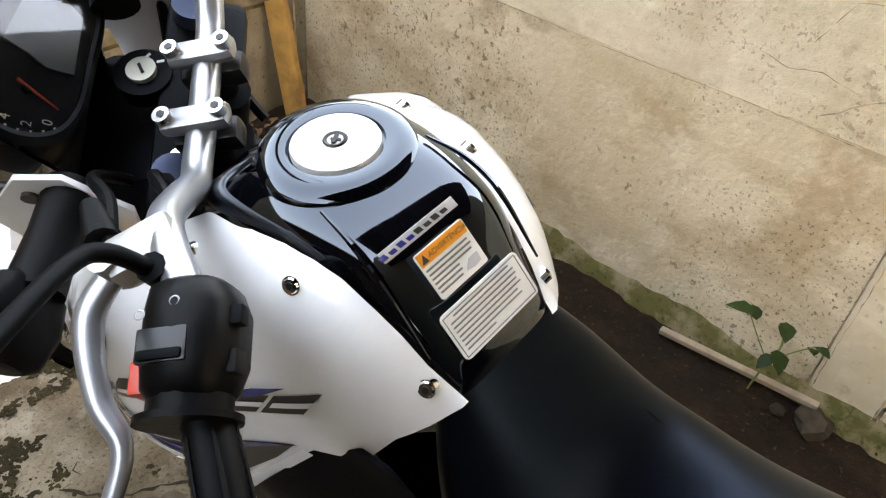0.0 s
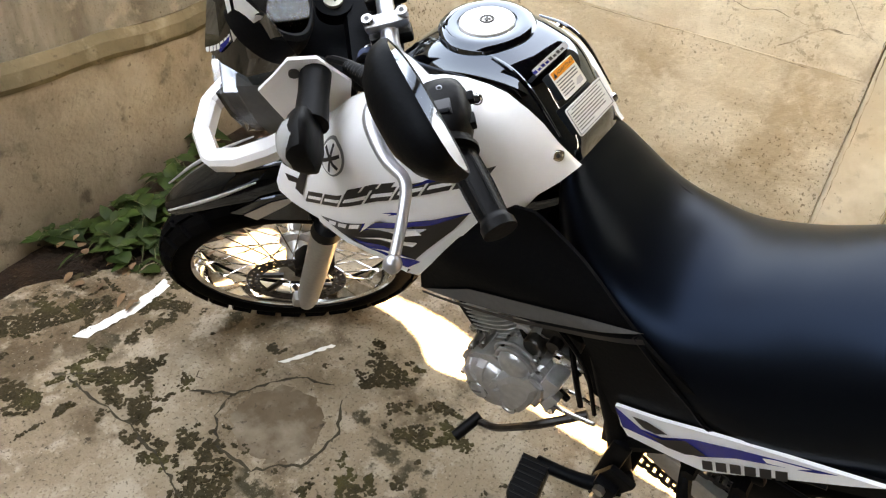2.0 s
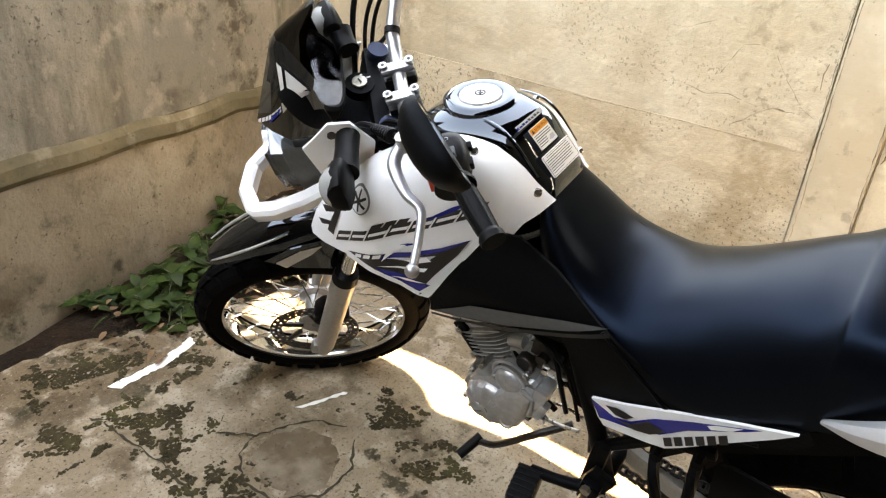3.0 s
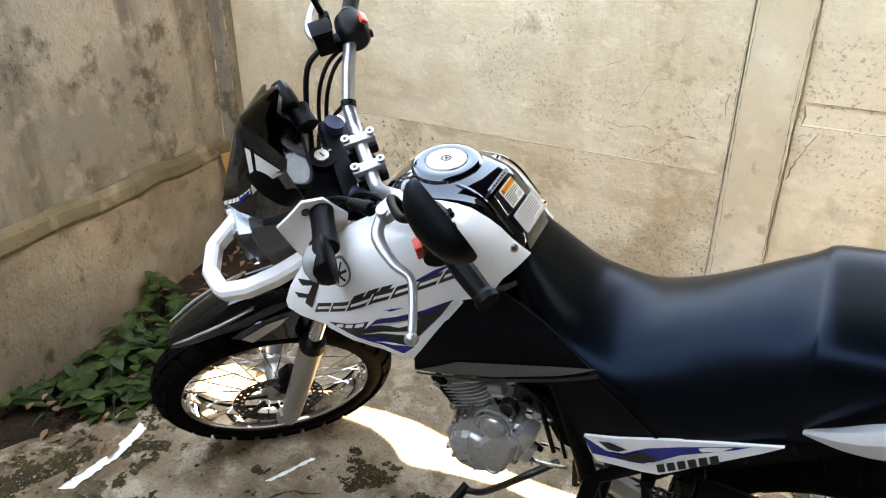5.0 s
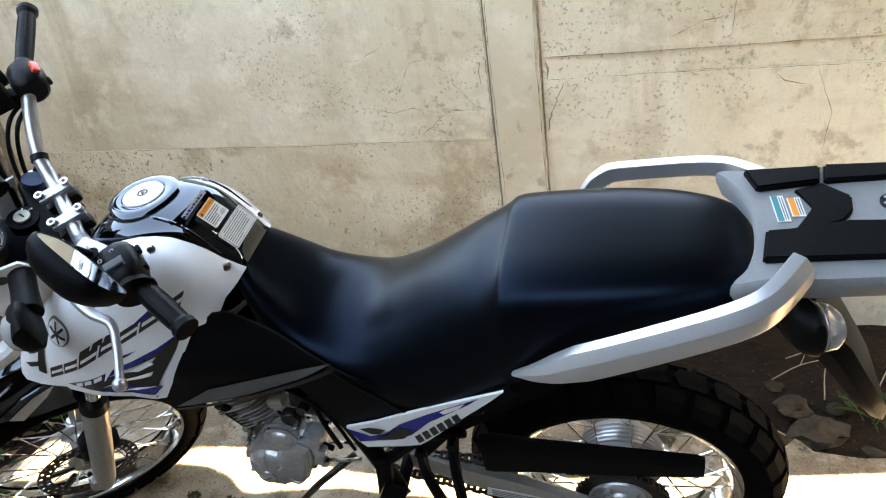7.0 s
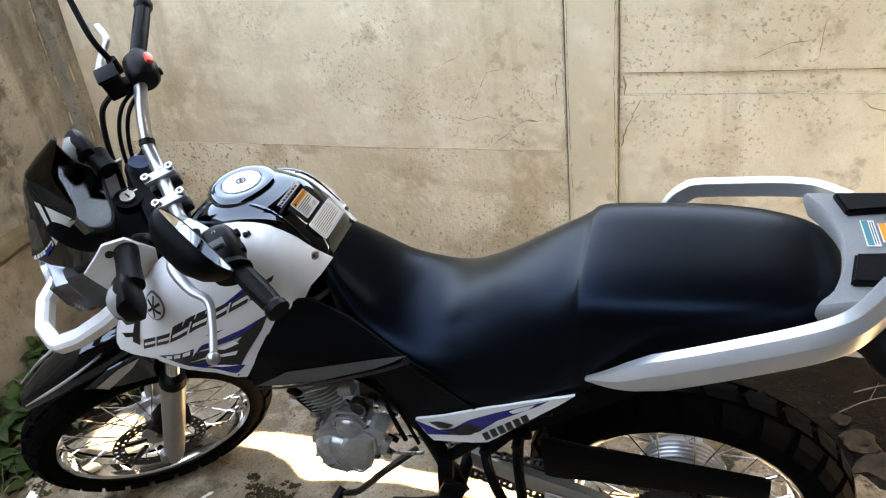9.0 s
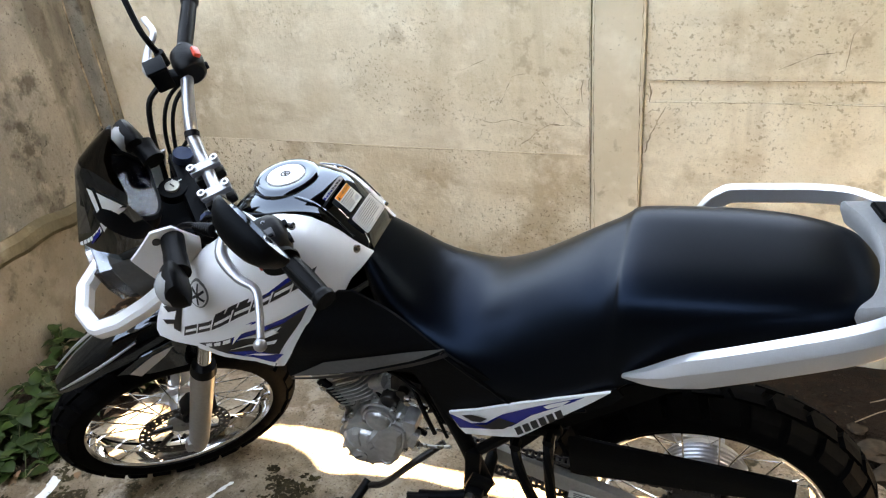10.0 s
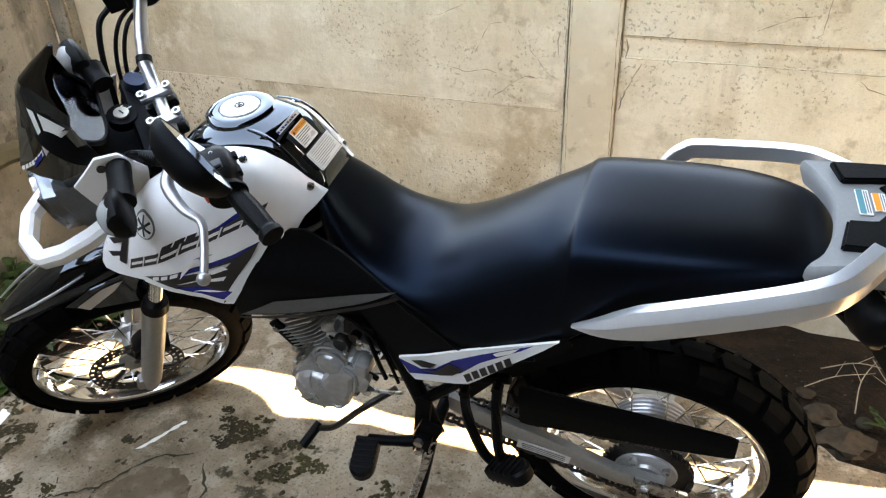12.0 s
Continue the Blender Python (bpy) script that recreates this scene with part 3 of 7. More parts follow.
# side wall, not square to the back wall
# local: x away from the yard (-), y along the wall towards the camera (-)
def side_piece(name, prof, material, parent, label="", y0=-6.0, y1=0.1, n=60, wav=0.004):
    bm = BM()
    rows = []
    for i in range(n + 1):
        y = y0 + (y1 - y0) * i / n
        lift = lambda z: 0.05 * -y if 0.3 < z < 0.6 else 0.0
        rows.append([Vector((x + (wav * noise.noise(Vector((y * 9, z * 9, x))) if x > -0.05 else 0), y, z + lift(z) + wav * 2.5 * noise.noise(Vector((y * 5, z, 3)))) ) for x, z in prof])
    loft(bm, rows)
    return mesh_ob(name, bm, material, parent, label, smooth=False, m=Matrix.Translation((-2.2, 0, 0)) @ Matrix.Rotation(radians(14.2), 4, "Z"))


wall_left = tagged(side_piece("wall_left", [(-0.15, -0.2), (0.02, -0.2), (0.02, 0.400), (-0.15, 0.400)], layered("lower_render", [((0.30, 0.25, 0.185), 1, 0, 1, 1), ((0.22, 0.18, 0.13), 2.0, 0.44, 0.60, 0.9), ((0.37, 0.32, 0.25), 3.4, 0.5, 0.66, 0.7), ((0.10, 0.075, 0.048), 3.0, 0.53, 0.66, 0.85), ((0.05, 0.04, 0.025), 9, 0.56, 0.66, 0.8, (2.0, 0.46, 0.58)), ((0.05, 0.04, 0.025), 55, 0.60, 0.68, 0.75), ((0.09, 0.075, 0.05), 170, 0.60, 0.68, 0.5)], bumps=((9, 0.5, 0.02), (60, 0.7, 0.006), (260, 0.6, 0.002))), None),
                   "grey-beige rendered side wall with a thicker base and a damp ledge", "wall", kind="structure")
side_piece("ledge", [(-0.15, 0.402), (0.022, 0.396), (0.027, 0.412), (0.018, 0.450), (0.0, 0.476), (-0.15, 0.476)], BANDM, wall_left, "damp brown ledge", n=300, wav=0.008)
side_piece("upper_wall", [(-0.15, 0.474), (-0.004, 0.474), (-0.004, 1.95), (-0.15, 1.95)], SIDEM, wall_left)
bm = BM()
block(bm, (-2.17, -0.05, 0.85), (0.09, 0.09, 2.1), (0, 0, 14), 0.012)
tagged(mesh_ob("corner_post", bm, SIDEM, None, smooth=False), "rendered concrete post in the wall corner", "post", kind="structure")
for i, (x, y) in enumerate(((-2.118, -0.068), (-2.17, -0.108))):
    bm = BM()
    tube(bm, [(x + 0.006 * math.sin(k * 1.7 + i), y, 0.05 + k * 0.18) for k in range(12)], [0.004 if k % 3 else 0.002 for k in range(12)], 5, 2)
    part("joint_crack", bm, GROOVE, wall_left)

# unseen high screen added beside the yard, slit cut to shape the sun strip
SCREEN_X = 2.4
lit = [(-6.0, None), (-1.43, (-1.0, -1.0)), (-1.40, (-0.93, -1.10)), (-1.2, (-0.92, -1.08)), (-1.14, (-0.96, -0.97)), (-0.94, (-0.94, -0.945)), (-0.87, (-0.885, -0.95)), (-0.78, (-0.87, -0.944)), (-0.69, (-0.862, -0.97)),
       (-0.62, (-0.862, -1.015)), (-0.55, (-0.87, -1.017)), (-0.46, (-0.88, -0.992)), (-0.3, (-0.905, -0.958)), (-0.13, (-0.89, -0.955)), (0.1, (-0.862, -0.94)), (0.5, (-0.79, -0.87)), (0.85, (-0.73, -0.82)), (1.05, (-0.69, -1.0)), (1.8, (-0.6, -1.2))]


def screen_point(x, y):
    d = SCREEN_X - x
    return y + d * math.tan(SUN_AZ), d / math.cos(SUN_AZ) * math.tan(SUN_ELEV)


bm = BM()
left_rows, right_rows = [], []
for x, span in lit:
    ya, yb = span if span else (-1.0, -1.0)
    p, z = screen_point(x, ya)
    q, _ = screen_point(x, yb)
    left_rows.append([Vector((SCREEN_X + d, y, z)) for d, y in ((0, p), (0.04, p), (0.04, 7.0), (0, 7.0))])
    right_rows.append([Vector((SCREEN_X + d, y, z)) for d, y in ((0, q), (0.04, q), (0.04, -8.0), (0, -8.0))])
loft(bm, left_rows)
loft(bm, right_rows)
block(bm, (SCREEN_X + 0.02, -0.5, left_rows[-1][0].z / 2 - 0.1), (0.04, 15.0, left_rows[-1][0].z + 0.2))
tagged(mesh_ob("sun_screen", bm, layered("screen_dark", [((0.035, 0.029, 0.022), 1, 0, 1, 1), ((0.022, 0.018, 0.015), 3, 0.4, 0.6, 0.9)]), None, smooth=False), "unseen high screen added to cut the sunlight to a slit", "wall", kind="structure")
# unseen roof slab added so the black parts reflect something dark
bm = BM()
block(bm, (0.0, -6.2, 2.8), (9.0, 3.2, 0.1), (3, 0, 0))
tagged(mesh_ob("ceiling", bm, layered("dark_slab", [((0.09, 0.065, 0.045), 1, 0, 1, 1), ((0.05, 0.038, 0.028), 3, 0.4, 0.6, 0.9)]), None, smooth=False), "unseen dark roof slab added to darken reflections", "ceiling", kind="structure")
# unseen roof from the screen, added to darken reflections, open towards the side wall
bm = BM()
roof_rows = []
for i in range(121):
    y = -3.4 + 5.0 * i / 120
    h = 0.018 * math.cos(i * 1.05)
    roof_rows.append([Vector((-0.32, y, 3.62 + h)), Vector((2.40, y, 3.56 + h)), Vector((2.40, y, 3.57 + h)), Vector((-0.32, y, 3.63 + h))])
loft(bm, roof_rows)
tagged(mesh_ob("ceiling", bm, layered("dark_roof_sheet", [((0.022, 0.019, 0.016), 1, 0, 1, 1), ((0.014, 0.011, 0.009), 3, 0.4, 0.6, 0.9)]), None), "unseen dark corrugated roof added over part of the yard", "roof", kind="structure")
# unseen closing wall, coloured dark so glossy blacks mirror little light
bm = BM()
block(bm, (0.5, -7.0, 1.4), (12, 0.2, 2.8))
tagged(mesh_ob("wall_front", bm, layered("dark_front", [((0.06, 0.045, 0.032), 1, 0, 1, 1), ((0.04, 0.03, 0.022), 3, 0.4, 0.6, 0.9)]), None, smooth=False), "unseen dark wall added across the yard to close it", "wall", kind="structure")


# ---- small things in the yard ----
def leaf(bm, base, d, size, width, droop, seed):
    """A pointed leaf blade with a bent midrib."""
    rnd = random.Random(seed)
    d = Vector(d).normalized()
    side = d.cross(Vector((0, 0, 1)))
    side = side.normalized() if side.length > 0.05 else Vector((1, 0, 0))
    up = side.cross(d)
    mid, lefts, rights = [], [], []
    for i, (s, w) in enumerate(((0, 0.04), (0.2, 0.75), (0.45, 1.0), (0.72, 0.7), (1.0, 0.02))):
        c = Vector(base) + d * size * s + Vector((0, 0, -droop * size * s * s))
        mid.append(bm.verts.new(c))
        lefts.append(bm.verts.new(c + side * width * w + up * width * w * 0.3 + up * rnd.uniform(-0.1, 0.1) * width))
        rights.append(bm.verts.new(c - side * width * w + up * width * w * 0.3 + up * rnd.uniform(-0.1, 0.1) * width))
    for i in range(4):
        bm.faces.new((mid[i], mid[i + 1], lefts[i + 1], lefts[i]))
        bm.faces.new((mid[i + 1], mid[i], rights[i], rights[i + 1]))


STEMM = mat("weed_stem", (0.07, 0.08, 0.03), 0.7)


def weed(x, y, n, h, spread, seed, label="leafy green weeds growing at the wall foot", grown=1.0):
    rnd = random.Random(seed)
    root = tagged(new("weed_clump"), label, "weed", group="weeds at the wall foot")
    root.matrix_world = pose(x, y, -0.01)
    leaves = BM()
    for i in range(n):
        a = rnd.uniform(0, 6.283)
        r = spread * math.sqrt(rnd.random())
        p = Vector((r * math.cos(a), r * math.sin(a), 0))
        tip = p + Vector((rnd.uniform(-0.08, 0.08), rnd.uniform(-0.08, 0.08), h * rnd.uniform(0.25, 1.0)))
        stem = BM()
        tube(stem, [p, p.lerp(tip, 0.5) + Vector((0, 0, 0.02)), tip], 0.0016, 4, 3)
        part("stem", stem, STEMM, root)
        for j in range(rnd.randint(3, 5)):
            b = rnd.uniform(0, 6.283)
            s = rnd.uniform(0.045, 0.105) * grown
            leaf(leaves, p.lerp(tip, rnd.uniform(0.45, 1.0)), (math.cos(b), math.sin(b), rnd.uniform(-0.1, 0.6)), s, s * rnd.uniform(0.2, 0.34), rnd.uniform(0.1, 0.6), seed * 1000 + i * 10 + j)
    for i in range(n):
        a, b = rnd.uniform(0, 6.283), rnd.uniform(0, 6.283)
        r = spread * math.sqrt(rnd.random())
        s = rnd.uniform(0.06, 0.15)
        leaf(leaves, (r * math.cos(a), r * math.sin(a), 0.0), (math.cos(b), math.sin(b), rnd.uniform(0.2, 1.2)), s, s * 0.05, rnd.uniform(0.3, 0.8), seed * 700 + i)
    part("foliage", leaves, LEAF, root)
    return root


for i, (x, y, n, h, s) in enumerate(((-1.72, -0.98, 18, 0.12, 0.13), (-1.58, -1.08, 20, 0.10, 0.14), (-1.66, -1.24, 18, 0.08, 0.13), (-1.52, -0.82, 14, 0.09, 0.13), (-1.74, -1.38, 8, 0.07, 0.09), (-1.45, -0.62, 8, 0.09, 0.1), (-1.5, -1.24, 9, 0.07, 0.08), (-1.85, -0.8, 8, 0.15, 0.07))):
    weed(x, y, n, h, s, 10 + i)
weed(1.25, -0.42, 3, 0.05, 0.05, 40, "low green weeds on the bare soil", 0.5)
weed(1.1, -0.5, 3, 0.04, 0.05, 41, "low green weeds on the bare soil", 0.5)
# seedling
seedling = tagged(new("seedling"), "young plant with a few broad green leaves beside the wall", "plant")
seedling.matrix_world = pose(-0.11, -0.075, -0.02)
bm = BM()
tube(bm, [(0, 0, 0), (0.01, -0.01, 0.1), (0.025, -0.015, 0.18), (0.01, -0.02, 0.26)], 0.003, 6, 5)
tube(bm, [(0.01, -0.01, 0.12), (0.06, -0.02, 0.2), (0.09, -0.02, 0.24)], 0.002, 5, 4)
tube(bm, [(0.01, -0.01, 0.12), (-0.04, -0.03, 0.2), (-0.07, -0.04, 0.25)], 0.002, 5, 4)
part("stem", bm, mat("green_stem", (0.16, 0.2, 0.06), 0.6), seedling)
for i, (b, d, s) in enumerate((((-0.06, -0.04, 0.25), (-1, -0.3, 0.2), 0.07), ((-0.05, -0.03, 0.23), (-0.5, 0.4, 0.5), 0.05), ((0.09, -0.02, 0.24), (1, -0.4, 0.3), 0.045), ((0.01, -0.02, 0.26), (0.4, -0.8, 0.0), 0.06), ((0.02, -0.015, 0.17), (0.5, -0.7, -0.1), 0.065), ((0.02, -0.015, 0.15), (-0.3, -0.8, -0.3), 0.05), ((0.085, -0.02, 0.23), (0.3, -0.7, 0.4), 0.04))):
    bm = BM()
    leaf(bm, b, d, s, s * 0.36, 0.25, 900 + i)
    part("leaf", bm, LEAF, seedling)
# batten and plank
bm = BM()
block(bm, (0, 0, 0), (0.43, 0.022, 0.016), bevel=0.003)
tagged(mesh_ob("batten", bm, BARE, m=pose(-0.165, -0.055, 0.006, 4, -2, 7)), "pale thin wooden batten lying on the soil", "wood")
bm = BM()
block(bm, (0, 0, 0.24), (0.085, 0.035, 0.5), bevel=0.004)
tagged(mesh_ob("plank", bm, WOOD, m=pose(-1.93, -0.19, -0.03, -8, -16, 20)), "orange-brown wooden plank leaning in the wall corner", "wood")
# rubble, grit, twigs, leaf litter
def pebble(bm, c, r, seed, flat=0.6):
    rnd = random.Random(seed)
    g = bmesh.ops.create_icosphere(bm, subdivisions=1, radius=r)
    k = Matrix.Rotation(rnd.uniform(0, 6), 3, "Z")
    for v in g["verts"]:
        q = v.co * rnd.uniform(0.72, 1.15)
        v.co = k @ Vector((q.x * 1.2, q.y * 0.9, q.z * flat)) + Vector(c)


for i, (x, y, r) in enumerate(((0.91, -0.46, 0.042), (0.96, -0.55, 0.058), (1.02, -0.45, 0.02), (0.85, -0.6, 0.028), (1.08, -0.62, 0.024), (0.87, -0.37, 0.024), (1.2, -0.56, 0.034), (0.06, -0.06, 0.05), (-0.02, -0.1, 0.02))):
    bm = BM()
    g = bmesh.ops.create_icosphere(bm, subdivisions=2, radius=r)
    for v in g["verts"]:
        k = 1 + 0.75 * noise.noise(v.co * 26 + Vector((i * 7.1, 0, 0)))
        v.co = Vector((v.co.x * 1.15 * k, v.co.y * k, v.co.z * 0.5 * k))
    tagged(mesh_ob("stone", bm, STONE, m=pose(x, y, -0.005, 0, 0, i * 40), angle=25), "rough pale broken concrete lump on the soil", "stone", group="rubble beside the slab")
bm = BM()
rnd = random.Random(77)
for i in range(300):
    if i % 3:
        x, y = rnd.uniform(-1.3, 1.3), -abs(rnd.gauss(0.0, 0.18)) - 0.02
    else:
        x, y = rnd.uniform(-1.85, -1.35), rnd.uniform(-1.7, -0.5)
    pebble(bm, (x, y, -0.012 if y > -0.45 else -0.008), rnd.uniform(0.002, 0.005) * (2.2 if i % 9 == 0 else 1), i)
tagged(mesh_ob("gravel", bm, STONE), "scattered grit and small stones on the soil", "gravel", kind="stuff")
bm = BM()
for i in range(150):
    x, y = (rnd.uniform(-2.05, -1.4), rnd.uniform(-0.6, -0.05)) if i % 2 else (rnd.uniform(-1.85, -1.3), rnd.uniform(-1.5, -0.6))
    a = rnd.uniform(0, 6.3)
    leaf(bm, (x, y, rnd.uniform(0.0, 0.02)), (math.cos(a), math.sin(a), rnd.uniform(-0.1, 0.3)), rnd.uniform(0.03, 0.06), rnd.uniform(0.006, 0.014), 0.2, 3000 + i)
tagged(mesh_ob("leaf_litter", bm, BROWNLEAF), "dry brown leaves lying in the wall corner", "leaves", kind="stuff")
for i, (x, y, z, a) in enumerate(((0.95, -0.3, 0.03, 20), (1.02, -0.32, 0.05, 75), (1.1, -0.3, 0.04, 130), (1.0, -0.25, 0.06, -20), (1.2, -0.28, 0.05, 50))):
    bm = BM()
    tube(bm, [(-0.09, 0, -z), (0, 0.012, 0), (0.1, -0.01, 0.03)], [0.0022, 0.0018, 0.001], 5, 4)
    tube(bm, [(0, 0.012, 0), (0.04, 0.05, 0.03)], [0.0014, 0.0007], 5, 3)
    tagged(mesh_ob("twig", bm, TWIG, m=pose(x, y, z - 0.01, 0, 0, a)), "dry bent twig on the soil", "twig", group="dry twigs")

# ---- the motorcycle: local x towards its tail, y to its right side, z up; it leans on its side stand, bars on left lock ----
bike = tagged(new("motorcycle"), "white and black trail motorcycle leaning on its side stand", "motorcycle")
bike.matrix_world = pose(0.4756, -1.0552, -0.0089, 0, 0, 3.2) @ pose(0, 0, 0, 12.6)
RAKE = radians(26)
AXLE_F, AXLE_R = Vector((-1.365, 0.0, 0.30)), Vector((0.0, 0.060, 0.3126))
STEER_AXIS = Vector((math.sin(RAKE), 0, math.cos(RAKE)))
PIVOT = AXLE_F + 0.04 * Vector((math.cos(RAKE), 0, -math.sin(RAKE)))
TURN_FRONT = Matrix.Translation(PIVOT) @ Matrix.Rotation(radians(48), 4, STEER_AXIS) @ Matrix.Translation(-PIVOT)
STEER = Matrix.Translation((0.007, 0.003, -0.003)) @ TURN_FRONT
STEER_W = Matrix.Translation((0, 0.022, 0)) @ TURN_FRONT
TURN_WHEEL = Matrix.Translation((-0.002, 0.040, 0.008)) @ Matrix.Translation(PIVOT) @ Matrix.Rotation(radians(43), 4, STEER_AXIS) @ Matrix.Translation(-PIVOT)


def softmin(a, b, k=0.03):
    return -k * math.log(math.exp(-a / k) + math.exp(-b / k))


PANEL_TOP = ((-1.05, 0.88), (-1.0, 0.90), (-0.925, 0.978), (-0.875, 1.022), (-0.83, 1.050), (-0.80, 1.063), (-0.778, 1.070), (-0.747, 1.077), (-0.715, 1.079), (-0.69, 1.077), (-0.665, 1.071), (-0.638, 1.056), (-0.62, 1.041), (-0.602, 1.020), (-0.583, 0.998), (-0.5, 0.95))
PANEL_EDGE = ((-1.0, 0.185), (-0.925, 0.158), (-0.85, 0.112), (-0.80, 0.083), (-0.77, 0.078), (-0.70, 0.077), (-0.64, 0.072), (-0.60, 0.065), (-0.57, 0.055))
PANEL_SWELL = ((-1.0, 0.025), (-0.925, 0.06), (-0.85, 0.115), (-0.77, 0.105), (-0.70, 0.075), (-0.64, 0.055), (-0.60, 0.038), (-0.57, 0.03))


def y_panel(x, z):
    """Left tank panel: rolls over at its top edge, narrow at the seat, flared at the front."""
    line = lambda rows: float(np.interp(x, [r[0] for r in rows], [r[1] for r in rows]))
    drop = max(0.0, line(PANEL_TOP) - z)
    return -softmin(line(PANEL_EDGE) + line(PANEL_SWELL) * (1 - math.exp(-drop / 0.045)), 0.208, 0.012)


def y_panel_right(x, z):
    """Right tank panel: a broader, flatter shoulder."""
    line = lambda rows: float(np.interp(x, [r[0] for r in rows], [r[1] for r in rows]))
    drop = max(0.0, line(PANEL_TOP) - z)
    return softmin(line(PANEL_EDGE) - 0.004 + 1.4 * line(PANEL_SWELL) * (1 - math.exp(-drop / 0.055)), 0.208, 0.012)


def y_cover(x, z):
    """Left side cover below the seat."""
    s = min(1, max(0, (z - 0.84) / 0.12))
    return -(0.152 - 0.045 * s * s * (3 - 2 * s) - 0.03 * max(0, x + 0.15)) - 0.015 * max(0.0, min(1.0, (-0.5 - x) / 0.2))


def flip(fn):
    return lambda x, z: -fn(x, z)


# -- wheels --
def tread(w, c, radius, half, count, m, depth=0.009):
    """Raised blocks of a trail tyre, in three staggered rows."""
    for row, (t0, t1, sk) in enumerate(((-0.98, -0.37, 0.32), (-0.27, 0.27, 0.0), (0.37, 0.98, -0.32))):
        span = 0.80 * 2 * math.pi / count
        quad_lo, quad_hi = [], []
        for u, v in ((0, t0), (1, t0), (1, (t0 + t1) / 2), (1, t1), (0, t1), (0, (t0 + t1) / 2)):
            a = span * (u + sk * (v - t0) * 0.8) + (0.18 * span if row == 1 and v == 0 else 0)
            phi = v * 1.15
            for quad, h, tight in ((quad_lo, -0.004, 1.0), (quad_hi, depth, 0.92)):
                rr = radius - half * 0.95 + (half * 0.95 + h) * math.cos(phi)
                aa = span / 2 + (a - span / 2) * tight
                quad.append(Vector((rr * math.cos(aa), (half + h) * math.sin(phi), rr * math.sin(aa))))
        bm = BM()
        lo, hi = [bm.verts.new(p) for p in quad_lo], [bm.verts.new(p) for p in quad_hi]
        for k in range(6):
            bm.faces.new((lo[k], lo[(k + 1) % 6], hi[(k + 1) % 6], hi[k]))
        bm.faces.new((hi[0], hi[1], hi[2], hi[5]))
        bm.faces.new((hi[5], hi[2], hi[3], hi[4]))
        first = part("tread_block", bm, TYRE, w, smooth=False)
        for i in range(count):
            ob = first if i == 0 else new("tread_block", first.data)
            ob.parent = w
            a = 2 * math.pi * (i + (0.5 if row == 1 else 0.0)) / count
            ob.matrix_basis = m @ Matrix.Translation(c) @ Matrix.Rotation(-a, 4, "Y")


def spoked_wheel(name, c, r_rim, r_tyre, half, hub_r, hub_w, count, m):
    w = new(name)
    w.parent = bike
    bm = BM()
    prof = []
    for k in range(19):
        a = math.radians(-118 + 236 * k / 18)
        prof.append((r_tyre - half * 0.95 + half * 0.93 * math.cos(a), half * math.sin(a) * 0.98))
    prof.append((r_rim - 0.004, half * 0.70))
    prof.append((r_rim - 0.004, -half * 0.70))
    lathe(bm, prof, c, n=72)
    part("tyre", bm, TYRE, w, "black block-pattern trail tyre", m=m, angle=50)
    tread(w, c, r_tyre, half, 27, m)
    bm = BM()
    hw = half * 0.78
    lathe(bm, [(r_rim + 0.003, -hw), (r_rim + 0.004, -hw - 0.004), (r_rim - 0.005, -hw - 0.005), (r_rim - 0.011, -hw + 0.002), (r_rim - 0.020, -hw + 0.008), (r_rim - 0.024, -hw * 0.45), (r_rim - 0.034, 0), (r_rim - 0.024, hw * 0.45), (r_rim - 0.020, hw - 0.008), (r_rim - 0.011, hw - 0.002), (r_rim - 0.005, hw + 0.005), (r_rim + 0.004, hw + 0.004), (r_rim + 0.003, hw), (r_rim - 0.010, 0)], c, n=72)
    part("rim", bm, CHROME, w, "polished spoked rim", m=m, angle=35)
    bm = BM()
    lathe(bm, [(0.010, -hub_w), (hub_r * 0.8, -hub_w), (hub_r, -hub_w + 0.006), (hub_r, -hub_w + 0.014), (hub_r * 0.62, -hub_w + 0.022), (hub_r * 0.62, hub_w - 0.022), (hub_r, hub_w - 0.014), (hub_r, hub_w - 0.006), (hub_r * 0.8, hub_w), (0.010, hub_w)], c, n=36)
    part("hub", bm, ALLOY, w, m=m)
    base = None
    for i in range(count):
        a = 2 * math.pi * (i + 0.5) / count
        sd = 1 if i % 2 else -1
        tw = 0.42 * (1 if (i // 2) % 2 else -1)
        p = c + Vector((hub_r * 0.92 * math.cos(a + tw), sd * (hub_w - 0.010), hub_r * 0.92 * math.sin(a + tw)))
        q = c + Vector(((r_rim - 0.030) * math.cos(a), sd * 0.003, (r_rim - 0.030) * math.sin(a)))
        p, q = m @ p, m @ q
        if base is None:
            bm = BM()
            rod(bm, (0, 0, 0), (0, 0, 0.93), 0.0019, n=6)
            rod(bm, (0, 0, 0.93), (0, 0, 1.0), 0.0034, n=6)
            ob = part("spoke", bm, CHROME, w)
            base = ob.data
        else:
            ob = new("spoke", base)
            ob.parent = w
        d = q - p
        ob.matrix_basis = Matrix.Translation(p) @ d.to_track_quat("Z", "Y").to_matrix().to_4x4() @ Matrix.Diagonal((1, 1, d.length, 1))
    return w


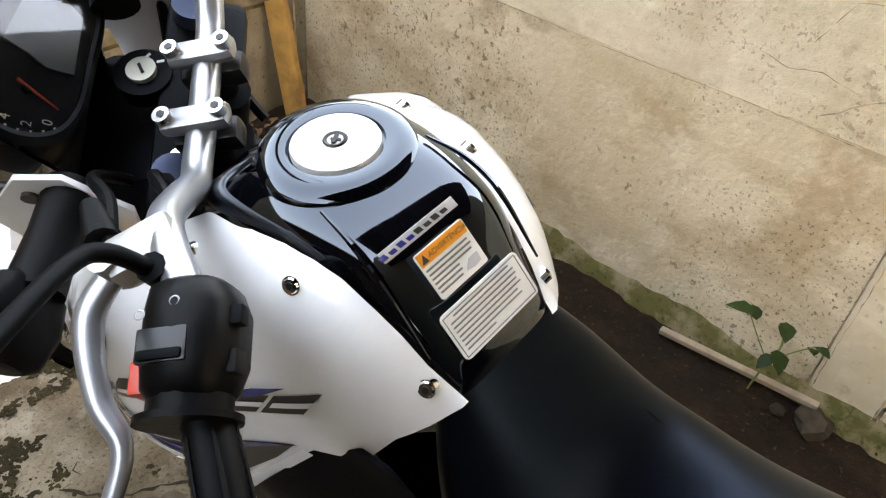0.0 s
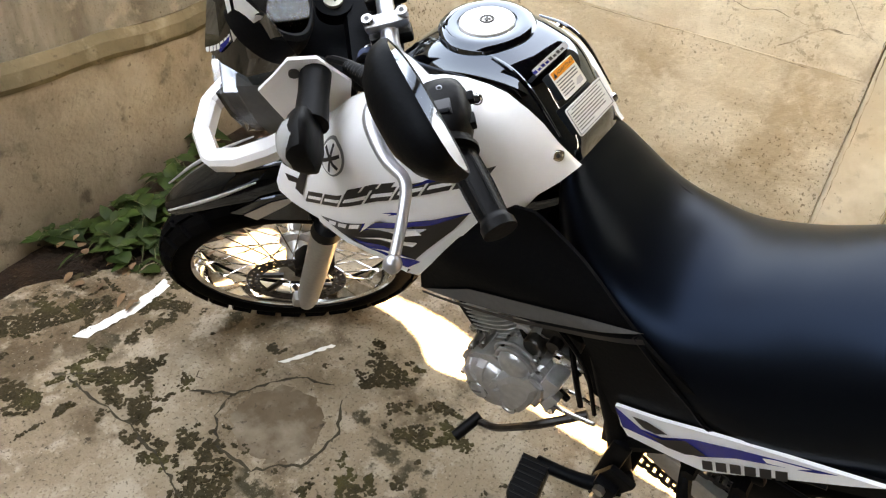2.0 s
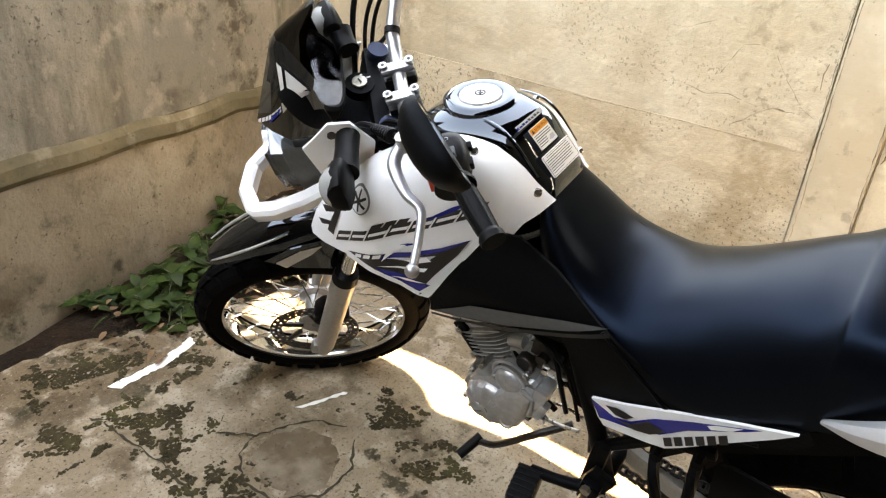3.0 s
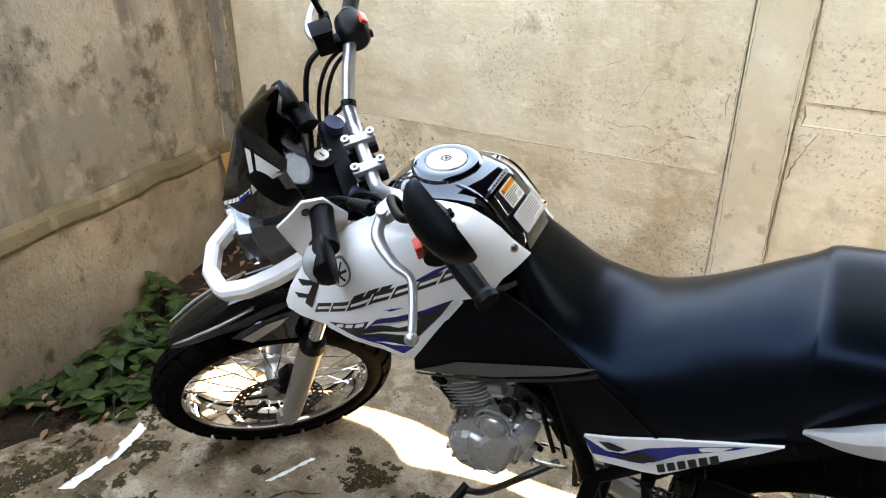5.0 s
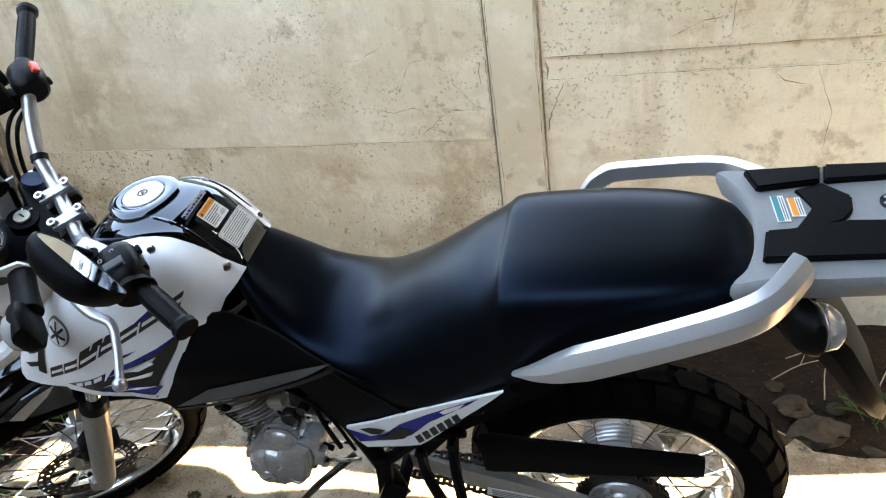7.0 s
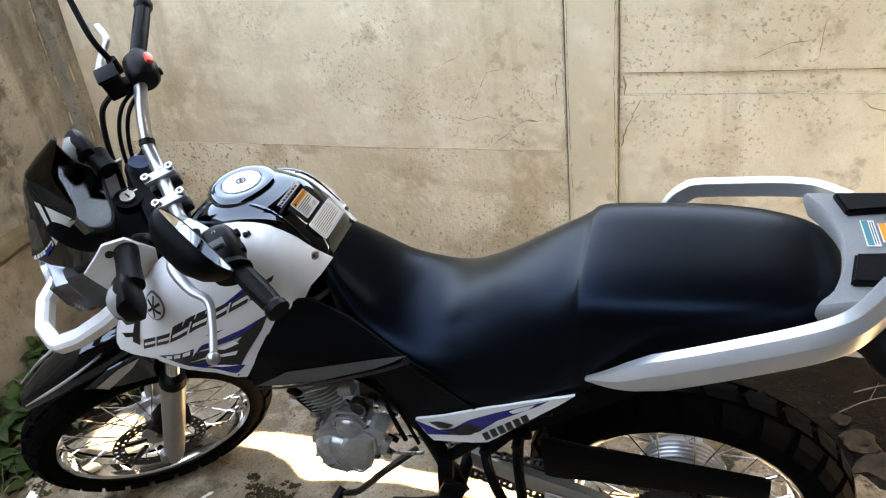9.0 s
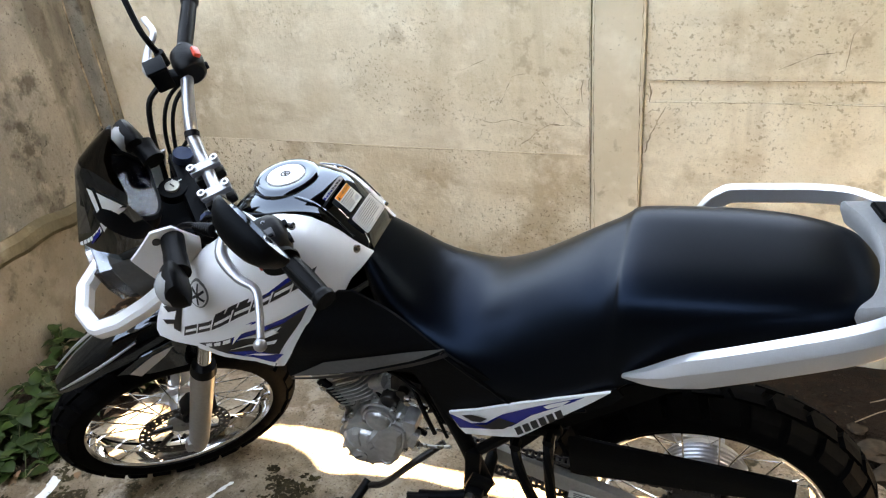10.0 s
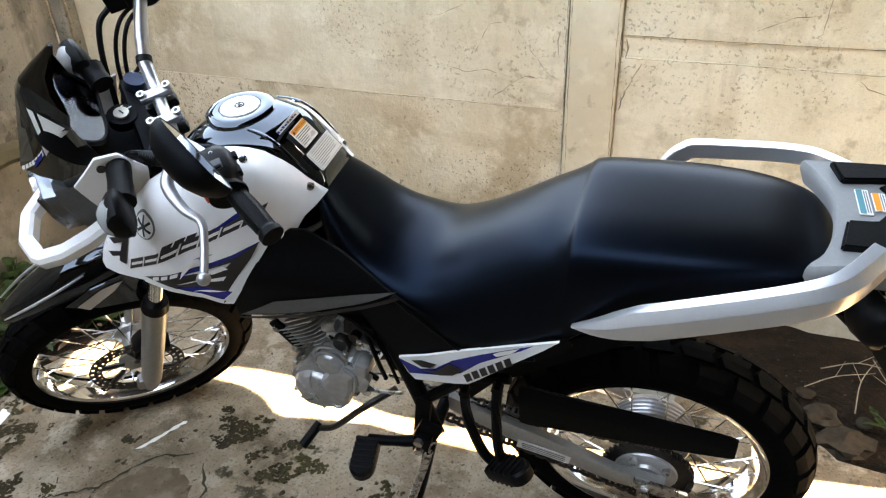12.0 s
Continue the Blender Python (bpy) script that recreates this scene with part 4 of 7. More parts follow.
def holed_disc(bm, c, y, r0, r1, holes, thick=0.004):
    """Brake disc ring with one window in each sector and a second, staggered row of slots."""
    for s in range(holes):
        for row, (ra, rb) in enumerate(((r0, (r0 + r1) / 2), ((r0 + r1) / 2, r1))):
            a0, a1 = 2 * math.pi * (s + 0.5 * row) / holes, 2 * math.pi * (s + 1 + 0.5 * row) / holes
            ins = [(ra, a0), (rb, a0), (rb, a1), (ra, a1)]
            am, rm, da, dr = (a0 + a1) / 2, (ra + rb) / 2, (a1 - a0) * 0.27, (rb - ra) * 0.27
            hol = [(rm - dr, am - da), (rm + dr, am - da), (rm + dr, am + da), (rm - dr, am + da)]
            for dy in (0, thick):
                vo = [bm.verts.new(c + Vector((r * math.cos(a), y + dy, r * math.sin(a)))) for r, a in ins]
                vi = [bm.verts.new(c + Vector((r * math.cos(a), y + dy, r * math.sin(a)))) for r, a in hol]
                for k in range(4):
                    bm.faces.new((vo[k], vo[(k + 1) % 4], vi[(k + 1) % 4], vi[k]))
                if dy == 0:
                    keep = vi
            for k in range(4):
                bm.faces.new((keep[k], keep[(k + 1) % 4], vi[(k + 1) % 4], vi[k]))
    lathe(bm, [(r1, y), (r1 + 0.001, y + thick / 2), (r1, y + thick), (r1 - 0.001, y + thick / 2)], c, n=60)
    return bm


front_wheel = spoked_wheel("front_wheel", AXLE_F, 0.260, 0.310, 0.047, 0.045, 0.052, 36, TURN_WHEEL)
bm = holed_disc(BM(), AXLE_F, -0.068, 0.088, 0.118, 30)
for k in range(6):
    a = k * math.pi / 3
    rod(bm, AXLE_F + Vector((0.04 * math.cos(a), -0.064, 0.04 * math.sin(a))), AXLE_F + Vector((0.09 * math.cos(a + 0.35), -0.066, 0.09 * math.sin(a + 0.35))), 0.007, n=6)
part("brake_disc", bm, DSTEEL, front_wheel, "drilled dark steel brake disc", m=TURN_WHEEL, angle=30)
bm = BM()
block(bm, AXLE_F + Vector((0.075, -0.062, 0.085)), (0.05, 0.05, 0.085), (0, -35, 0), 0.012)
block(bm, AXLE_F + Vector((0.055, -0.085, 0.075)), (0.035, 0.02, 0.05), (0, -35, 0), 0.006)
part("brake_caliper", bm, DARK, bike, "black brake caliper behind the fork leg", m=TURN_WHEEL)

rear_wheel = spoked_wheel("rear_wheel", AXLE_R, 0.238, 0.315, 0.056, 0.062, 0.058, 36, Matrix())
bm = BM()
lathe(bm, [(0.02, -0.012), (0.080, -0.012), (0.086, -0.004), (0.086, 0.05), (0.078, 0.062), (0.02, 0.062)], AXLE_R + Vector((0, 0.0, 0)), n=48)
for k in range(5):
    lathe(bm, [(0.0855, 0.0 + 0.010 * k), (0.090, 0.0025 + 0.010 * k), (0.0855, 0.005 + 0.010 * k)], AXLE_R, n=48)
part("drum_brake", bm, BARM, rear_wheel, "ribbed aluminium rear drum")


# -- chain drive --
def toothed(bm, c, y, r, n, t=0.006):
    lo, hi = [], []
    for i in range(n * 4):
        a = 2 * math.pi * i / (n * 4)
        rr = r + (0.005 if i % 4 in (1, 2) else -0.002)
        lo.append(c + Vector((rr * math.cos(a), y, rr * math.sin(a))))
        hi.append(c + Vector((rr * math.cos(a), y + t, rr * math.sin(a))))
    ring = [[c + Vector((0.45 * r * math.cos(2 * math.pi * i / (n * 4)), yy, 0.45 * r * math.sin(2 * math.pi * i / (n * 4)))) for i in range(n * 4)] for yy in (y + t, y)]
    loft(bm, [lo, hi, ring[0], ring[1], lo], cap=False)
    return bm


part("rear_sprocket", toothed(BM(), AXLE_R, -0.080, 0.088, 40), DSTEEL, rear_wheel, "dark toothed sprocket")
bm = BM()
lathe(bm, [(0.012, -0.092), (0.030, -0.092), (0.034, -0.086), (0.062, -0.084), (0.066, -0.078), (0.066, -0.045), (0.012, -0.045)], AXLE_R, n=40)
carrier = part("sprocket_carrier", bm, ALLOY, rear_wheel, "cast sprocket carrier")
for k in range(4):
    a = k * math.pi / 2 + 0.6
    bm = BM()
    rod(bm, AXLE_R + Vector((0.049 * math.cos(a), -0.080, 0.049 * math.sin(a))), AXLE_R + Vector((0.049 * math.cos(a), -0.094, 0.049 * math.sin(a))), 0.009, n=6)
    part("bolt", bm, STEEL, carrier)
path = []
for k in range(40):
    s = k / 39
    path.append(Vector((-0.50 + 0.50 * s, -0.020, 0.405 + 0.036 + (AXLE_R.z + 0.091 - 0.441) * s)))
for k in range(20):
    a = math.radians(90 - 180 * (k + 1) / 21)
    path.append(AXLE_R + Vector((0.091 * math.cos(a), -0.080, 0.091 * math.sin(a))))
for k in range(40):
    s = 1 - k / 39
    path.append(Vector((-0.50 + 0.50 * s, -0.020, 0.405 - 0.036 + (AXLE_R.z - 0.091 - 0.369) * s)))
bm = BM()
for k in range(len(path)):
    a, b = path[k], path[(k + 1) % len(path)]
    if (b - a).length > 0.08:
        continue
    d = b - a
    ang = math.degrees(math.atan2(d.z, d.x))
    w = 0.016 if k % 2 else 0.011
    for sd in (-1, 1):
        block(bm, (a + b) / 2 + Vector((0, sd * w / 2, 0)), (d.length * 1.25, 0.002, 0.011), (0, -ang, 0))
    rod(bm, a + Vector((0, -0.009, 0)), a + Vector((0, 0.009, 0)), 0.0042, n=6)
part("drive_chain", bm, DSTEEL, bike, "oily steel roller chain", smooth=False)
bm = BM()
rows = []
for x, z0, z1 in ((-0.26, 0.435, 0.542), (-0.24, 0.432, 0.549), (-0.16, 0.441, 0.541), (-0.06, 0.447, 0.535), (0.045, 0.454, 0.528), (0.135, 0.464, 0.521), (0.15, 0.468, 0.516)):
    rows.append([Vector((x, y, z)) for y, z in ((-0.050, z0), (-0.052, (z0 + z1) / 2), (-0.048, z1 - 0.006), (-0.045, z1), (-0.039, z1), (-0.036, z1 - 0.004), (-0.040, z0))])
loft(bm, rows)
part("chain_guard", bm, SATIN, bike, "matt black chain guard")

# -- frame, swingarm, stand --
MID = 0.060
bm = BM()
for sd in (-1, 1):
    rows = []
    for x, y, z, h in ((-0.42, 0.085, 0.425, 0.024), (-0.30, 0.094, 0.388, 0.027), (-0.20, 0.10, 0.366, 0.028), (-0.12, 0.104, 0.342, 0.026), (-0.06, 0.105, 0.322, 0.022), (0.04, 0.105, 0.312, 0.020)):
        rows.append([Vector((x, MID + sd * y + a * 0.012, z + b * h)) for a, b in ((-1, -0.8), (-1, 0.8), (-0.75, 1), (0.75, 1), (1, 0.8), (1, -0.8), (0.75, -1), (-0.75, -1))])
    loft(bm, rows)
part("swingarm", bm, FORKM, bike, "silver painted swingarm")
bm = BM()
block(bm, (-0.21, MID - 0.1135, 0.352), (0.115, 0.002, 0.026), (0, 11, 0))
part("warning_sticker", bm, PAPER, bike, "small white sticker on the swingarm", smooth=False)
for i in range(3):
    bm = BM()
    block(bm, (-0.21, MID - 0.1150, 0.359 - 0.007 * i), (0.095, 0.001, 0.0024), (0, 11, 0))
    part("print_bar", bm, PRINT, bike, smooth=False)
bm = BM()
block(bm, (0.03, MID - 0.12, 0.319), (0.11, 0.012, 0.034), (0, 8, 0), 0.006)
rod(bm, (0.0, MID - 0.115, 0.3126), (0.0, MID - 0.142, 0.3126), 0.013, n=6)
rod(bm, (0.09, MID - 0.12, 0.307), (0.115, MID - 0.12, 0.304), 0.006, n=8)
part("chain_adjuster", bm, STEEL, bike)
bm = BM()
for sd in (-1, 1):
    tube(bm, [(-0.98, sd * 0.03, 0.90), (-0.91, sd * 0.03, 0.78), (-0.845, sd * 0.03 + 0.01, 0.64), (-0.80, sd * 0.03 + 0.02, 0.57)], 0.016, 10, 6)
    tube(bm, [(-0.98, sd * 0.03, 0.98), (-0.78, sd * 0.06, 0.92), (-0.56, sd * 0.08, 0.82), (-0.48, sd * 0.09, 0.62), (-0.44, sd * 0.085, 0.40)], 0.018, 10, 6)
    tube(bm, [(-0.56, sd * 0.08, 0.82), (-0.2, sd * 0.1, 0.82), (0.1, sd * 0.09, 0.9), (0.26, sd * 0.07, 0.95)], 0.014, 10, 6)
    tube(bm, [(-0.45, sd * 0.09, 0.5), (-0.3, sd * 0.1, 0.66), (-0.12, sd * 0.1, 0.83)], 0.012, 8, 5)
rod(bm, (-0.985, 0, 0.82), (-0.93, 0, 1.02), 0.034, n=18)
part("chassis", bm, SATIN, bike, "black tubular steel chassis")
bm = BM()
rod(bm, (-0.44, -0.10, 0.395), (-0.44, 0.1, 0.395), 0.014, n=10)
block(bm, (-0.455, -0.1, 0.45), (0.034, 0.02, 0.16), (0, 10, 0), 0.008)
block(bm, (-0.44, -0.118, 0.43), (0.05, 0.014, 0.07), (0, 25, 0), 0.006)
part("pivot_plate", bm, SATIN, bike)
bm = BM()
tube(bm, [(-0.435, -0.12, 0.40), (-0.47, -0.15, 0.24), (-0.52, -0.20, 0.06), (-0.535, -0.218, -0.035)], [0.013, 0.012, 0.011, 0.010], 10, 5)
block(bm, (-0.545, -0.222, -0.036), (0.09, 0.035, 0.008), (-12, 0, 0), 0.003)
stand = part("side_stand", bm, SATIN, bike, "black side stand on the concrete")
bm = BM()
a, b = Vector((-0.425, -0.138, 0.42)), Vector((-0.495, -0.182, 0.19))
coil = [a.lerp(b, 0.12 + 0.76 * k / 240) + 0.0095 * (math.cos(k * 0.75) * Vector((0.9, 0.2, 0.3)).normalized() + math.sin(k * 0.75) * Vector((0.05, -0.95, 0.2)).normalized()) for k in range(241)]
tube(bm, coil, 0.0021, 5, 1)
tube(bm, [a.lerp(b, 0.12), a, a + Vector((0.012, 0, 0.008))], 0.002, 5, 4)
tube(bm, [a.lerp(b, 0.88), b], 0.002, 5, 2)
part("spring", bm, STEEL, stand, "bright steel return spring")


# -- foot pegs and levers --
def peg(name, root_p, tip, w, h, label, parent=bike):
    root_p, tip = Vector(root_p), Vector(tip)
    d = (tip - root_p)
    m = Matrix.Translation(root_p) @ d.to_track_quat("X", "Z").to_matrix().to_4x4()
    bm = BM()
    outline = [(0, -w / 2), (d.length - w / 2, -w / 2)] + [(d.length - w / 2 + w / 2 * math.sin(math.pi * k / 8), -w / 2 * math.cos(math.pi * k / 8)) for k in range(1, 8)] + [(d.length - w / 2, w / 2), (0, w / 2)]
    loft(bm, [[Vector((d.length / 2 + (x - d.length / 2) * k, y * k, hh)) for x, y in outline] for k, hh in ((0.88, -h / 2), (1.0, -h / 3), (1.0, h / 3), (0.88, h / 2))])
    pad = part(name, bm, RUBBER, parent, label, m=m)
    for k in range(6):
        bm = BM()
        block(bm, (d.length * (0.08 + 0.135 * k), 0, 0), (d.length * 0.06, w * (0.98 if k < 5 else 0.8), h * 1.16), bevel=0.003)
        part("rib", bm, RUBBER, pad, m=m)
    return pad


bm = BM()
tube(bm, [(-0.42, -0.09, 0.42), (-0.46, -0.13, 0.412), (-0.51, -0.145, 0.41), (-0.565, -0.15, 0.402)], [0.014, 0.013, 0.011, 0.012], 10, 4)
block(bm, (-0.45, -0.125, 0.405), (0.04, 0.03, 0.06), (0, 10, 0), 0.006)
bracket = part("peg_bracket", bm, SATIN, bike)
for x, z in ((-0.452, 0.424), (-0.456, 0.392)):
    bm = BM()
    rod(bm, (x, -0.138, z), (x, -0.150, z), 0.010, n=6)
    part("bolt", bm, STEEL, bracket)
peg("front_foot_peg", (-0.566, -0.148, 0.402), (-0.552, -0.238, 0.392), 0.052, 0.028, "black rubber rider foot peg")
bm = BM()
tube(bm, [(-0.345, -0.115, 0.62), (-0.33, -0.155, 0.58), (-0.30, -0.175, 0.505), (-0.265, -0.185, 0.475)], 0.010, 8, 5)
tube(bm, [(-0.275, -0.12, 0.66), (-0.272, -0.155, 0.62), (-0.268, -0.175, 0.53), (-0.255, -0.185, 0.485)], 0.010, 8, 5)
block(bm, (-0.30, -0.12, 0.655), (0.10, 0.014, 0.02), (0, -14, 0), 0.005)
rod(bm, (-0.335, -0.13, 0.63), (-0.335, -0.15, 0.63), 0.010, n=6)
rod(bm, (-0.272, -0.13, 0.66), (-0.272, -0.15, 0.66), 0.010, n=6)
part("rear_peg_hanger", bm, SATIN, bike, "black welded hanger of the passenger peg")
peg("rear_foot_peg", (-0.275, -0.185, 0.478), (-0.20, -0.215, 0.525), 0.05, 0.03, "black rubber passenger foot peg")
bm = BM()
tube(bm, [(-0.52, -0.07, 0.49), (-0.585, -0.115, 0.458), (-0.63, -0.12, 0.41), (-0.675, -0.12, 0.362), (-0.715, -0.12, 0.345)], 0.0075, 8, 5)
lever_arm = part("gear_lever", bm, DSTEEL, bike, "black gear lever")
bm = BM()
rod(bm, (-0.716, -0.110, 0.350), (-0.738, -0.165, 0.330), 0.011, n=12)
part("rubber_tip", bm, RUBBER, lever_arm)

# -- engine --
CASE = [(-0.738, 0.528), (-0.755, 0.505), (-0.757, 0.446), (-0.73, 0.41), (-0.696, 0.4), (-0.645, 0.42), (-0.60, 0.46), (-0.575, 0.53), (-0.572, 0.575), (-0.59, 0.592), (-0.625, 0.590), (-0.66, 0.572), (-0.698, 0.546)]


def case_ring(y, s, top=9.0, cx=-0.667, cz=0.515):
    return [Vector((cx + s * (x - cx), y, min(top, cz + s * (z - cz)))) for x, z in CASE]


bm = BM()
loft(bm, [case_ring(-0.092, 0.88), case_ring(-0.085, 0.94), case_ring(-0.06, 0.96), case_ring(-0.058, 1.0), case_ring(-0.046, 1.0), case_ring(-0.044, 0.95, 0.54), case_ring(-0.02, 0.94, 0.51), case_ring(0.12, 0.92, 0.46), case_ring(0.15, 0.8, 0.45)])
engine = part("crankcase", bm, ALLOY, bike, "cast aluminium crankcase", angle=25)
ENG = Vector((-0.698, -0.085, 0.462))
bm = BM()
lathe(bm, [(0.0, -0.028), (0.030, -0.027), (0.044, -0.024), (0.054, -0.016), (0.058, -0.006), (0.060, 0.0), (0.066, 0.001), (0.066, 0.012), (0.0, 0.012)], ENG, n=48, closed=False)
generator = part("generator_cover", bm, ALLOY, engine, "round ribbed aluminium engine cover", angle=30)
for a0, a1 in ((0.50, 0.78), (0.90, 1.18), (1.62, 2.02), (2.32, 2.72)):
    # raised flutes fanning out over the upper half
    bm = BM()
    rows = []
    for r, h in ((0.024, -0.0270), (0.040, -0.0262), (0.053, -0.0180), (0.060, -0.003)):
        ring = []
        for a, up in ((a0, 0.001), (a0 + 0.05, -0.0035), (a1 - 0.05, -0.0035), (a1, 0.001)):
            ring.append(ENG + Vector((r * math.cos(a), h + up, r * math.sin(a))))
        rows.append(ring)
    loft(bm, rows, closed=False)
    part("rib", bm, ALLOY, generator, angle=20)
bm = BM()
tube(bm, [ENG + Vector((0.067 * math.cos(a), 0.002, 0.067 * math.sin(a))) for a in [0.5 + 0.27 * k for k in range(10)]], 0.0045, 8, 4)
part("rim_bead", bm, ALLOY, generator)
PLUG = Vector((-0.7135, -0.113, 0.4485))
bm = BM()
lathe(bm, [(0.0, -0.004), (0.015, -0.004), (0.0175, -0.002), (0.0175, 0.008), (0.0, 0.008)], PLUG, n=28, closed=False)
plug = part("inspection_plug", bm, ALLOY, generator, "slotted plug")
bm = BM()
lathe(bm, [(0.0185, 0.004), (0.0205, -0.001), (0.0225, 0.004)], PLUG, n=28)
part("plug_rim", bm, STEEL, plug)
bm = BM()
block(bm, PLUG + Vector((0, -0.0044, 0)), (0.004, 0.002, 0.022), (0, 60, 0))
part("slot", bm, PRINT, plug, smooth=False)
bm = BM()
lathe(bm, [(0.0, -0.012), (0.009, -0.012), (0.011, -0.016), (0.0165, -0.016), (0.0185, -0.012), (0.020, 0.010), (0.0, 0.010)], (-0.651, -0.098, 0.449), n=28, closed=False)
part("timing_plug", bm, ALLOY, engine, "round plug with a raised rim")
# angular cover behind the generator, with chamfered edges
WEDGE = [(-0.682, 0.506), (-0.648, 0.552), (-0.606, 0.574), (-0.586, 0.560), (-0.598, 0.505), (-0.628, 0.437), (-0.655, 0.420), (-0.676, 0.440)]
bm = BM()
loft(bm, [[Vector((-0.635 + k * (x + 0.635), y, 0.505 + k * (z - 0.505))) for x, z in WEDGE] for k, y in ((0.62, -0.114), (0.86, -0.110), (1.0, -0.098), (1.0, -0.06))])
wedge = part("sprocket_cover", bm, ALLOY, engine, "angular cast aluminium sprocket cover", angle=15)
for pts in (((-0.684, 0.498), (-0.652, 0.520), (-0.622, 0.552), (-0.608, 0.572)), ((-0.608, 0.572), (-0.598, 0.568), (-0.586, 0.560)), ((-0.586, 0.560), (-0.59, 0.53), (-0.598, 0.505))):
    bm = BM()
    tube(bm, [(x, -0.108, z) for x, z in pts], 0.0045, 6, 4)
    part("cast_rib", bm, ALLOY, wedge)
# round clutch-side boss above
DOME = Vector((-0.646, -0.085, 0.566))
bm = BM()
lathe(bm, [(0.0, -0.026), (0.016, -0.025), (0.026, -0.020), (0.031, -0.010), (0.032, 0.02), (0.0, 0.02)], DOME, n=36, closed=False)
boss = part("drive_cover", bm, ALLOY, engine, "domed cast aluminium drive cover")
for rad, depth in ((0.034, -0.012), (0.041, -0.004)):
    bm = BM()
    tube(bm, [DOME + Vector((rad * math.cos(a), depth, rad * math.sin(a))) for a in [0.1 + 0.3 * k for k in range(11)]], 0.0035, 8, 4)
    part("rim_bead", bm, ALLOY, boss)
bm = BM()
block(bm, (-0.578, -0.085, 0.560), (0.030, 0.045, 0.062), (0, 18, 0), 0.008)
block(bm, (-0.572, -0.10, 0.530), (0.018, 0.02, 0.05), (0, 25, 0), 0.005)
part("chain_cover_end", bm, ALLOY, engine, "cast lug behind the cover", angle=25)
for x, z in ((-0.713, 0.560), (-0.675, 0.574), (-0.739, 0.534), (-0.686, 0.546), (-0.611, 0.594), (-0.601, 0.576), (-0.590, 0.527), (-0.762, 0.440), (-0.752, 0.415), (-0.702, 0.396), (-0.649, 0.418), (-0.608, 0.47)):
    bm = BM()
    rod(bm, (x, -0.05, z), (x, -0.090, z), 0.0075, 0.0065, 10)
    rod(bm, (x, -0.090, z), (x, -0.096, z), 0.0050, n=6)
    part("bolt", bm, STEEL, engine)
# starter motor, sensor and cable clips above the crankcase
bm = BM()
lathe(bm, [(0.0, -0.022), (0.017, -0.022), (0.020, -0.018), (0.020, 0.03), (0.0, 0.03)], (-0.620, -0.060, 0.612), n=24, closed=False)
part("neutral_switch", bm, DSTEEL, engine, "dark round switch body")
bm = BM()
rod(bm, (-0.668, -0.045, 0.598), (-0.598, -0.045, 0.612), 0.010, n=16)
rod(bm, (-0.672, -0.045, 0.620), (-0.640, -0.045, 0.628), 0.013, n=16)
block(bm, (-0.61, -0.05, 0.632), (0.05, 0.03, 0.006), (0, -14, 0), 0.002)
starter = part("starter_motor", bm, ALLOY, bike, "silver starter motor above the crankcase")
bm = BM()
block(bm, (-0.556, -0.08, 0.624), (0.052, 0.006, 0.022), (0, 14, 0), 0.002)
bracket_blue = part("steel_bracket", bm, STEEL, bike, "bare steel bracket")
for x, z in ((-0.572, 0.628), (-0.54, 0.62)):
    bm = BM()
    rod(bm, (x, -0.083, z), (x, -0.090, z), 0.008, n=6)
    part("bolt", bm, CHROME, bracket_blue)
bm = BM()
tube(bm, [(-0.60, -0.085, 0.49), (-0.55, -0.085, 0.488), (-0.50, -0.085, 0.50)], 0.004, 6, 4)
tube(bm, [(-0.59, -0.07, 0.51), (-0.55, -0.07, 0.53), (-0.50, -0.07, 0.525)], 0.003, 6, 4)
part("shift_rod", bm, STEEL, bike, "thin steel shift rod")
bm = BM()
rod(bm, (-0.575, -0.09, 0.50), (-0.575, -0.105, 0.50), 0.011, n=6)
part("bolt", bm, CHROME, bike)
# cylinder with cooling fins, tilted forward
CYL = Matrix.Translation((-0.69, 0.012, 0.505)) @ Matrix.Rotation(radians(-27), 4, "Y")


def round_square(r, z, n=40, p=0.62):
    return [Vector((r * math.copysign(abs(math.cos(a)) ** p, math.cos(a)), r * math.copysign(abs(math.sin(a)) ** p, math.sin(a)), z)) for a in [2 * math.pi * k / n for k in range(n)]]


bm = BM()
loft(bm, [round_square(0.050, 0.0), round_square(0.050, 0.13)])
barrel = part("cylinder", bm, DSTEEL, bike, "finned aluminium cylinder", m=CYL)
bm = BM()
loft(bm, [round_square(0.045, 0), round_square(0.071, 0.0006), round_square(0.0725, 0.0018), round_square(0.071, 0.0030), round_square(0.045, 0.0036)])
fin = part("fin", bm, ALLOY, barrel, angle=20)
for k in range(11):
    ob = fin if k == 0 else new("fin", fin.data)
    ob.parent = barrel
    ob.matrix_basis = CYL @ Matrix.Translation((0, 0, 0.020 + 0.0094 * k))
bm = BM()
loft(bm, [round_square(0.058, 0.122), round_square(0.062, 0.130), round_square(0.062, 0.165), round_square(0.056, 0.185), round_square(0.04, 0.195)])
head = part("cylinder_head", bm, ALLOY, bike, "cast cylinder head", m=CYL, angle=25)
for k in range(5):
    bm = BM()
    block(bm, (0.036, -0.008, 0.128 + 0.0125 * k), (0.072, 0.140, 0.0036), bevel=0.0012)
    part("fin", bm, ALLOY, head, m=CYL)
bm = BM()
lathe(bm, [(0.0, -0.012), (0.016, -0.012), (0.0185, -0.009), (0.020, 0.0), (0.025, 0.002), (0.025, 0.012), (0.0, 0.012)], (-0.762, -0.046, 0.640), n=30, closed=False)
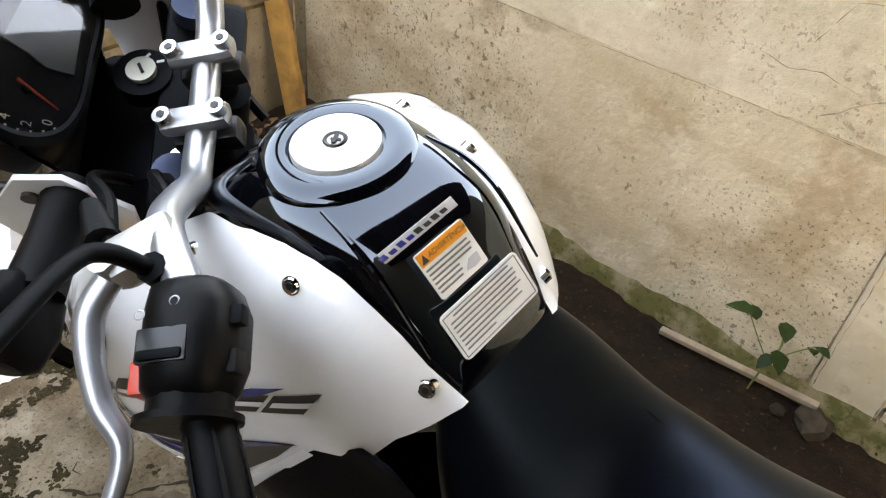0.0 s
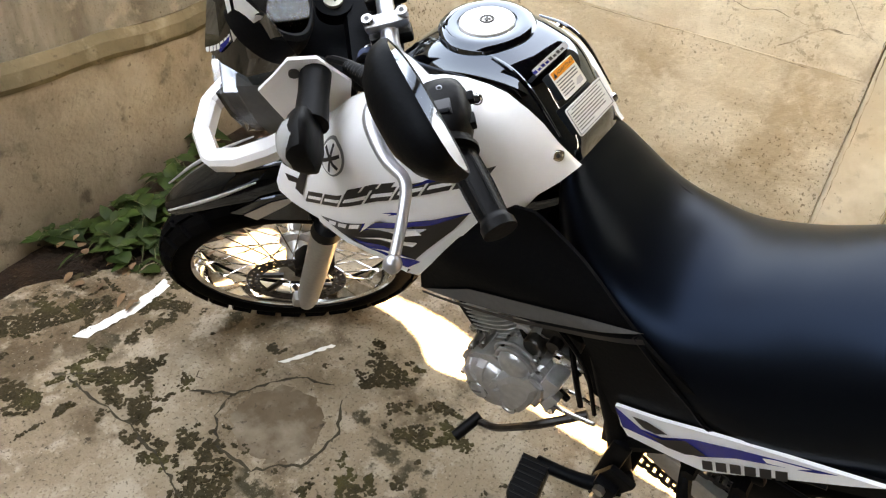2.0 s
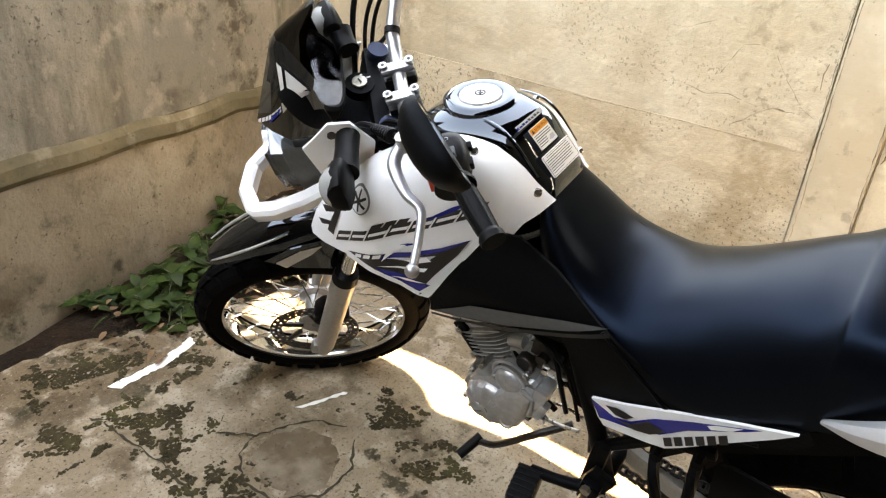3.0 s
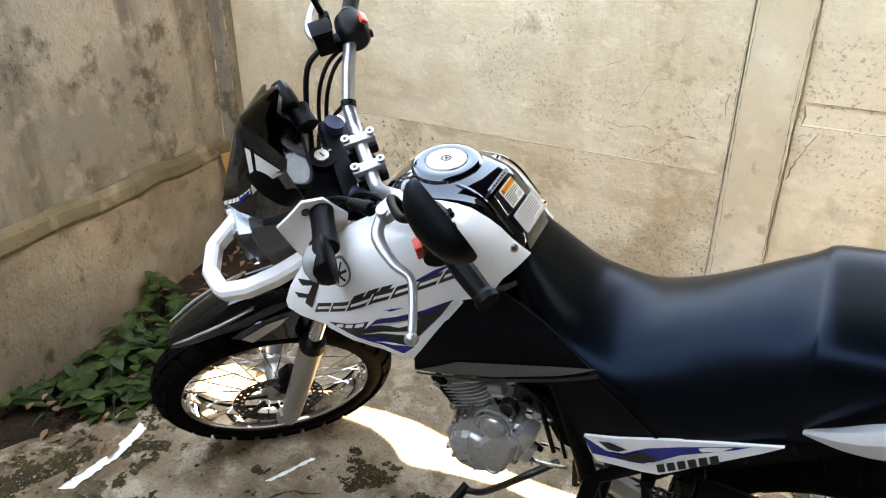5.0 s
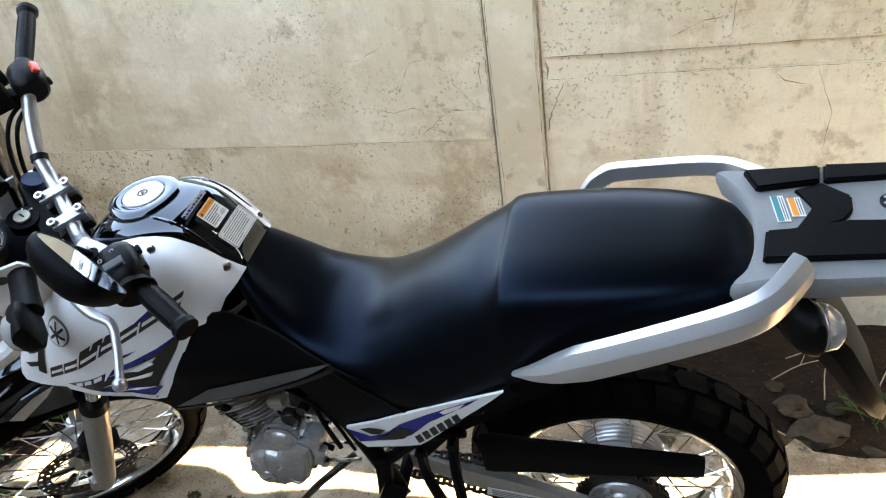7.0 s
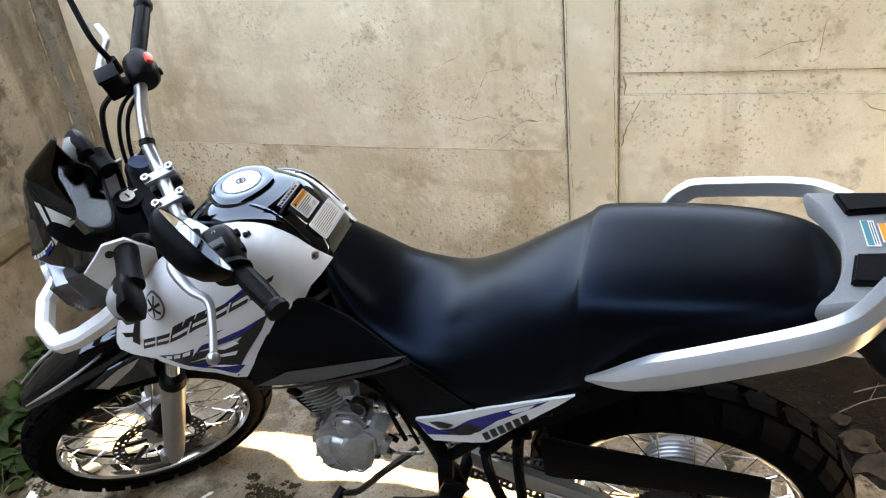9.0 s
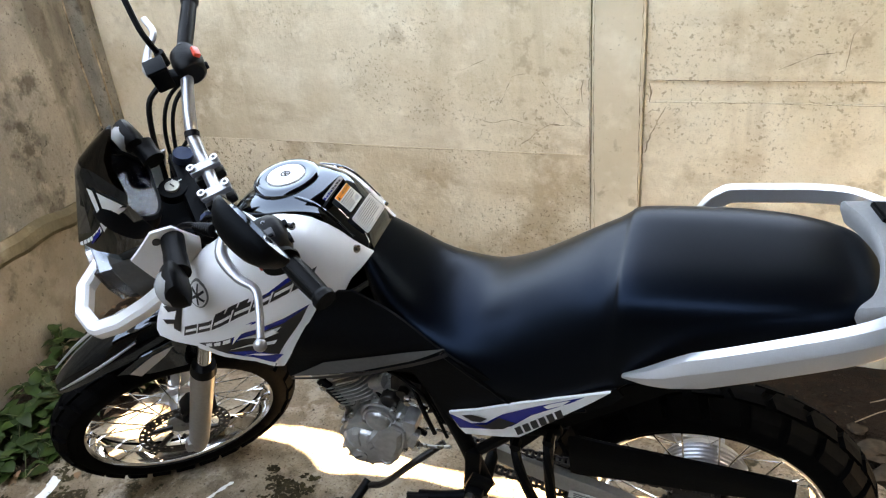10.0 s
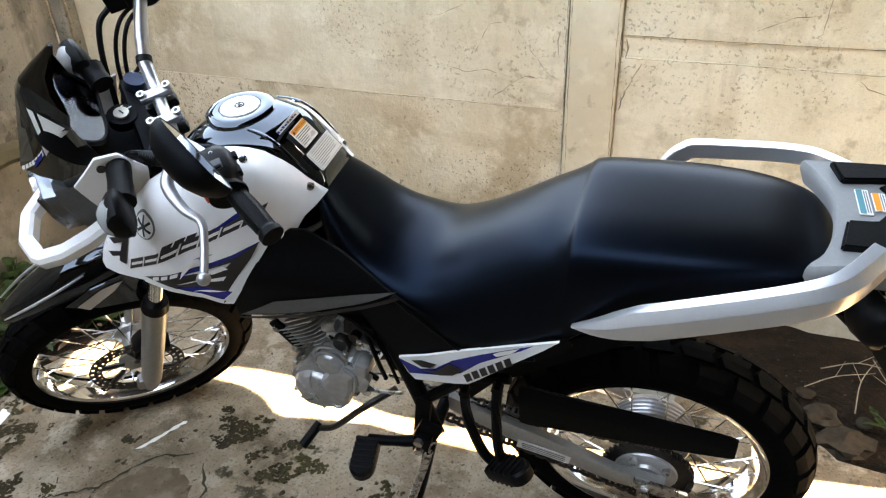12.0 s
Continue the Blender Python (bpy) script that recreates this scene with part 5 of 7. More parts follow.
part("cam_cap", bm, ALLOY, head, "round cam inspection cap")
bm = BM()
tube(bm, [(-0.80, -0.03, 0.605), (-0.825, -0.03, 0.62), (-0.86, -0.02, 0.64)], 0.016, 14, 4)
part("exhaust_flange", bm, ALLOY, head, "cast exhaust outlet")
bm = BM()
tube(bm, [(-0.74, 0.03, 0.70), (-0.81, 0.04, 0.66), (-0.825, 0.06, 0.52), (-0.79, 0.09, 0.36), (-0.6, 0.15, 0.33), (-0.3, 0.19, 0.42)], 0.017, 12, 6)
part("exhaust_pipe", bm, DSTEEL, bike, "dark steel exhaust pipe")
bm = BM()
block(bm, (-0.762, -0.050, 0.560), (0.028, 0.010, 0.120), (0, -34, 0), 0.004)
mount = part("engine_mount", bm, SATIN, bike, "black engine mounting plate")
for x, z in ((-0.789, 0.592), (-0.757, 0.536)):
    bm = BM()
    rod(bm, (x, -0.046, z), (x, -0.060, z), 0.009, n=6)
    part("bolt", bm, STEEL, mount)
bm = BM()
block(bm, (-0.585, -0.03, 0.63), (0.07, 0.07, 0.08), (0, 12, 0), 0.012)
rod(bm, (-0.585, -0.065, 0.64), (-0.585, -0.080, 0.64), 0.012, n=18)
part("throttle_body", bm, DSTEEL, bike, "grey fuel injection body")
bm = BM()
tube(bm, [(-0.56, -0.07, 0.66), (-0.535, -0.095, 0.62), (-0.52, -0.1, 0.56)], 0.005, 6, 5)
tube(bm, [(-0.62, -0.06, 0.69), (-0.56, -0.085, 0.69), (-0.52, -0.09, 0.64), (-0.50, -0.09, 0.54)], 0.004, 6, 5)
tube(bm, [(-0.66, -0.05, 0.60), (-0.6, -0.085, 0.57), (-0.55, -0.085, 0.53)], 0.006, 6, 5)
part("hose", bm, RUBBER, bike)
# dark sheet added for the shaded parts between engine and frame
part("gap_sheet", skin(BM(), [(-0.60, 0.72), (-0.50, 0.76), (-0.43, 0.68), (-0.43, 0.56), (-0.47, 0.50), (-0.53, 0.52), (-0.565, 0.60)], lambda x, z: -0.045, 0.03, 2), SATIN, bike, "dark sheet filling the shaded gap behind the engine", smooth=False)
bm = BM()
block(bm, (-0.60, -0.0, 0.76), (0.40, 0.15, 0.14), (0, -6, 0), 0.03)
block(bm, (-0.38, 0, 0.70), (0.22, 0.17, 0.20), (0, 0, 0), 0.03)
part("airbox", bm, SATIN, bike)

# -- tank --
TANK = ((-0.885, 0.995, 0.075, 0.90), (-0.86, 1.04, 0.098, 0.88), (-0.825, 1.073, 0.105, 0.86), (-0.79, 1.091, 0.108, 0.85), (-0.745, 1.1005, 0.106, 0.85), (-0.70, 1.1015, 0.098, 0.85), (-0.66, 1.094, 0.088, 0.85), (-0.635, 1.0795, 0.080, 0.85), (-0.61, 1.047, 0.068, 0.88), (-0.585, 1.012, 0.058, 0.92), (-0.576, 0.978, 0.050, 0.92), (-0.571, 0.95, 0.044, 0.92))


def dome(x, ztop, hw, zbot, n=32, p=0.6, q=0.40):
    ring = []
    for k in range(n + 1):
        a = math.pi * k / n
        cy, sz = math.cos(a), math.sin(a)
        ring.append(Vector((x, -hw * math.copysign(abs(cy) ** p, cy), zbot + (ztop - zbot) * sz ** q)))
    return ring


def resample(stations, n):
    """Smooth in-between stations."""
    pts = smoothed([Vector((s[0], s[1], s[2])) for s in stations], n)
    low = smoothed([Vector((s[0], s[3], 0)) for s in stations], n)
    return [(a.x, a.y, a.z, b.y) for a, b in zip(pts, low)]


bm = BM()
loft(bm, [dome(*s) for s in resample(TANK, 4)])
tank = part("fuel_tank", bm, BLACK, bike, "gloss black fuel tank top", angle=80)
CAP = Vector((-0.741, 0.0, 1.1005))
bm = BM()
lathe(bm, [(0.0, 0.001), (0.036, 0.001), (0.037, 0.0045), (0.046, 0.0055), (0.055, 0.0045), (0.060, 0.0), (0.060, -0.012), (0.0, -0.012)], CAP, "z", 56, closed=False)
part("filler_ring", bm, BLACK, tank)
bm = BM()
lathe(bm, [(0.0, 0.0075), (0.030, 0.0072), (0.0335, 0.0062), (0.0345, 0.004), (0.0345, 0.0), (0.0, 0.0)], CAP, "z", 56, closed=False)
cap = part("filler_cap", bm, mat("satin_aluminium", (0.8, 0.79, 0.77), 0.38, metal=0.35, var=0.03, scale=250), tank, "satin aluminium fuel cap")
bm = BM()
lathe(bm, [(0.006, 0.0078), (0.0085, 0.0088), (0.0095, 0.0078), (0.0085, 0.0070)], CAP, "z", 28)
block(bm, CAP + Vector((0, 0, 0.0082)), (0.003, 0.010, 0.0015), (0, 0, 30))
block(bm, CAP + Vector((0.001, 0, 0.0082)), (0.008, 0.002, 0.0015), (0, 0, 30))
part("key_lock", bm, DSTEEL, cap)
# tank crease lines
for sd in (-1, 1):
    bm = BM()
    tube(bm, [(-0.70, sd * 0.052, 1.099), (-0.665, sd * 0.057, 1.0925), (-0.635, sd * 0.060, 1.072), (-0.60, sd * 0.06, 1.028)], [0.0012, 0.0022, 0.0022, 0.001], 6, 6)
    part("crease", bm, BLACK, tank)

# labels on the rear slope of the tank: u across, s down the slope
SLOPE_O, SLOPE_D = Vector((-0.632, 0, 1.083)), Vector((0.047, 0, -0.063)).normalized()
SLOPE_N = Vector((-SLOPE_D.z, 0, SLOPE_D.x))


def on_slope(u, s, h):
    return SLOPE_O + SLOPE_D * s + SLOPE_N * h + Vector((0, u, 0))


def slip(name, u0, u1, s0, s1, h, material, parent, label="", skew=0.0, r=0.0):
    bm = BM()
    pts = [(u0, s0), (u1, s0), (u1, s1), (u0, s1)]
    if r:
        pts = []
        for cx, cy, a0 in ((u0 + r, s0 + r, 180), (u1 - r, s0 + r, 270), (u1 - r, s1 - r, 0), (u0 + r, s1 - r, 90)):
            pts += [(cx + r * math.cos(math.radians(a0 + 30 * k)), cy + r * math.sin(math.radians(a0 + 30 * k))) for k in range(4)]
    lo = [on_slope(u + skew * s, s, h - 0.0012) for u, s in pts]
    hi = [on_slope(u + skew * s, s, h) for u, s in pts]
    loft(bm, [lo, hi])
    return part(name, bm, material, parent, label, smooth=False)


LAB = 0.0035
warn = slip("warning_label", -0.036, 0.011, -0.003, 0.034, LAB, PAPER, tank, "white warning label with an orange heading", 0.08, 0.002)
slip("heading", -0.0348, 0.0097, -0.0022, 0.0072, LAB + 0.0006, ORANGE, warn, skew=0.08)
for i in range(6):
    w = (0.040, 0.041, 0.039, 0.024, 0.024, 0.022)[i]
    slip("print_bar", -0.034, -0.034 + w, 0.0100 + 0.0036 * i, 0.0114 + 0.0036 * i, LAB + 0.0005, PRINT, warn, skew=0.08)
bm = BM()
loft(bm, [[on_slope(u, s, h) for u, s in ((-0.006, 0.029), (0.0, 0.0225), (0.0085, 0.0225), (0.0085, 0.0295), (0.002, 0.0305))] for h in (LAB + 0.0002, LAB + 0.0008)])
part("print_picture", bm, LGREY, warn, smooth=False)
bm = BM()
loft(bm, [[on_slope(u, s, h) for u, s in ((-0.033, 0.0058), (-0.030, -0.0005), (-0.027, 0.0058))] for h in (LAB + 0.0004, LAB + 0.001)])
part("print_triangle", bm, INK, warn, smooth=False)


def lettering(text, size, place, right, upward, material, parent, name="lettering"):
    """Raised print in the built-in font, turned into a mesh."""
    cu = bpy.data.curves.new("lettering", "FONT")
    cu.body, cu.size, cu.extrude, cu.align_y = text, size, 0.0, "CENTER"
    tmp = bpy.data.objects.new("lettering", cu)
    scene.collection.objects.link(tmp)
    me = bpy.data.meshes.new_from_object(tmp.evaluated_get(bpy.context.evaluated_depsgraph_get()))
    bpy.data.objects.remove(tmp)
    right, upward = Vector(right).normalized(), Vector(upward).normalized()
    out = right.cross(upward)
    m = Matrix((right, upward, out)).transposed().to_4x4()
    m.translation = Vector(place)
    me.transform(m)
    me.materials.clear()
    me.materials.append(material)
    ob = new(name, me)
    ob.parent = parent
    return ob


lettering("ADVERTÊNCIA", 0.0056, on_slope(-0.0262, 0.0025, LAB + 0.0012), (0, 1, 0), -SLOPE_D, INK, warn)
info = slip("instruction_label", -0.0465, 0.034, 0.0415, 0.0795, LAB, PAPER, tank, "white instruction label with a black frame line and dense print", 0.06, 0.004)
slip("print_line", -0.044, 0.031, 0.0436, 0.0442, LAB + 0.0005, PRINT, info, skew=0.06)
slip("print_line", -0.044, 0.031, 0.0768, 0.0774, LAB + 0.0005, PRINT, info, skew=0.06)
slip("print_line", -0.0447, -0.0441, 0.0436, 0.0774, LAB + 0.0005, PRINT, info, skew=0.06)
slip("print_line", 0.0308, 0.0314, 0.0436, 0.0774, LAB + 0.0005, PRINT, info, skew=0.06)
for i in range(8):
    w = (0.058, 0.066, 0.066, 0.064, 0.066, 0.06, 0.062, 0.03)[i]
    a = -0.041 + (0.005 if i == 0 else 0)
    slip("print_bar", a, a + w, 0.0462 + 0.0037 * i, 0.0474 + 0.0037 * i, LAB + 0.0005, PRINT, info, skew=0.06)
tag = slip("badge_strip", -0.053, 0.016, -0.0195, -0.0115, LAB + 0.001, LGREY, tank, "grey strip badge with blue marks", 0.2)
for i in range(8):
    slip("badge_mark", -0.050 + 0.008 * i, -0.0445 + 0.008 * i, -0.0175 + 0.001 * (i % 2), -0.0135, LAB + 0.0016, BLUE if i < 4 else INK, tag, skew=0.5)

# -- tank side panels with graphics --
PANEL = [(-0.80, 1.062), (-0.778, 1.069), (-0.747, 1.076), (-0.715, 1.078), (-0.69, 1.076), (-0.665, 1.070), (-0.638, 1.055), (-0.62, 1.040), (-0.602, 1.019), (-0.583, 0.998), (-0.574, 0.991), (-0.588, 0.976), (-0.606, 0.962), (-0.617, 0.950), (-0.619, 0.941), (-0.628, 0.934), (-0.662, 0.930), (-0.70, 0.885), (-0.75, 0.806), (-0.762, 0.806), (-0.83, 0.837), (-0.90, 0.853), (-0.965, 0.852), (-0.995, 0.858), (-0.998, 0.872), (-0.985, 0.905), (-0.955, 0.955), (-0.925, 0.978), (-0.875, 1.022)]
for sd in (-1, 1):
    dep = y_panel if sd < 0 else y_panel_right
    pan = part("tank_panel", skin(BM(), PANEL, dep, 0.006, 5, sd), WHITE, bike, "gloss white side panel with black and blue graphics", angle=60)
    for x, z in ((-0.596, 1.007), (-0.692, 1.066), (-0.79, 1.050)):
        c = Vector((x, dep(x, z), z))
        nrm = Vector((0.30, sd * 0.85, 0.55)).normalized()
        bm = BM()
        rod(bm, c - nrm * 0.004, c + nrm * 0.0025, 0.0075, 0.007, 20)
        rod(bm, c + nrm * 0.0025, c + nrm * 0.004, 0.006, 0.005, 20)
        screw = part("screw", bm, CHROME, pan, "bright domed screw")
        bm = BM()
        rod(bm, c + nrm * 0.0038, c + nrm * 0.0044, 0.003, n=6)
        part("socket", bm, INK, screw)
    art = lambda nm, pts, mt, off=0.0012, corner=0: part(nm, skin(BM(), pts, dep, 0.0, 3, sd, off, corner), mt, pan)
    # lower wedge: blue, black and white darts
    art("graphic", [(-0.897, 0.864), (-0.851, 0.876), (-0.818, 0.884), (-0.770, 0.897), (-0.723, 0.911), (-0.676, 0.932), (-0.697, 0.899), (-0.736, 0.852), (-0.770, 0.806), (-0.806, 0.826), (-0.844, 0.848)], INK)
    art("graphic", [(-0.818, 0.884), (-0.770, 0.897), (-0.723, 0.911), (-0.672, 0.933), (-0.723, 0.902), (-0.775, 0.887), (-0.825, 0.869)], BLUE, 0.0020)
    art("graphic", [(-0.838, 0.852), (-0.790, 0.845), (-0.745, 0.828), (-0.764, 0.812), (-0.806, 0.829)], BLUE, 0.0020)
    art("graphic", [(-0.833, 0.856), (-0.785, 0.863), (-0.745, 0.866), (-0.752, 0.857), (-0.790, 0.858)], WHITE, 0.0026)
    art("graphic", [(-0.815, 0.876), (-0.770, 0.886), (-0.730, 0.895), (-0.742, 0.884), (-0.775, 0.877)], LGREY, 0.0026)
    art("graphic", [(-0.782, 0.878), (-0.745, 0.890), (-0.738, 0.882), (-0.765, 0.874)], WHITE, 0.0030)
    art("graphic", [(-0.823, 0.868), (-0.808, 0.897), (-0.800, 0.907), (-0.775, 0.912), (-0.805, 0.886)], WHITE, 0.0030)
    art("graphic", [(-0.812, 0.838), (-0.78, 0.838), (-0.752, 0.832), (-0.785, 0.833)], WHITE, 0.0030)
    # blue darts beside the lettering
    art("graphic", [(-0.748, 0.960), (-0.718, 0.973), (-0.694, 0.986), (-0.676, 1.000), (-0.702, 0.990), (-0.728, 0.974)], BLUE, 0.0018)
    art("graphic", [(-0.800, 0.904), (-0.775, 0.914), (-0.752, 0.918), (-0.785, 0.905)], BLUE, 0.0018)
    art("edge_line", [(-0.668, 0.932), (-0.66, 0.928), (-0.75, 0.800), (-0.766, 0.803), (-0.755, 0.814)], PAPER, 0.0034)
    art("edge_line", [(-0.766, 0.803), (-0.762, 0.812), (-0.83, 0.846), (-0.90, 0.863), (-0.90, 0.853), (-0.83, 0.836)], PAPER, 0.0034)
    # bars in place of the model lettering
    n = 7
    for i in range(n):
        xa = -0.926 + 0.266 * i / n
        za = 0.8755 + 0.103 * i / n
        p = lambda u, v: (xa + u * 0.0345 + v * 0.013, za + u * 0.0136 + v * 0.025)
        art("letter_bar", [p(0, 0), p(1, 0), p(1, 1), p(0, 1)], INK, 0.0014)
        art("letter_hole", [p(0.12, 0.36), p(1.0, 0.36), p(1.0, 0.64), p(0.12, 0.64)], WHITE, 0.0022)
    for i in range(3):
        xa, za = -0.838 + 0.0225 * i, 0.9290 + 0.0085 * i
        art("letter_bar", [(xa, za), (xa + 0.019, za + 0.007), (xa + 0.026, za + 0.018), (xa + 0.007, za + 0.011)], INK, 0.0014)
        xa, za = -0.880 + 0.020 * i, 0.8595 + 0.0052 * i
        art("letter_bar", [(xa, za), (xa + 0.015, za + 0.0042), (xa + 0.019, za + 0.0130), (xa + 0.004, za + 0.0088)], WHITE, 0.0032)
    # round emblem
    ex, ez, er = -0.857, 0.977, 0.0225
    circ = lambda r: [(ex + r * math.cos(k * math.pi / 16), ez + r * math.sin(k * math.pi / 16)) for k in range(32)]
    art("emblem_disc", circ(er), PRINT, 0.0016)
    art("emblem_face", circ(er * 0.86), WHITE, 0.0024)
    for k in range(3):
        a = k * math.pi / 3 + 0.5
        c_, s_ = math.cos(a), math.sin(a)
        art("emblem_bar", [(ex + er * 0.75 * c_ - 0.0022 * s_, ez + er * 0.75 * s_ + 0.0022 * c_), (ex - er * 0.75 * c_ - 0.0022 * s_, ez - er * 0.75 * s_ + 0.0022 * c_), (ex - er * 0.75 * c_ + 0.0022 * s_, ez - er * 0.75 * s_ - 0.0022 * c_), (ex + er * 0.75 * c_ + 0.0022 * s_, ez + er * 0.75 * s_ - 0.0022 * c_)], INK, 0.003)
    # intake slots at the nose
    art("slot", [(-0.966, 0.925), (-0.91, 0.945), (-0.918, 0.934), (-0.95, 0.92)], INK, 0.0014)
    art("slot", [(-0.915, 0.945), (-0.902, 0.946), (-0.93, 0.884), (-0.946, 0.888), (-0.938, 0.905)], INK, 0.0016)
    art("slot", [(-0.972, 0.900), (-0.93, 0.912), (-0.935, 0.902), (-0.962, 0.893)], INK, 0.0014)

# -- seat --
SEAT = ((-0.598, 1.002, 0.058, 0.95, 0.6), (-0.590, 1.002, 0.072, 0.92, 0.6), (-0.574, 0.985, 0.088, 0.89, 0.62), (-0.550, 0.956, 0.104, 0.87, 0.66), (-0.505, 0.912, 0.122, 0.845, 0.78), (-0.46, 0.890, 0.136, 0.828, 0.90), (-0.40, 0.889, 0.150, 0.800, 0.98), (-0.33, 0.922, 0.156, 0.785, 0.98), (-0.27, 0.956, 0.156, 0.785, 0.90), (-0.215, 0.984, 0.153, 0.80, 0.76), (-0.178, 0.999, 0.149, 0.818, 0.64), (-0.160, 1.0065, 0.148, 0.832, 0.56), (-0.148, 1.0125, 0.147, 0.84, 0.5), (-0.12, 1.0155, 0.146, 0.85, 0.47), (-0.05, 1.018, 0.143, 0.868, 0.46), (0.03, 1.019, 0.137, 0.89, 0.46), (0.104, 1.016, 0.125, 0.913, 0.48), (0.165, 1.004, 0.107, 0.928, 0.52), (0.202, 0.98, 0.079, 0.935, 0.55), (0.217, 0.945, 0.05, 0.93, 0.6))
bm = BM()
soft_of = smoothed([Vector((st[0], st[4], 0)) for st in SEAT], 5)
loft(bm, [dome(*st, n=44, p=k.y, q=k.y * 0.92) for st, k in zip(resample(SEAT, 5), soft_of)])
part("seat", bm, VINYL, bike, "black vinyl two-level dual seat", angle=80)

# -- side covers --
COVER = [(-0.665, 0.925), (-0.628, 0.948), (-0.60, 0.95), (-0.53, 0.917), (-0.435, 0.862), (-0.345, 0.808), (-0.286, 0.792), (-0.15, 0.835), (-0.14, 0.82), (-0.16, 0.795), (-0.30, 0.705), (-0.44, 0.68), (-0.452, 0.69), (-0.468, 0.748), (-0.505, 0.815), (-0.60, 0.795), (-0.758, 0.76), (-0.755, 0.79), (-0.71, 0.86)]
for sd in (-1, 1):
    dep = y_cover if sd < 0 else lambda x, z: -0.6 * y_cover(x, z)
    cov = part("side_cover", skin(BM(), COVER, dep, 0.005, 5, sd, 0.0), SATIN, bike, "matt black side cover under the seat", angle=60)
    art = lambda nm, pts, mt, off=0.0014: part(nm, skin(BM(), pts, dep, 0.0, 3, sd, off), mt, cov)
    art("grey_strip", [(-0.752, 0.764), (-0.668, 0.815), (-0.55, 0.845), (-0.43, 0.872), (-0.50, 0.836), (-0.60, 0.80)], GREYP, 0.003)
    art("seam", [(-0.752, 0.762), (-0.60, 0.797), (-0.50, 0.832), (-0.43, 0.866), (-0.425, 0.861), (-0.50, 0.824), (-0.60, 0.789), (-0.752, 0.757)], INK, 0.005)
    bm = BM()
    tube(bm, [(x, dep(x, z) + sd * 0.002, z) for x, z in ((-0.44, 0.862), (-0.40, 0.828), (-0.36, 0.793), (-0.33, 0.765), (-0.28, 0.755), (-0.2, 0.775))], 0.0035, 6, 6)
    part("seam_rib", bm, SATIN, cov)
    tail = part("tail_panel", skin(BM(), [(-0.445, 0.719), (-0.39, 0.738), (-0.32, 0.770), (-0.285, 0.785), (-0.159, 0.835), (-0.185, 0.808), (-0.243, 0.754), (-0.300, 0.698), (-0.320, 0.681), (-0.349, 0.674), (-0.421, 0.664), (-0.433, 0.682)], y_cover if sd < 0 else flip(y_cover), 0.005, 4, sd, 0.008), WHITE, bike, "white rear side panel with blue and black graphics", angle=60)
    tart = lambda nm, pts, mt, off=0.0095: part(nm, skin(BM(), pts, y_cover if sd < 0 else flip(y_cover), 0.0, 3, sd, off), mt, tail)
    tart("graphic", [(-0.445, 0.719), (-0.405, 0.700), (-0.378, 0.708), (-0.343, 0.740), (-0.290, 0.771), (-0.236, 0.799), (-0.199, 0.818), (-0.218, 0.801), (-0.292, 0.749), (-0.330, 0.710), (-0.369, 0.693), (-0.429, 0.681)], BLUE)
    tart("graphic", [(-0.402, 0.698), (-0.376, 0.704), (-0.350, 0.730), (-0.322, 0.722), (-0.345, 0.700), (-0.369, 0.693)], INK, 0.0105)
    tart("graphic", [(-0.420, 0.720), (-0.400, 0.726), (-0.372, 0.722), (-0.386, 0.709), (-0.402, 0.707)], INK, 0.0105)
    tart("graphic", [(-0.256, 0.789), (-0.236, 0.799), (-0.222, 0.806), (-0.236, 0.790), (-0.262, 0.775), (-0.268, 0.780)], WHITE, 0.0110)
    for i in range(6):
        xa, za = -0.320 + 0.0148 * i, 0.689 + 0.0122 * i
        tart("letter_bar", [(xa, za), (xa + 0.0112, za + 0.0092), (xa + 0.0062, za + 0.0275), (xa - 0.005, za + 0.0183)], INK, 0.0100)
    bm = BM()
    block(bm, (-0.47, sd * 0.135, 0.762), (0.028, 0.02, 0.006), (0, -6, 0))
    block(bm, (-0.49, sd * 0.12, 0.795), (0.014, 0.02, 0.012), (0, -30, 0), 0.003)
    part("clip", bm, GREYP, cov)

# inner mudguard and number plate holder, rear light
bm = BM()
rows = []
for x, z, w in ((-0.36, 0.56, 0.075), (-0.30, 0.64, 0.08), (-0.20, 0.72, 0.085), (-0.10, 0.79, 0.08), (0.0, 0.86, 0.07), (0.10, 0.91, 0.06)):
    rows.append([Vector((x, sd_ * w, z + dz)) for sd_, dz in ((-1, -0.05), (-0.95, 0.0), (0.0, 0.025), (0.95, 0.0), (1, -0.05), (0.9, -0.05), (0.86, -0.012), (0.0, 0.012), (-0.86, -0.012), (-0.9, -0.05))])
loft(bm, rows)
part("rear_mudguard", bm, SATIN, bike, "matt black rear mudguard", angle=35)
bm = BM()
rows = []
for x, z, w, t in ((0.24, 0.90, 0.075, 0.05), (0.30, 0.84, 0.08, 0.045), (0.36, 0.74, 0.08, 0.03), (0.385, 0.70, 0.075, 0.02), (0.392, 0.685, 0.065, 0.014)):
    rows.append([Vector((x + a * t, b * w, z + c_ * 0.008)) for a, b, c_ in ((0, -1, 0), (0.5, -0.85, 1), (0.5, 0.85, 1), (0, 1, 0), (-0.5, 0.85, -1), (-0.5, -0.85, -1))])
loft(bm, rows)
part("plate_holder", bm, DARK, bike, "dark plastic plate holder", angle=35)
bm = BM()
block(bm, (0.345, 0, 0.965), (0.07, 0.10, 0.05), (0, 20, 0), 0.014)
part("rear_light", bm, RED, bike, "red rear light under the tail")


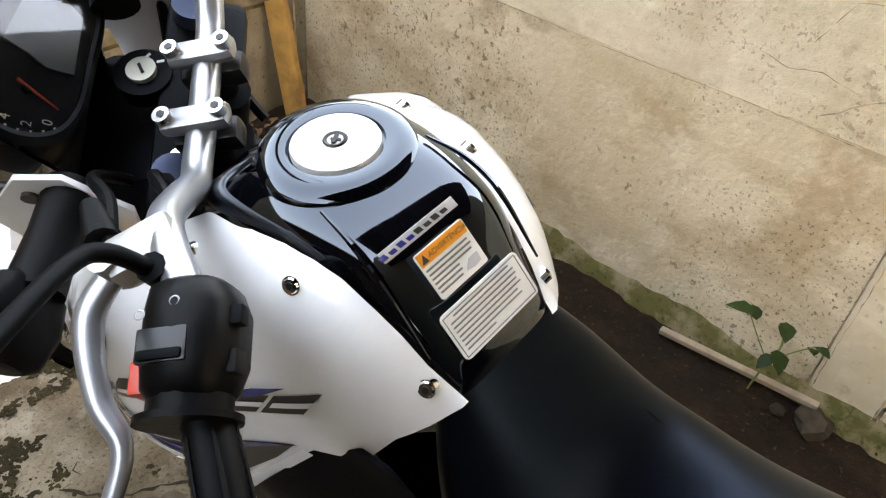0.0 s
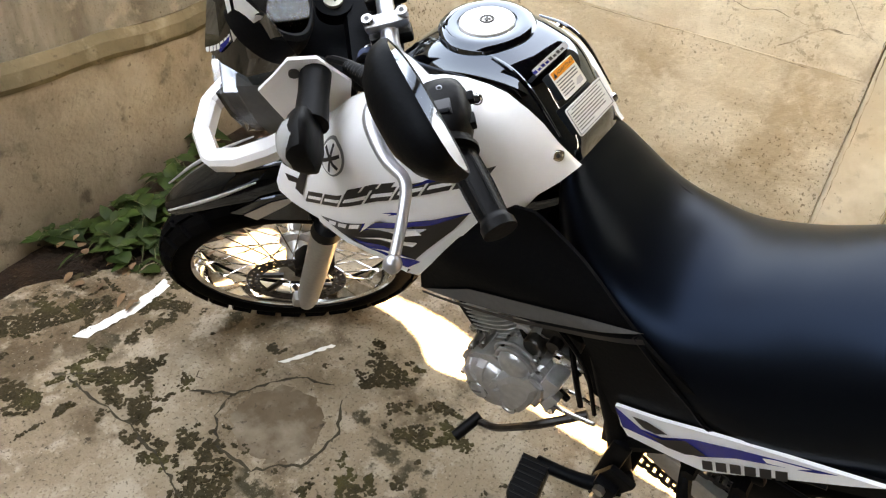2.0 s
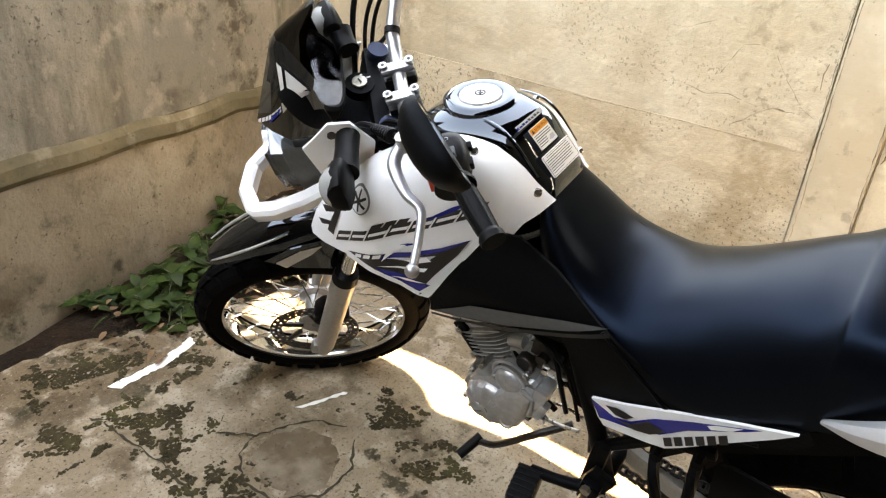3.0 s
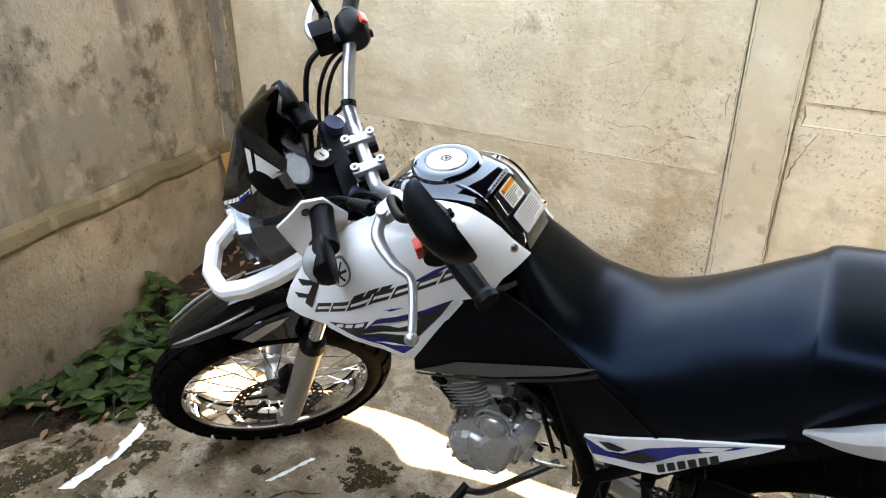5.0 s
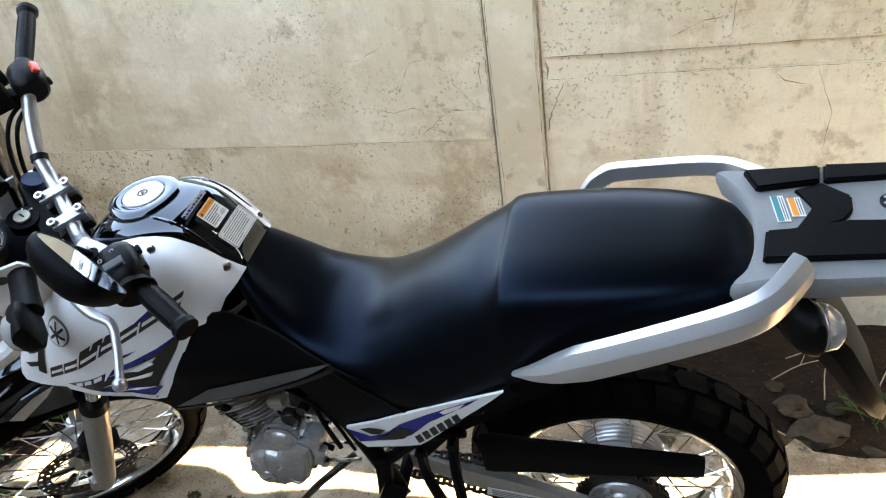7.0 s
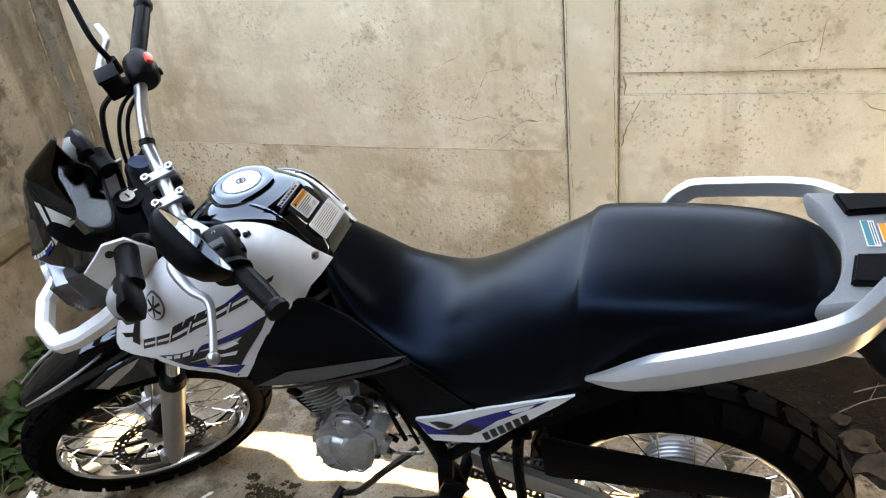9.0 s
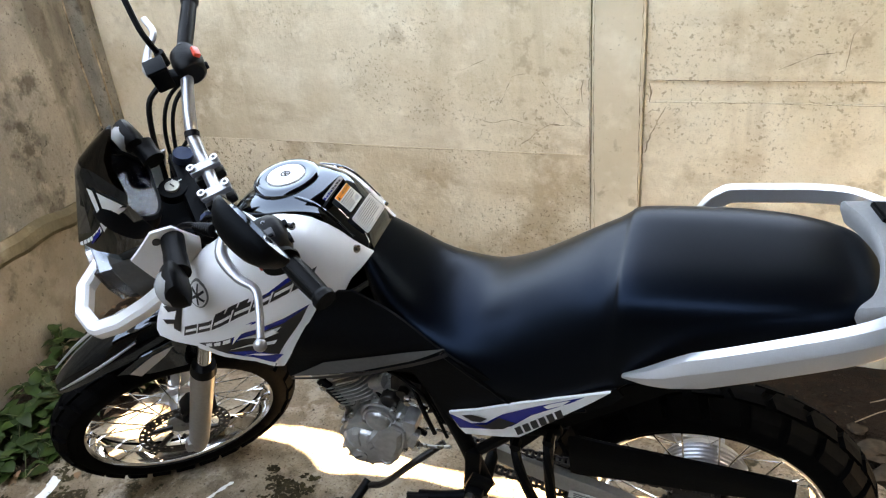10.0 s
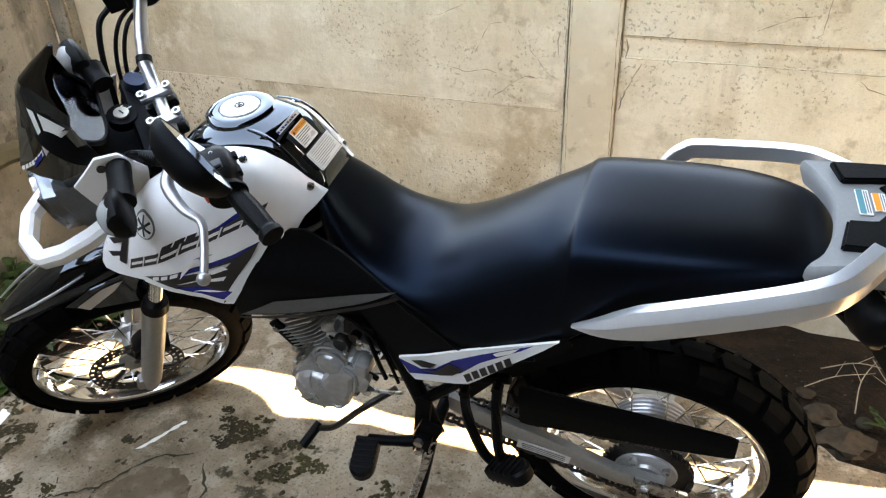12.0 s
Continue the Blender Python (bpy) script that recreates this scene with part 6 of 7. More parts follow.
def indicator(name, base, tip, m=None, stem=0.015, size=0.03, label="clear turn signal on a black rubber stalk"):
    base, tip = Vector(base), Vector(tip)
    d = (tip - base).normalized()
    bm = BM()
    tube(bm, [base, base.lerp(tip, 0.5), tip], [stem * 1.05, stem * 0.98, stem * 1.1], 16, 4)
    u = d.cross(Vector((1, 0, 0))).normalized()
    v = Vector((1, 0, 0))
    rows = []
    for s, r in ((0.0, 0.5), (0.12, 0.9), (0.5, 1.05), (0.9, 0.8), (1.0, 0.45)):
        c = tip + d * size * 2.0 * s - d * size * 0.3
        rows.append([c + v * size * 0.95 * r * math.cos(k * math.pi / 8) * (1 if math.cos(k * math.pi / 8) < 0 else 0.35) + u * size * 1.1 * r * math.sin(k * math.pi / 8) for k in range(16)])
    loft(bm, rows)
    st = part(name, bm, RUBBER, bike, label, m=m)
    return st, d, u, v, tip


def lens(parent, d, u, v, tip, size, m, sign):
    bm = BM()
    rows = []
    for s, r in ((0.0, 1.0), (0.45, 0.92), (0.8, 0.66), (1.0, 0.25)):
        rows.append([tip + d * (size * 0.7 + size * 0.95 * r * math.cos(k * math.pi / 8)) + u * size * 1.05 * r * math.sin(k * math.pi / 8) + v * sign * size * (0.30 + 0.85 * s) for k in range(16)])
    loft(bm, rows)
    part("lens", bm, LENS, parent, "clear lens", m=m)
    bm = BM()
    bmesh.ops.create_uvsphere(bm, u_segments=10, v_segments=8, radius=size * 0.4, matrix=Matrix.Translation(tip + d * size * 0.7 + v * sign * size * 0.45))
    part("bulb", bm, AMBER, parent, "orange bulb", m=m)
    bm = BM()
    rows = [[tip + d * (size * 0.7 + size * 0.93 * math.cos(k * math.pi / 8)) + u * size * 1.03 * math.sin(k * math.pi / 8) + v * sign * size * h for k in range(16)] for h in (0.22, 0.28)]
    loft(bm, rows)
    part("reflector", bm, SILVER, parent, m=m)


# -- tail rack and grab rails --
TZ = 1.030
RACK_Y = -0.006
bm = BM()
out = [(0.150, 0.121), (0.170, 0.121), (0.26, 0.120), (0.33, 0.118), (0.40, 0.105), (0.43, 0.08), (0.43, -0.08), (0.40, -0.105), (0.33, -0.112), (0.24, -0.118), (0.185, -0.117), (0.146, -0.122), (0.168, -0.092), (0.184, -0.038), (0.186, 0.03), (0.166, 0.090)]
out = [(p.x, p.y) for p in smoothed([(x, y, 0) for x, y in out], 3, True)]
loft(bm, [[Vector((0.29 + (x - 0.29) * k, y * k, TZ + h - 0.10 * max(0.0, 0.19 - x))) for x, y in out] for k, h in ((0.94, -0.034), (1.0, -0.014), (1.0, -0.003), (0.975, 0.002))])
rack = part("tail_rack", bm, mat("rack_grey", (0.23, 0.23, 0.235), 0.42, metal=0.1, var=0.06, scale=200), bike, "grey tail rack", angle=40)
rack.location = (0, RACK_Y, 0)
for pts, high in (([(0.184, 0.105), (0.197, 0.060), (0.279, 0.074), (0.285, 0.110)], 0.012), ([(0.290, 0.112), (0.284, 0.074), (0.350, 0.080), (0.415, 0.085), (0.405, 0.112)], 0.012), ([(0.197, -0.030), (0.186, -0.088), (0.330, -0.080), (0.425, -0.072), (0.425, -0.030), (0.342, -0.016), (0.298, -0.012), (0.225, -0.034)], 0.012), ([(0.243, 0.060), (0.281, 0.076), (0.313, 0.045), (0.308, 0.012), (0.293, -0.010), (0.225, -0.036), (0.265, 0.020)], 0.007)):
    bm = BM()
    loft(bm, [[Vector((x, y, TZ + h)) for x, y in pts] for h in (0.0, high)])
    bmesh.ops.bevel(bm, geom=bm.edges[:], offset=0.003, segments=2, affect="EDGES")
    part("pad", bm, SATIN, rack, "black rubber pad", angle=30)
for u0, c0, yo, fs in ((0.213, TEAL, 0.021, 1.0), (0.233, ORANGE, 0.024, 0.72)):
    bm = BM()
    block(bm, (u0 + 0.009, yo, TZ + 0.0038), (0.0165, 0.056 * fs, 0.0012), (0, 0, 3))
    lab = part("sticker", bm, PAPER, rack, smooth=False)
    bm = BM()
    block(bm, (u0 + 0.0055, yo, TZ + 0.0048), (0.0075, 0.053 * fs, 0.0008), (0, 0, 3))
    part("print_block", bm, c0, lab, smooth=False)
    for k in range(2):
        bm = BM()
        block(bm, (u0 + 0.0115 + 0.003 * k, yo, TZ + 0.0048), (0.0012, 0.048 * fs, 0.0008), (0, 0, 3))
        part("print_bar", bm, PRINT, lab, smooth=False)
bm = BM()
lathe(bm, [(0.0, 0.006), (0.017, 0.006), (0.017, 0.003), (0.0, 0.003)], (0.36, 0.03, TZ), "z", 28, closed=False)
badge = part("emblem_disc", bm, INK, rack)
for k in range(3):
    bm = BM()
    block(bm, (0.36, 0.03, TZ + 0.0066), (0.028, 0.0025, 0.001), (0, 0, 60 * k + 20))
    part("emblem_bar", bm, LGREY, badge, smooth=False)
RAILS = {-1: ((-0.142, -0.150, 0.868), (-0.10, -0.166, 0.893), (-0.05, -0.178, 0.925), (0.0, -0.184, 0.952), (0.06, -0.186, 0.981), (0.13, -0.182, 1.010), (0.172, -0.172, 1.026), (0.198, -0.152, 1.035), (0.228, -0.114, 1.045)),
         1: ((-0.085, 0.168, 0.898), (-0.06, 0.172, 0.938), (-0.04, 0.175, 0.965), (-0.018, 0.178, 0.984), (0.0, 0.18, 0.991), (0.06, 0.18, 0.995), (0.12, 0.178, 0.999), (0.165, 0.168, 1.003), (0.190, 0.148, 1.008), (0.215, 0.112, 1.018))}
for sd in (-1, 1):
    bm = BM()
    line = smoothed(RAILS[sd], 4)
    rows = []
    for i, p in enumerate(line):
        k = i / (len(line) - 1)
        high = (0.0235 if sd < 0 else 0.0155) * min(1, 0.10 + 3.2 * k) * (1 - 0.12 * k)
        wide = 0.014 * min(1, 0.25 + 4.0 * k)
        d = (line[min(i + 1, len(line) - 1)] - line[max(i - 1, 0)]).normalized()
        u = Vector((0, 0, 1)).cross(d).normalized() * -sd
        v = d.cross(u).normalized()
        if v.z < 0:
            v = -v
        # flat outer face, broad bevel on top
        rows.append([p + u * wide * a + v * high * b for a, b in ((-0.9, -1.0), (-1.0, -0.85), (-1.0, 0.30), (-0.9, 0.42), (-0.2, 0.98), (0.0, 1.0), (0.9, 1.0), (1.0, 0.9), (1.0, -0.85), (0.9, -1.0))])
    loft(bm, rows)
    rail = part("grab_rail", bm, SILVER, bike, "silver painted grab rail with a bevelled top", angle=24)
    for x, y, z in ((-0.02, 0.172, 0.918), (0.165, 0.155, 0.985)) if sd < 0 else ():
        bm = BM()
        rod(bm, (x, sd * y, z + 0.03), (x, sd * y, z - 0.012), 0.008, n=10)
        part("hook", bm, FORKM if sd < 0 else SATIN, rail)
for sd in (-1, 1):
    st, d, u, v, tip = indicator("turn_signal", (0.235, sd * 0.045, 0.935), (0.245, sd * 0.085, 0.935), None, 0.022, 0.034)
    lens(st, d, u, v, tip, 0.034, None, 1)

# -- fork, handlebar and everything that steers --
LEG = lambda s: Vector((-1.335, 0, 0.30)) + STEER_AXIS * s
for sd in (-1, 1):
    off = Vector((0, sd * 0.092, 0))
    bm = BM()
    tube(bm, [LEG(-0.035) + off, LEG(0.0) + off, LEG(0.1) + off, LEG(0.33) + off, LEG(0.345) + off], [0.020, 0.026, 0.027, 0.029, 0.028], 20, 1)
    block(bm, LEG(-0.005) + off + Vector((-0.012, 0, 0)), (0.05, 0.03, 0.05), (0, 26, 0), 0.012)
    leg = part("fork_leg", bm, FORKM, bike, "silver-grey lower fork leg", m=STEER_W)
    bm = BM()
    rod(bm, LEG(0.34) + off, LEG(0.368) + off, 0.031, 0.028, 20)
    part("dust_seal", bm, RUBBER, leg, m=STEER_W)
    bm = BM()
    rod(bm, LEG(0.33) + off, LEG(0.86) + off, 0.0175, n=20)
    part("fork_tube", bm, CHROME, leg, "chromed fork tube", m=STEER_W)
bm = BM()
for s, h in ((0.60, 0.035), (0.835, 0.028)):
    block(bm, LEG(s) + Vector((0.015, 0, 0)), (0.075, 0.235, h), (0, 26, 0), 0.012)
rod(bm, LEG(0.58) + Vector((0.04, 0, 0)), LEG(0.85) + Vector((0.04, 0, 0)), 0.022, n=16)
part("triple_clamp", bm, SATIN, bike, "black fork yoke", m=STEER)
for sd in (-1, 1):
    bm = BM()
    rod(bm, LEG(0.845) + Vector((0, sd * 0.092, 0)), LEG(0.872) + Vector((0, sd * 0.092, 0)), 0.019, n=20)
    part("fork_cap", bm, mat("blue_grey_cap", (0.05, 0.07, 0.12), 0.35, metal=0.6), bike, m=STEER)
bm = BM()
rod(bm, (-1.0, 0.020, 1.066), (-0.995, 0.020, 1.084), 0.026, n=24)
ign = part("ignition_barrel", bm, SATIN, bike, m=STEER)
bm = BM()
rod(bm, (-0.995, 0.020, 1.084), (-0.994, 0.020, 1.089), 0.0135, n=24)
part("key_face", bm, mat("key_alloy", (0.5, 0.48, 0.40), 0.4, metal=0.6), ign, "steel key slot face", m=STEER)
bm = BM()
block(bm, (-0.9935, 0.020, 1.0895), (0.003, 0.012, 0.0012), (0, 0, 25))
part("key_slot", bm, INK, ign, m=STEER, smooth=False)
for k in range(4):
    bm = BM()
    block(bm, (-0.995 + 0.021 * math.cos(0.6 + k * 0.8), 0.021 * math.sin(0.6 + k * 0.8) + 0.016, 1.0848), (0.007, 0.0025, 0.0008), (0, 0, 40 * k))
    part("print_bar", bm, PAPER, ign, m=STEER, smooth=False)

BARL = [(-0.834, -0.414, 1.177), (-0.856, -0.328, 1.182), (-0.873, -0.255, 1.185), (-0.890, -0.215, 1.183), (-0.903, -0.186, 1.170), (-0.911, -0.155, 1.142), (-0.917, -0.126, 1.113), (-0.922, -0.098, 1.103), (-0.922, -0.064, 1.101), (-0.922, 0.004, 1.101), (-0.921, 0.036, 1.103), (-0.920, 0.060, 1.110), (-0.918, 0.085, 1.120), (-0.902, 0.125, 1.143), (-0.875, 0.195, 1.166), (-0.848, 0.285, 1.172), (-0.806, 0.385, 1.178)]
bm = BM()
tube(bm, BARL, 0.0122, 16, 5)
bar = part("handlebar", bm, BARM, bike, "silver painted handlebar", m=STEER)
for sd in (-1, 1):
    y = -0.030 + sd * 0.034
    bm = BM()
    block(bm, (-0.922, y, 1.086), (0.058, 0.024, 0.022), bevel=0.006)
    riser = part("bar_riser", bm, DSTEEL, bike, "cast bar clamp", m=STEER)
    bm = BM()
    block(bm, (-0.922, y, 1.112), (0.060, 0.022, 0.016), bevel=0.0075)
    part("clamp_cap", bm, BARM, riser, m=STEER)
    bm = BM()
    rod(bm, (-0.935, y, 1.045), (-0.925, y, 1.075), 0.017, n=14)
    part("riser_post", bm, SATIN, riser, m=STEER)
    for dx in (-0.023, 0.023):
        bm = BM()
        rod(bm, (-0.922 + dx, y, 1.117), (-0.922 + dx, y, 1.126), 0.0075, n=14)
        bolt = part("bolt", bm, STEEL, riser, m=STEER)
        bm = BM()
        rod(bm, (-0.922 + dx, y, 1.1262), (-0.922 + dx, y, 1.1267), 0.0036, n=6)
        part("socket", bm, INK, bolt, m=STEER)
bm = BM()
tube(bm, [(-0.9165, 0.090, 1.1225), (-0.9195, 0.080, 1.1185)], 0.0145, 14, 1)
part("cable_tie", bm, RUBBER, bike, m=STEER)
# grips
for sd, (a, b) in ((-1, (BARL[0], BARL[1])), (1, (BARL[-1], BARL[-2]))):
    a, b = Vector(a), Vector(b)
    d = (b - a).normalized()
    bm = BM()
    pts, rads = [], []
    for k in range(40):
        s = k / 39
        pts.append(a.lerp(b, s * 1.28))
        rads.append(0.0142 + (0.0009 if k % 2 else 0.0) + 0.0010 * math.sin(s * 3.1) + (0.0025 if s < 0.06 or s > 0.95 else 0))
    tube(bm, pts, rads, 20, 1)
    grip = part("grip", bm, RUBBER, bike, "black rubber handlebar grip", m=STEER, angle=60)
    bm = BM()
    rod(bm, a - d * 0.006, a + d * 0.003, 0.0185, 0.0185, 20)
    part("grip_flange", bm, RUBBER, grip, m=STEER)
    for k in range(6):
        bm = BM()
        ang = k * math.pi / 3
        u = d.cross(Vector((0, 0, 1))).normalized()
        v = u.cross(d)
        w = u * math.cos(ang) + v * math.sin(ang)
        tube(bm, [a + d * 0.012 + w * 0.0150, a + d * 0.05 + w * 0.0160, a + d * 0.085 + w * 0.0150], [0.001, 0.0016, 0.001], 5, 3)
        part("grip_rib", bm, RUBBER, grip, m=STEER)
# left switch gear
SW = Vector((-0.866, -0.276, 1.186))
bm = BM()
rows = []
for y, r, dx in ((-0.038, 0.023, 0), (-0.033, 0.027, 0), (-0.018, 0.030, 0.002), (0.012, 0.0305, 0.002), (0.026, 0.027, 0.0), (0.03, 0.022, 0)):
    rows.append([SW + Vector((dx + r * math.copysign(abs(math.cos(k * math.pi / 10)) ** 0.75, math.cos(k * math.pi / 10)) * 0.92, y, r * math.copysign(abs(math.sin(k * math.pi / 10)) ** 0.75, math.sin(k * math.pi / 10)) * 1.0)) for k in range(20)])
loft(bm, rows)
tube(bm, [SW + Vector((0, -0.036, 0)), SW + Vector((0, -0.046, 0))], 0.024, 20, 1)
tube(bm, [SW + Vector((0, -0.047, 0)), SW + Vector((0, -0.051, 0))], 0.030, 24, 1)
sw = part("switch_housing", bm, DARK, bike, "black handlebar switch housing", m=STEER)
for nm, c, s, mt in (("rocker", (-0.004, -0.012, 0.0275), (0.030, 0.020, 0.006), INK), ("rocker_bar", (-0.004, -0.018, 0.031), (0.026, 0.006, 0.003), SATIN), ("horn_button", (0.028, -0.02, 0.006), (0.008, 0.014, 0.014), RUBBER), ("signal_switch", (0.029, 0.006, 0.010), (0.012, 0.012, 0.010), SATIN), ("pass_trigger", (-0.03, -0.022, -0.008), (0.012, 0.02, 0.03), RED)):
    bm = BM()
    block(bm, SW + Vector(c), s, bevel=0.002)
    part(nm, bm, mt, sw, "red trigger" if mt is RED else "", m=STEER)
for k, (dx, dy) in enumerate(((-0.018, 0.006), (0.002, 0.012))):
    bm = BM()
    lathe(bm, [(0.0025, 0.0002), (0.0034, 0.0006), (0.0025, 0.001)], SW + Vector((dx, dy, 0.0294)), "z", 14)
    part("print_mark", bm, LGREY, sw, m=STEER)
# clutch perch, lever
bm = BM()
block(bm, (-0.908, -0.212, 1.180), (0.05, 0.03, 0.026), (0, 0, 25), 0.008)
rod(bm, (-0.928, -0.222, 1.166), (-0.928, -0.222, 1.196), 0.009, n=10)
part("clutch_perch", bm, FORKM, bike, "silver clutch lever bracket", m=STEER)
bm = BM()
tube(bm, [(-0.928, -0.215, 1.175), (-0.947, -0.25, 1.172), (-0.938, -0.30, 1.166), (-0.922, -0.33, 1.160), (-0.93, -0.365, 1.154), (-0.946, -0.408, 1.148)], [0.010, 0.0105, 0.0085, 0.007, 0.0065, 0.0065], 12, 6, flat=0.75)
clutch = part("clutch_lever", bm, BARM, bike, "silver ball-ended clutch lever", m=STEER)
bm = BM()
bmesh.ops.create_uvsphere(bm, u_segments=16, v_segments=12, radius=0.0105, matrix=Matrix.Translation((-0.95, -0.416, 1.146)))
part("lever_ball", bm, BARM, clutch, m=STEER)
# right controls
SR = Vector((-0.864, 0.214, 1.170))
bm = BM()
rows = []
for y, r in ((-0.034, 0.022), (-0.028, 0.028), (0.0, 0.031), (0.026, 0.029), (0.032, 0.023)):
    rows.append([SR + Vector((r * math.cos(k * math.pi / 10), y, r * math.sin(k * math.pi / 10))) for k in range(20)])
loft(bm, rows)
swr = part("switch_housing", bm, DARK, bike, "black throttle and switch housing", m=STEER)
bm = BM()
block(bm, SR + Vector((0.022, -0.004, 0.02)), (0.014, 0.026, 0.014), (0, 45, 0), 0.003)
part("stop_switch", bm, RED, swr, "red stop switch", m=STEER)
bm = BM()
block(bm, SR + Vector((0.03, -0.02, -0.004)), (0.008, 0.012, 0.012), bevel=0.003)
part("start_button", bm, SATIN, swr, m=STEER)
bm = BM()
block(bm, (-0.920, 0.204, 1.180), (0.036, 0.038, 0.050), bevel=0.005)
block(bm, (-0.920, 0.204, 1.204), (0.040, 0.042, 0.008), bevel=0.003)
block(bm, (-0.90, 0.20, 1.165), (0.06, 0.025, 0.028), (0, 0, -20), 0.006)
part("brake_reservoir", bm, SATIN, bike, "black brake fluid reservoir", m=STEER)
bm = BM()
tube(bm, [(-0.925, 0.21, 1.165), (-0.94, 0.25, 1.168), (-0.925, 0.30, 1.17), (-0.90, 0.34, 1.175), (-0.905, 0.39, 1.18)], [0.010, 0.010, 0.008, 0.007, 0.007], 12, 6, flat=0.75)
part("brake_lever", bm, BARM, bike, "silver front brake lever", m=STEER)


# mirrors
def mirror(c, nrm, longdir, a, b, stem_pts, deep=0.032):
    c, nrm = Vector(c), Vector(nrm).normalized()
    ld = Vector(longdir)
    ld = (ld - nrm * ld.dot(nrm)).normalized()
    sh = nrm.cross(ld)
    shape = lambda k, s: ld * a * s * math.copysign(abs(math.cos(k)) ** 0.62, math.cos(k)) + sh * b * s * math.copysign(abs(math.sin(k)) ** 0.62, math.sin(k))
    ks = [2 * math.pi * i / 48 for i in range(48)]
    bm = BM()
    loft(bm, [[c + nrm * h + shape(k, s) for k in ks] for h, s in ((-0.004, 0.9), (0.004, 0.93), (0.005, 0.97), (0.001, 1.0), (-0.008, 0.985), (-deep * 0.45, 0.90), (-deep * 0.75, 0.70), (-deep * 0.93, 0.42), (-deep, 0.12))])
    body = part("mirror", bm, SATIN, bike, "black oval rear-view mirror", m=STEER)
    bm = BM()
    loft(bm, [[c + nrm * h + shape(k, s) for k in ks] for h, s in ((0.0, 0.92), (0.0042, 0.92))])
    part("mirror_glass", bm, MIRROR, body, "clear mirror glass", m=STEER, angle=20)
    bm = BM()
    tube(bm, stem_pts, 0.006, 10, 6)
    rod(bm, Vector(stem_pts[0]) - Vector((0, 0, 0.02)), Vector(stem_pts[0]) + Vector((0, 0, 0.012)), 0.010, n=10)
    part("mirror_stem", bm, SATIN, body, m=STEER)
    return body


mirror((-0.867, -0.402, 1.376), (0.954, 0.237, 0.223), (0.287, -0.925, -0.249), 0.0575, 0.0430, [(-0.893, -0.232, 1.185), (-0.905, -0.232, 1.222), (-0.912, -0.25, 1.245), (-0.910, -0.323, 1.30), (-0.894, -0.364, 1.345)], 0.036)
mirror((-0.90, 0.46, 1.36), (1.0, -0.15, -0.05), (0.0, -0.35, -1.0), 0.082, 0.052, [(-0.905, 0.262, 1.175), (-0.912, 0.275, 1.21), (-0.915, 0.30, 1.235), (-0.912, 0.37, 1.285), (-0.91, 0.43, 1.32)])

# cables
for nm, pts, r in (("brake_hose", [(-0.935, 0.195, 1.165), (-0.965, 0.18, 1.15), (-0.99, 0.15, 1.10), (-1.01, 0.11, 1.03), (-1.04, 0.06, 0.95)], 0.0055), ("throttle_cable", [(-0.885, 0.205, 1.15), (-0.93, 0.175, 1.145), (-0.965, 0.15, 1.10), (-0.985, 0.12, 1.03), (-0.98, 0.08, 0.95)], 0.004),
                   ("throttle_cable", [(-0.875, 0.20, 1.145), (-0.92, 0.165, 1.14), (-0.955, 0.14, 1.09), (-0.975, 0.11, 1.02), (-0.97, 0.07, 0.94)], 0.004), ("wiring", [(-0.92, 0.112, 1.103), (-0.945, 0.125, 1.07), (-0.985, 0.12, 1.045), (-1.0, 0.09, 1.03)], 0.004),
                   ("clutch_cable", [(-0.935, -0.205, 1.178), (-0.965, -0.15, 1.145), (-1.0, -0.11, 1.12), (-1.02, -0.07, 1.05), (-1.0, -0.04, 0.95)], 0.0055), ("wiring", [(-0.885, -0.24, 1.17), (-0.925, -0.15, 1.135), (-0.955, -0.11, 1.11), (-0.98, -0.08, 1.06)], 0.005),
                   ("wiring", [(-0.95, -0.11, 1.10), (-0.97, -0.09, 1.03), (-0.95, -0.06, 0.96)], 0.007), ("wiring", [(-1.0, 0.05, 1.05), (-0.96, 0.07, 1.0), (-0.93, 0.04, 0.96)], 0.006)):
    bm = BM()
    tube(bm, pts, r, 8, 6)
    part(nm, bm, RUBBER, bike, m=STEER)
bm = BM()
a, b = Vector((-0.942, -0.20, 1.176)), Vector((-0.971, -0.157, 1.156))
tube(bm, [a.lerp(b, k / 14) for k in range(15)], [0.0115 - 0.0004 * k + (0.0018 if k % 2 else 0) for k in range(15)], 12, 1)
part("rubber_boot", bm, RUBBER, bike, m=STEER)

# instrument cluster: faces the rider, tilted back
DASH = Matrix.Translation((-1.056, -0.012, 1.160)) @ Matrix.Rotation(radians(46), 4, "Y") @ Matrix.Rotation(radians(90), 4, "Z") @ Matrix.Diagonal((0.84, 0.80, 0.9, 1))
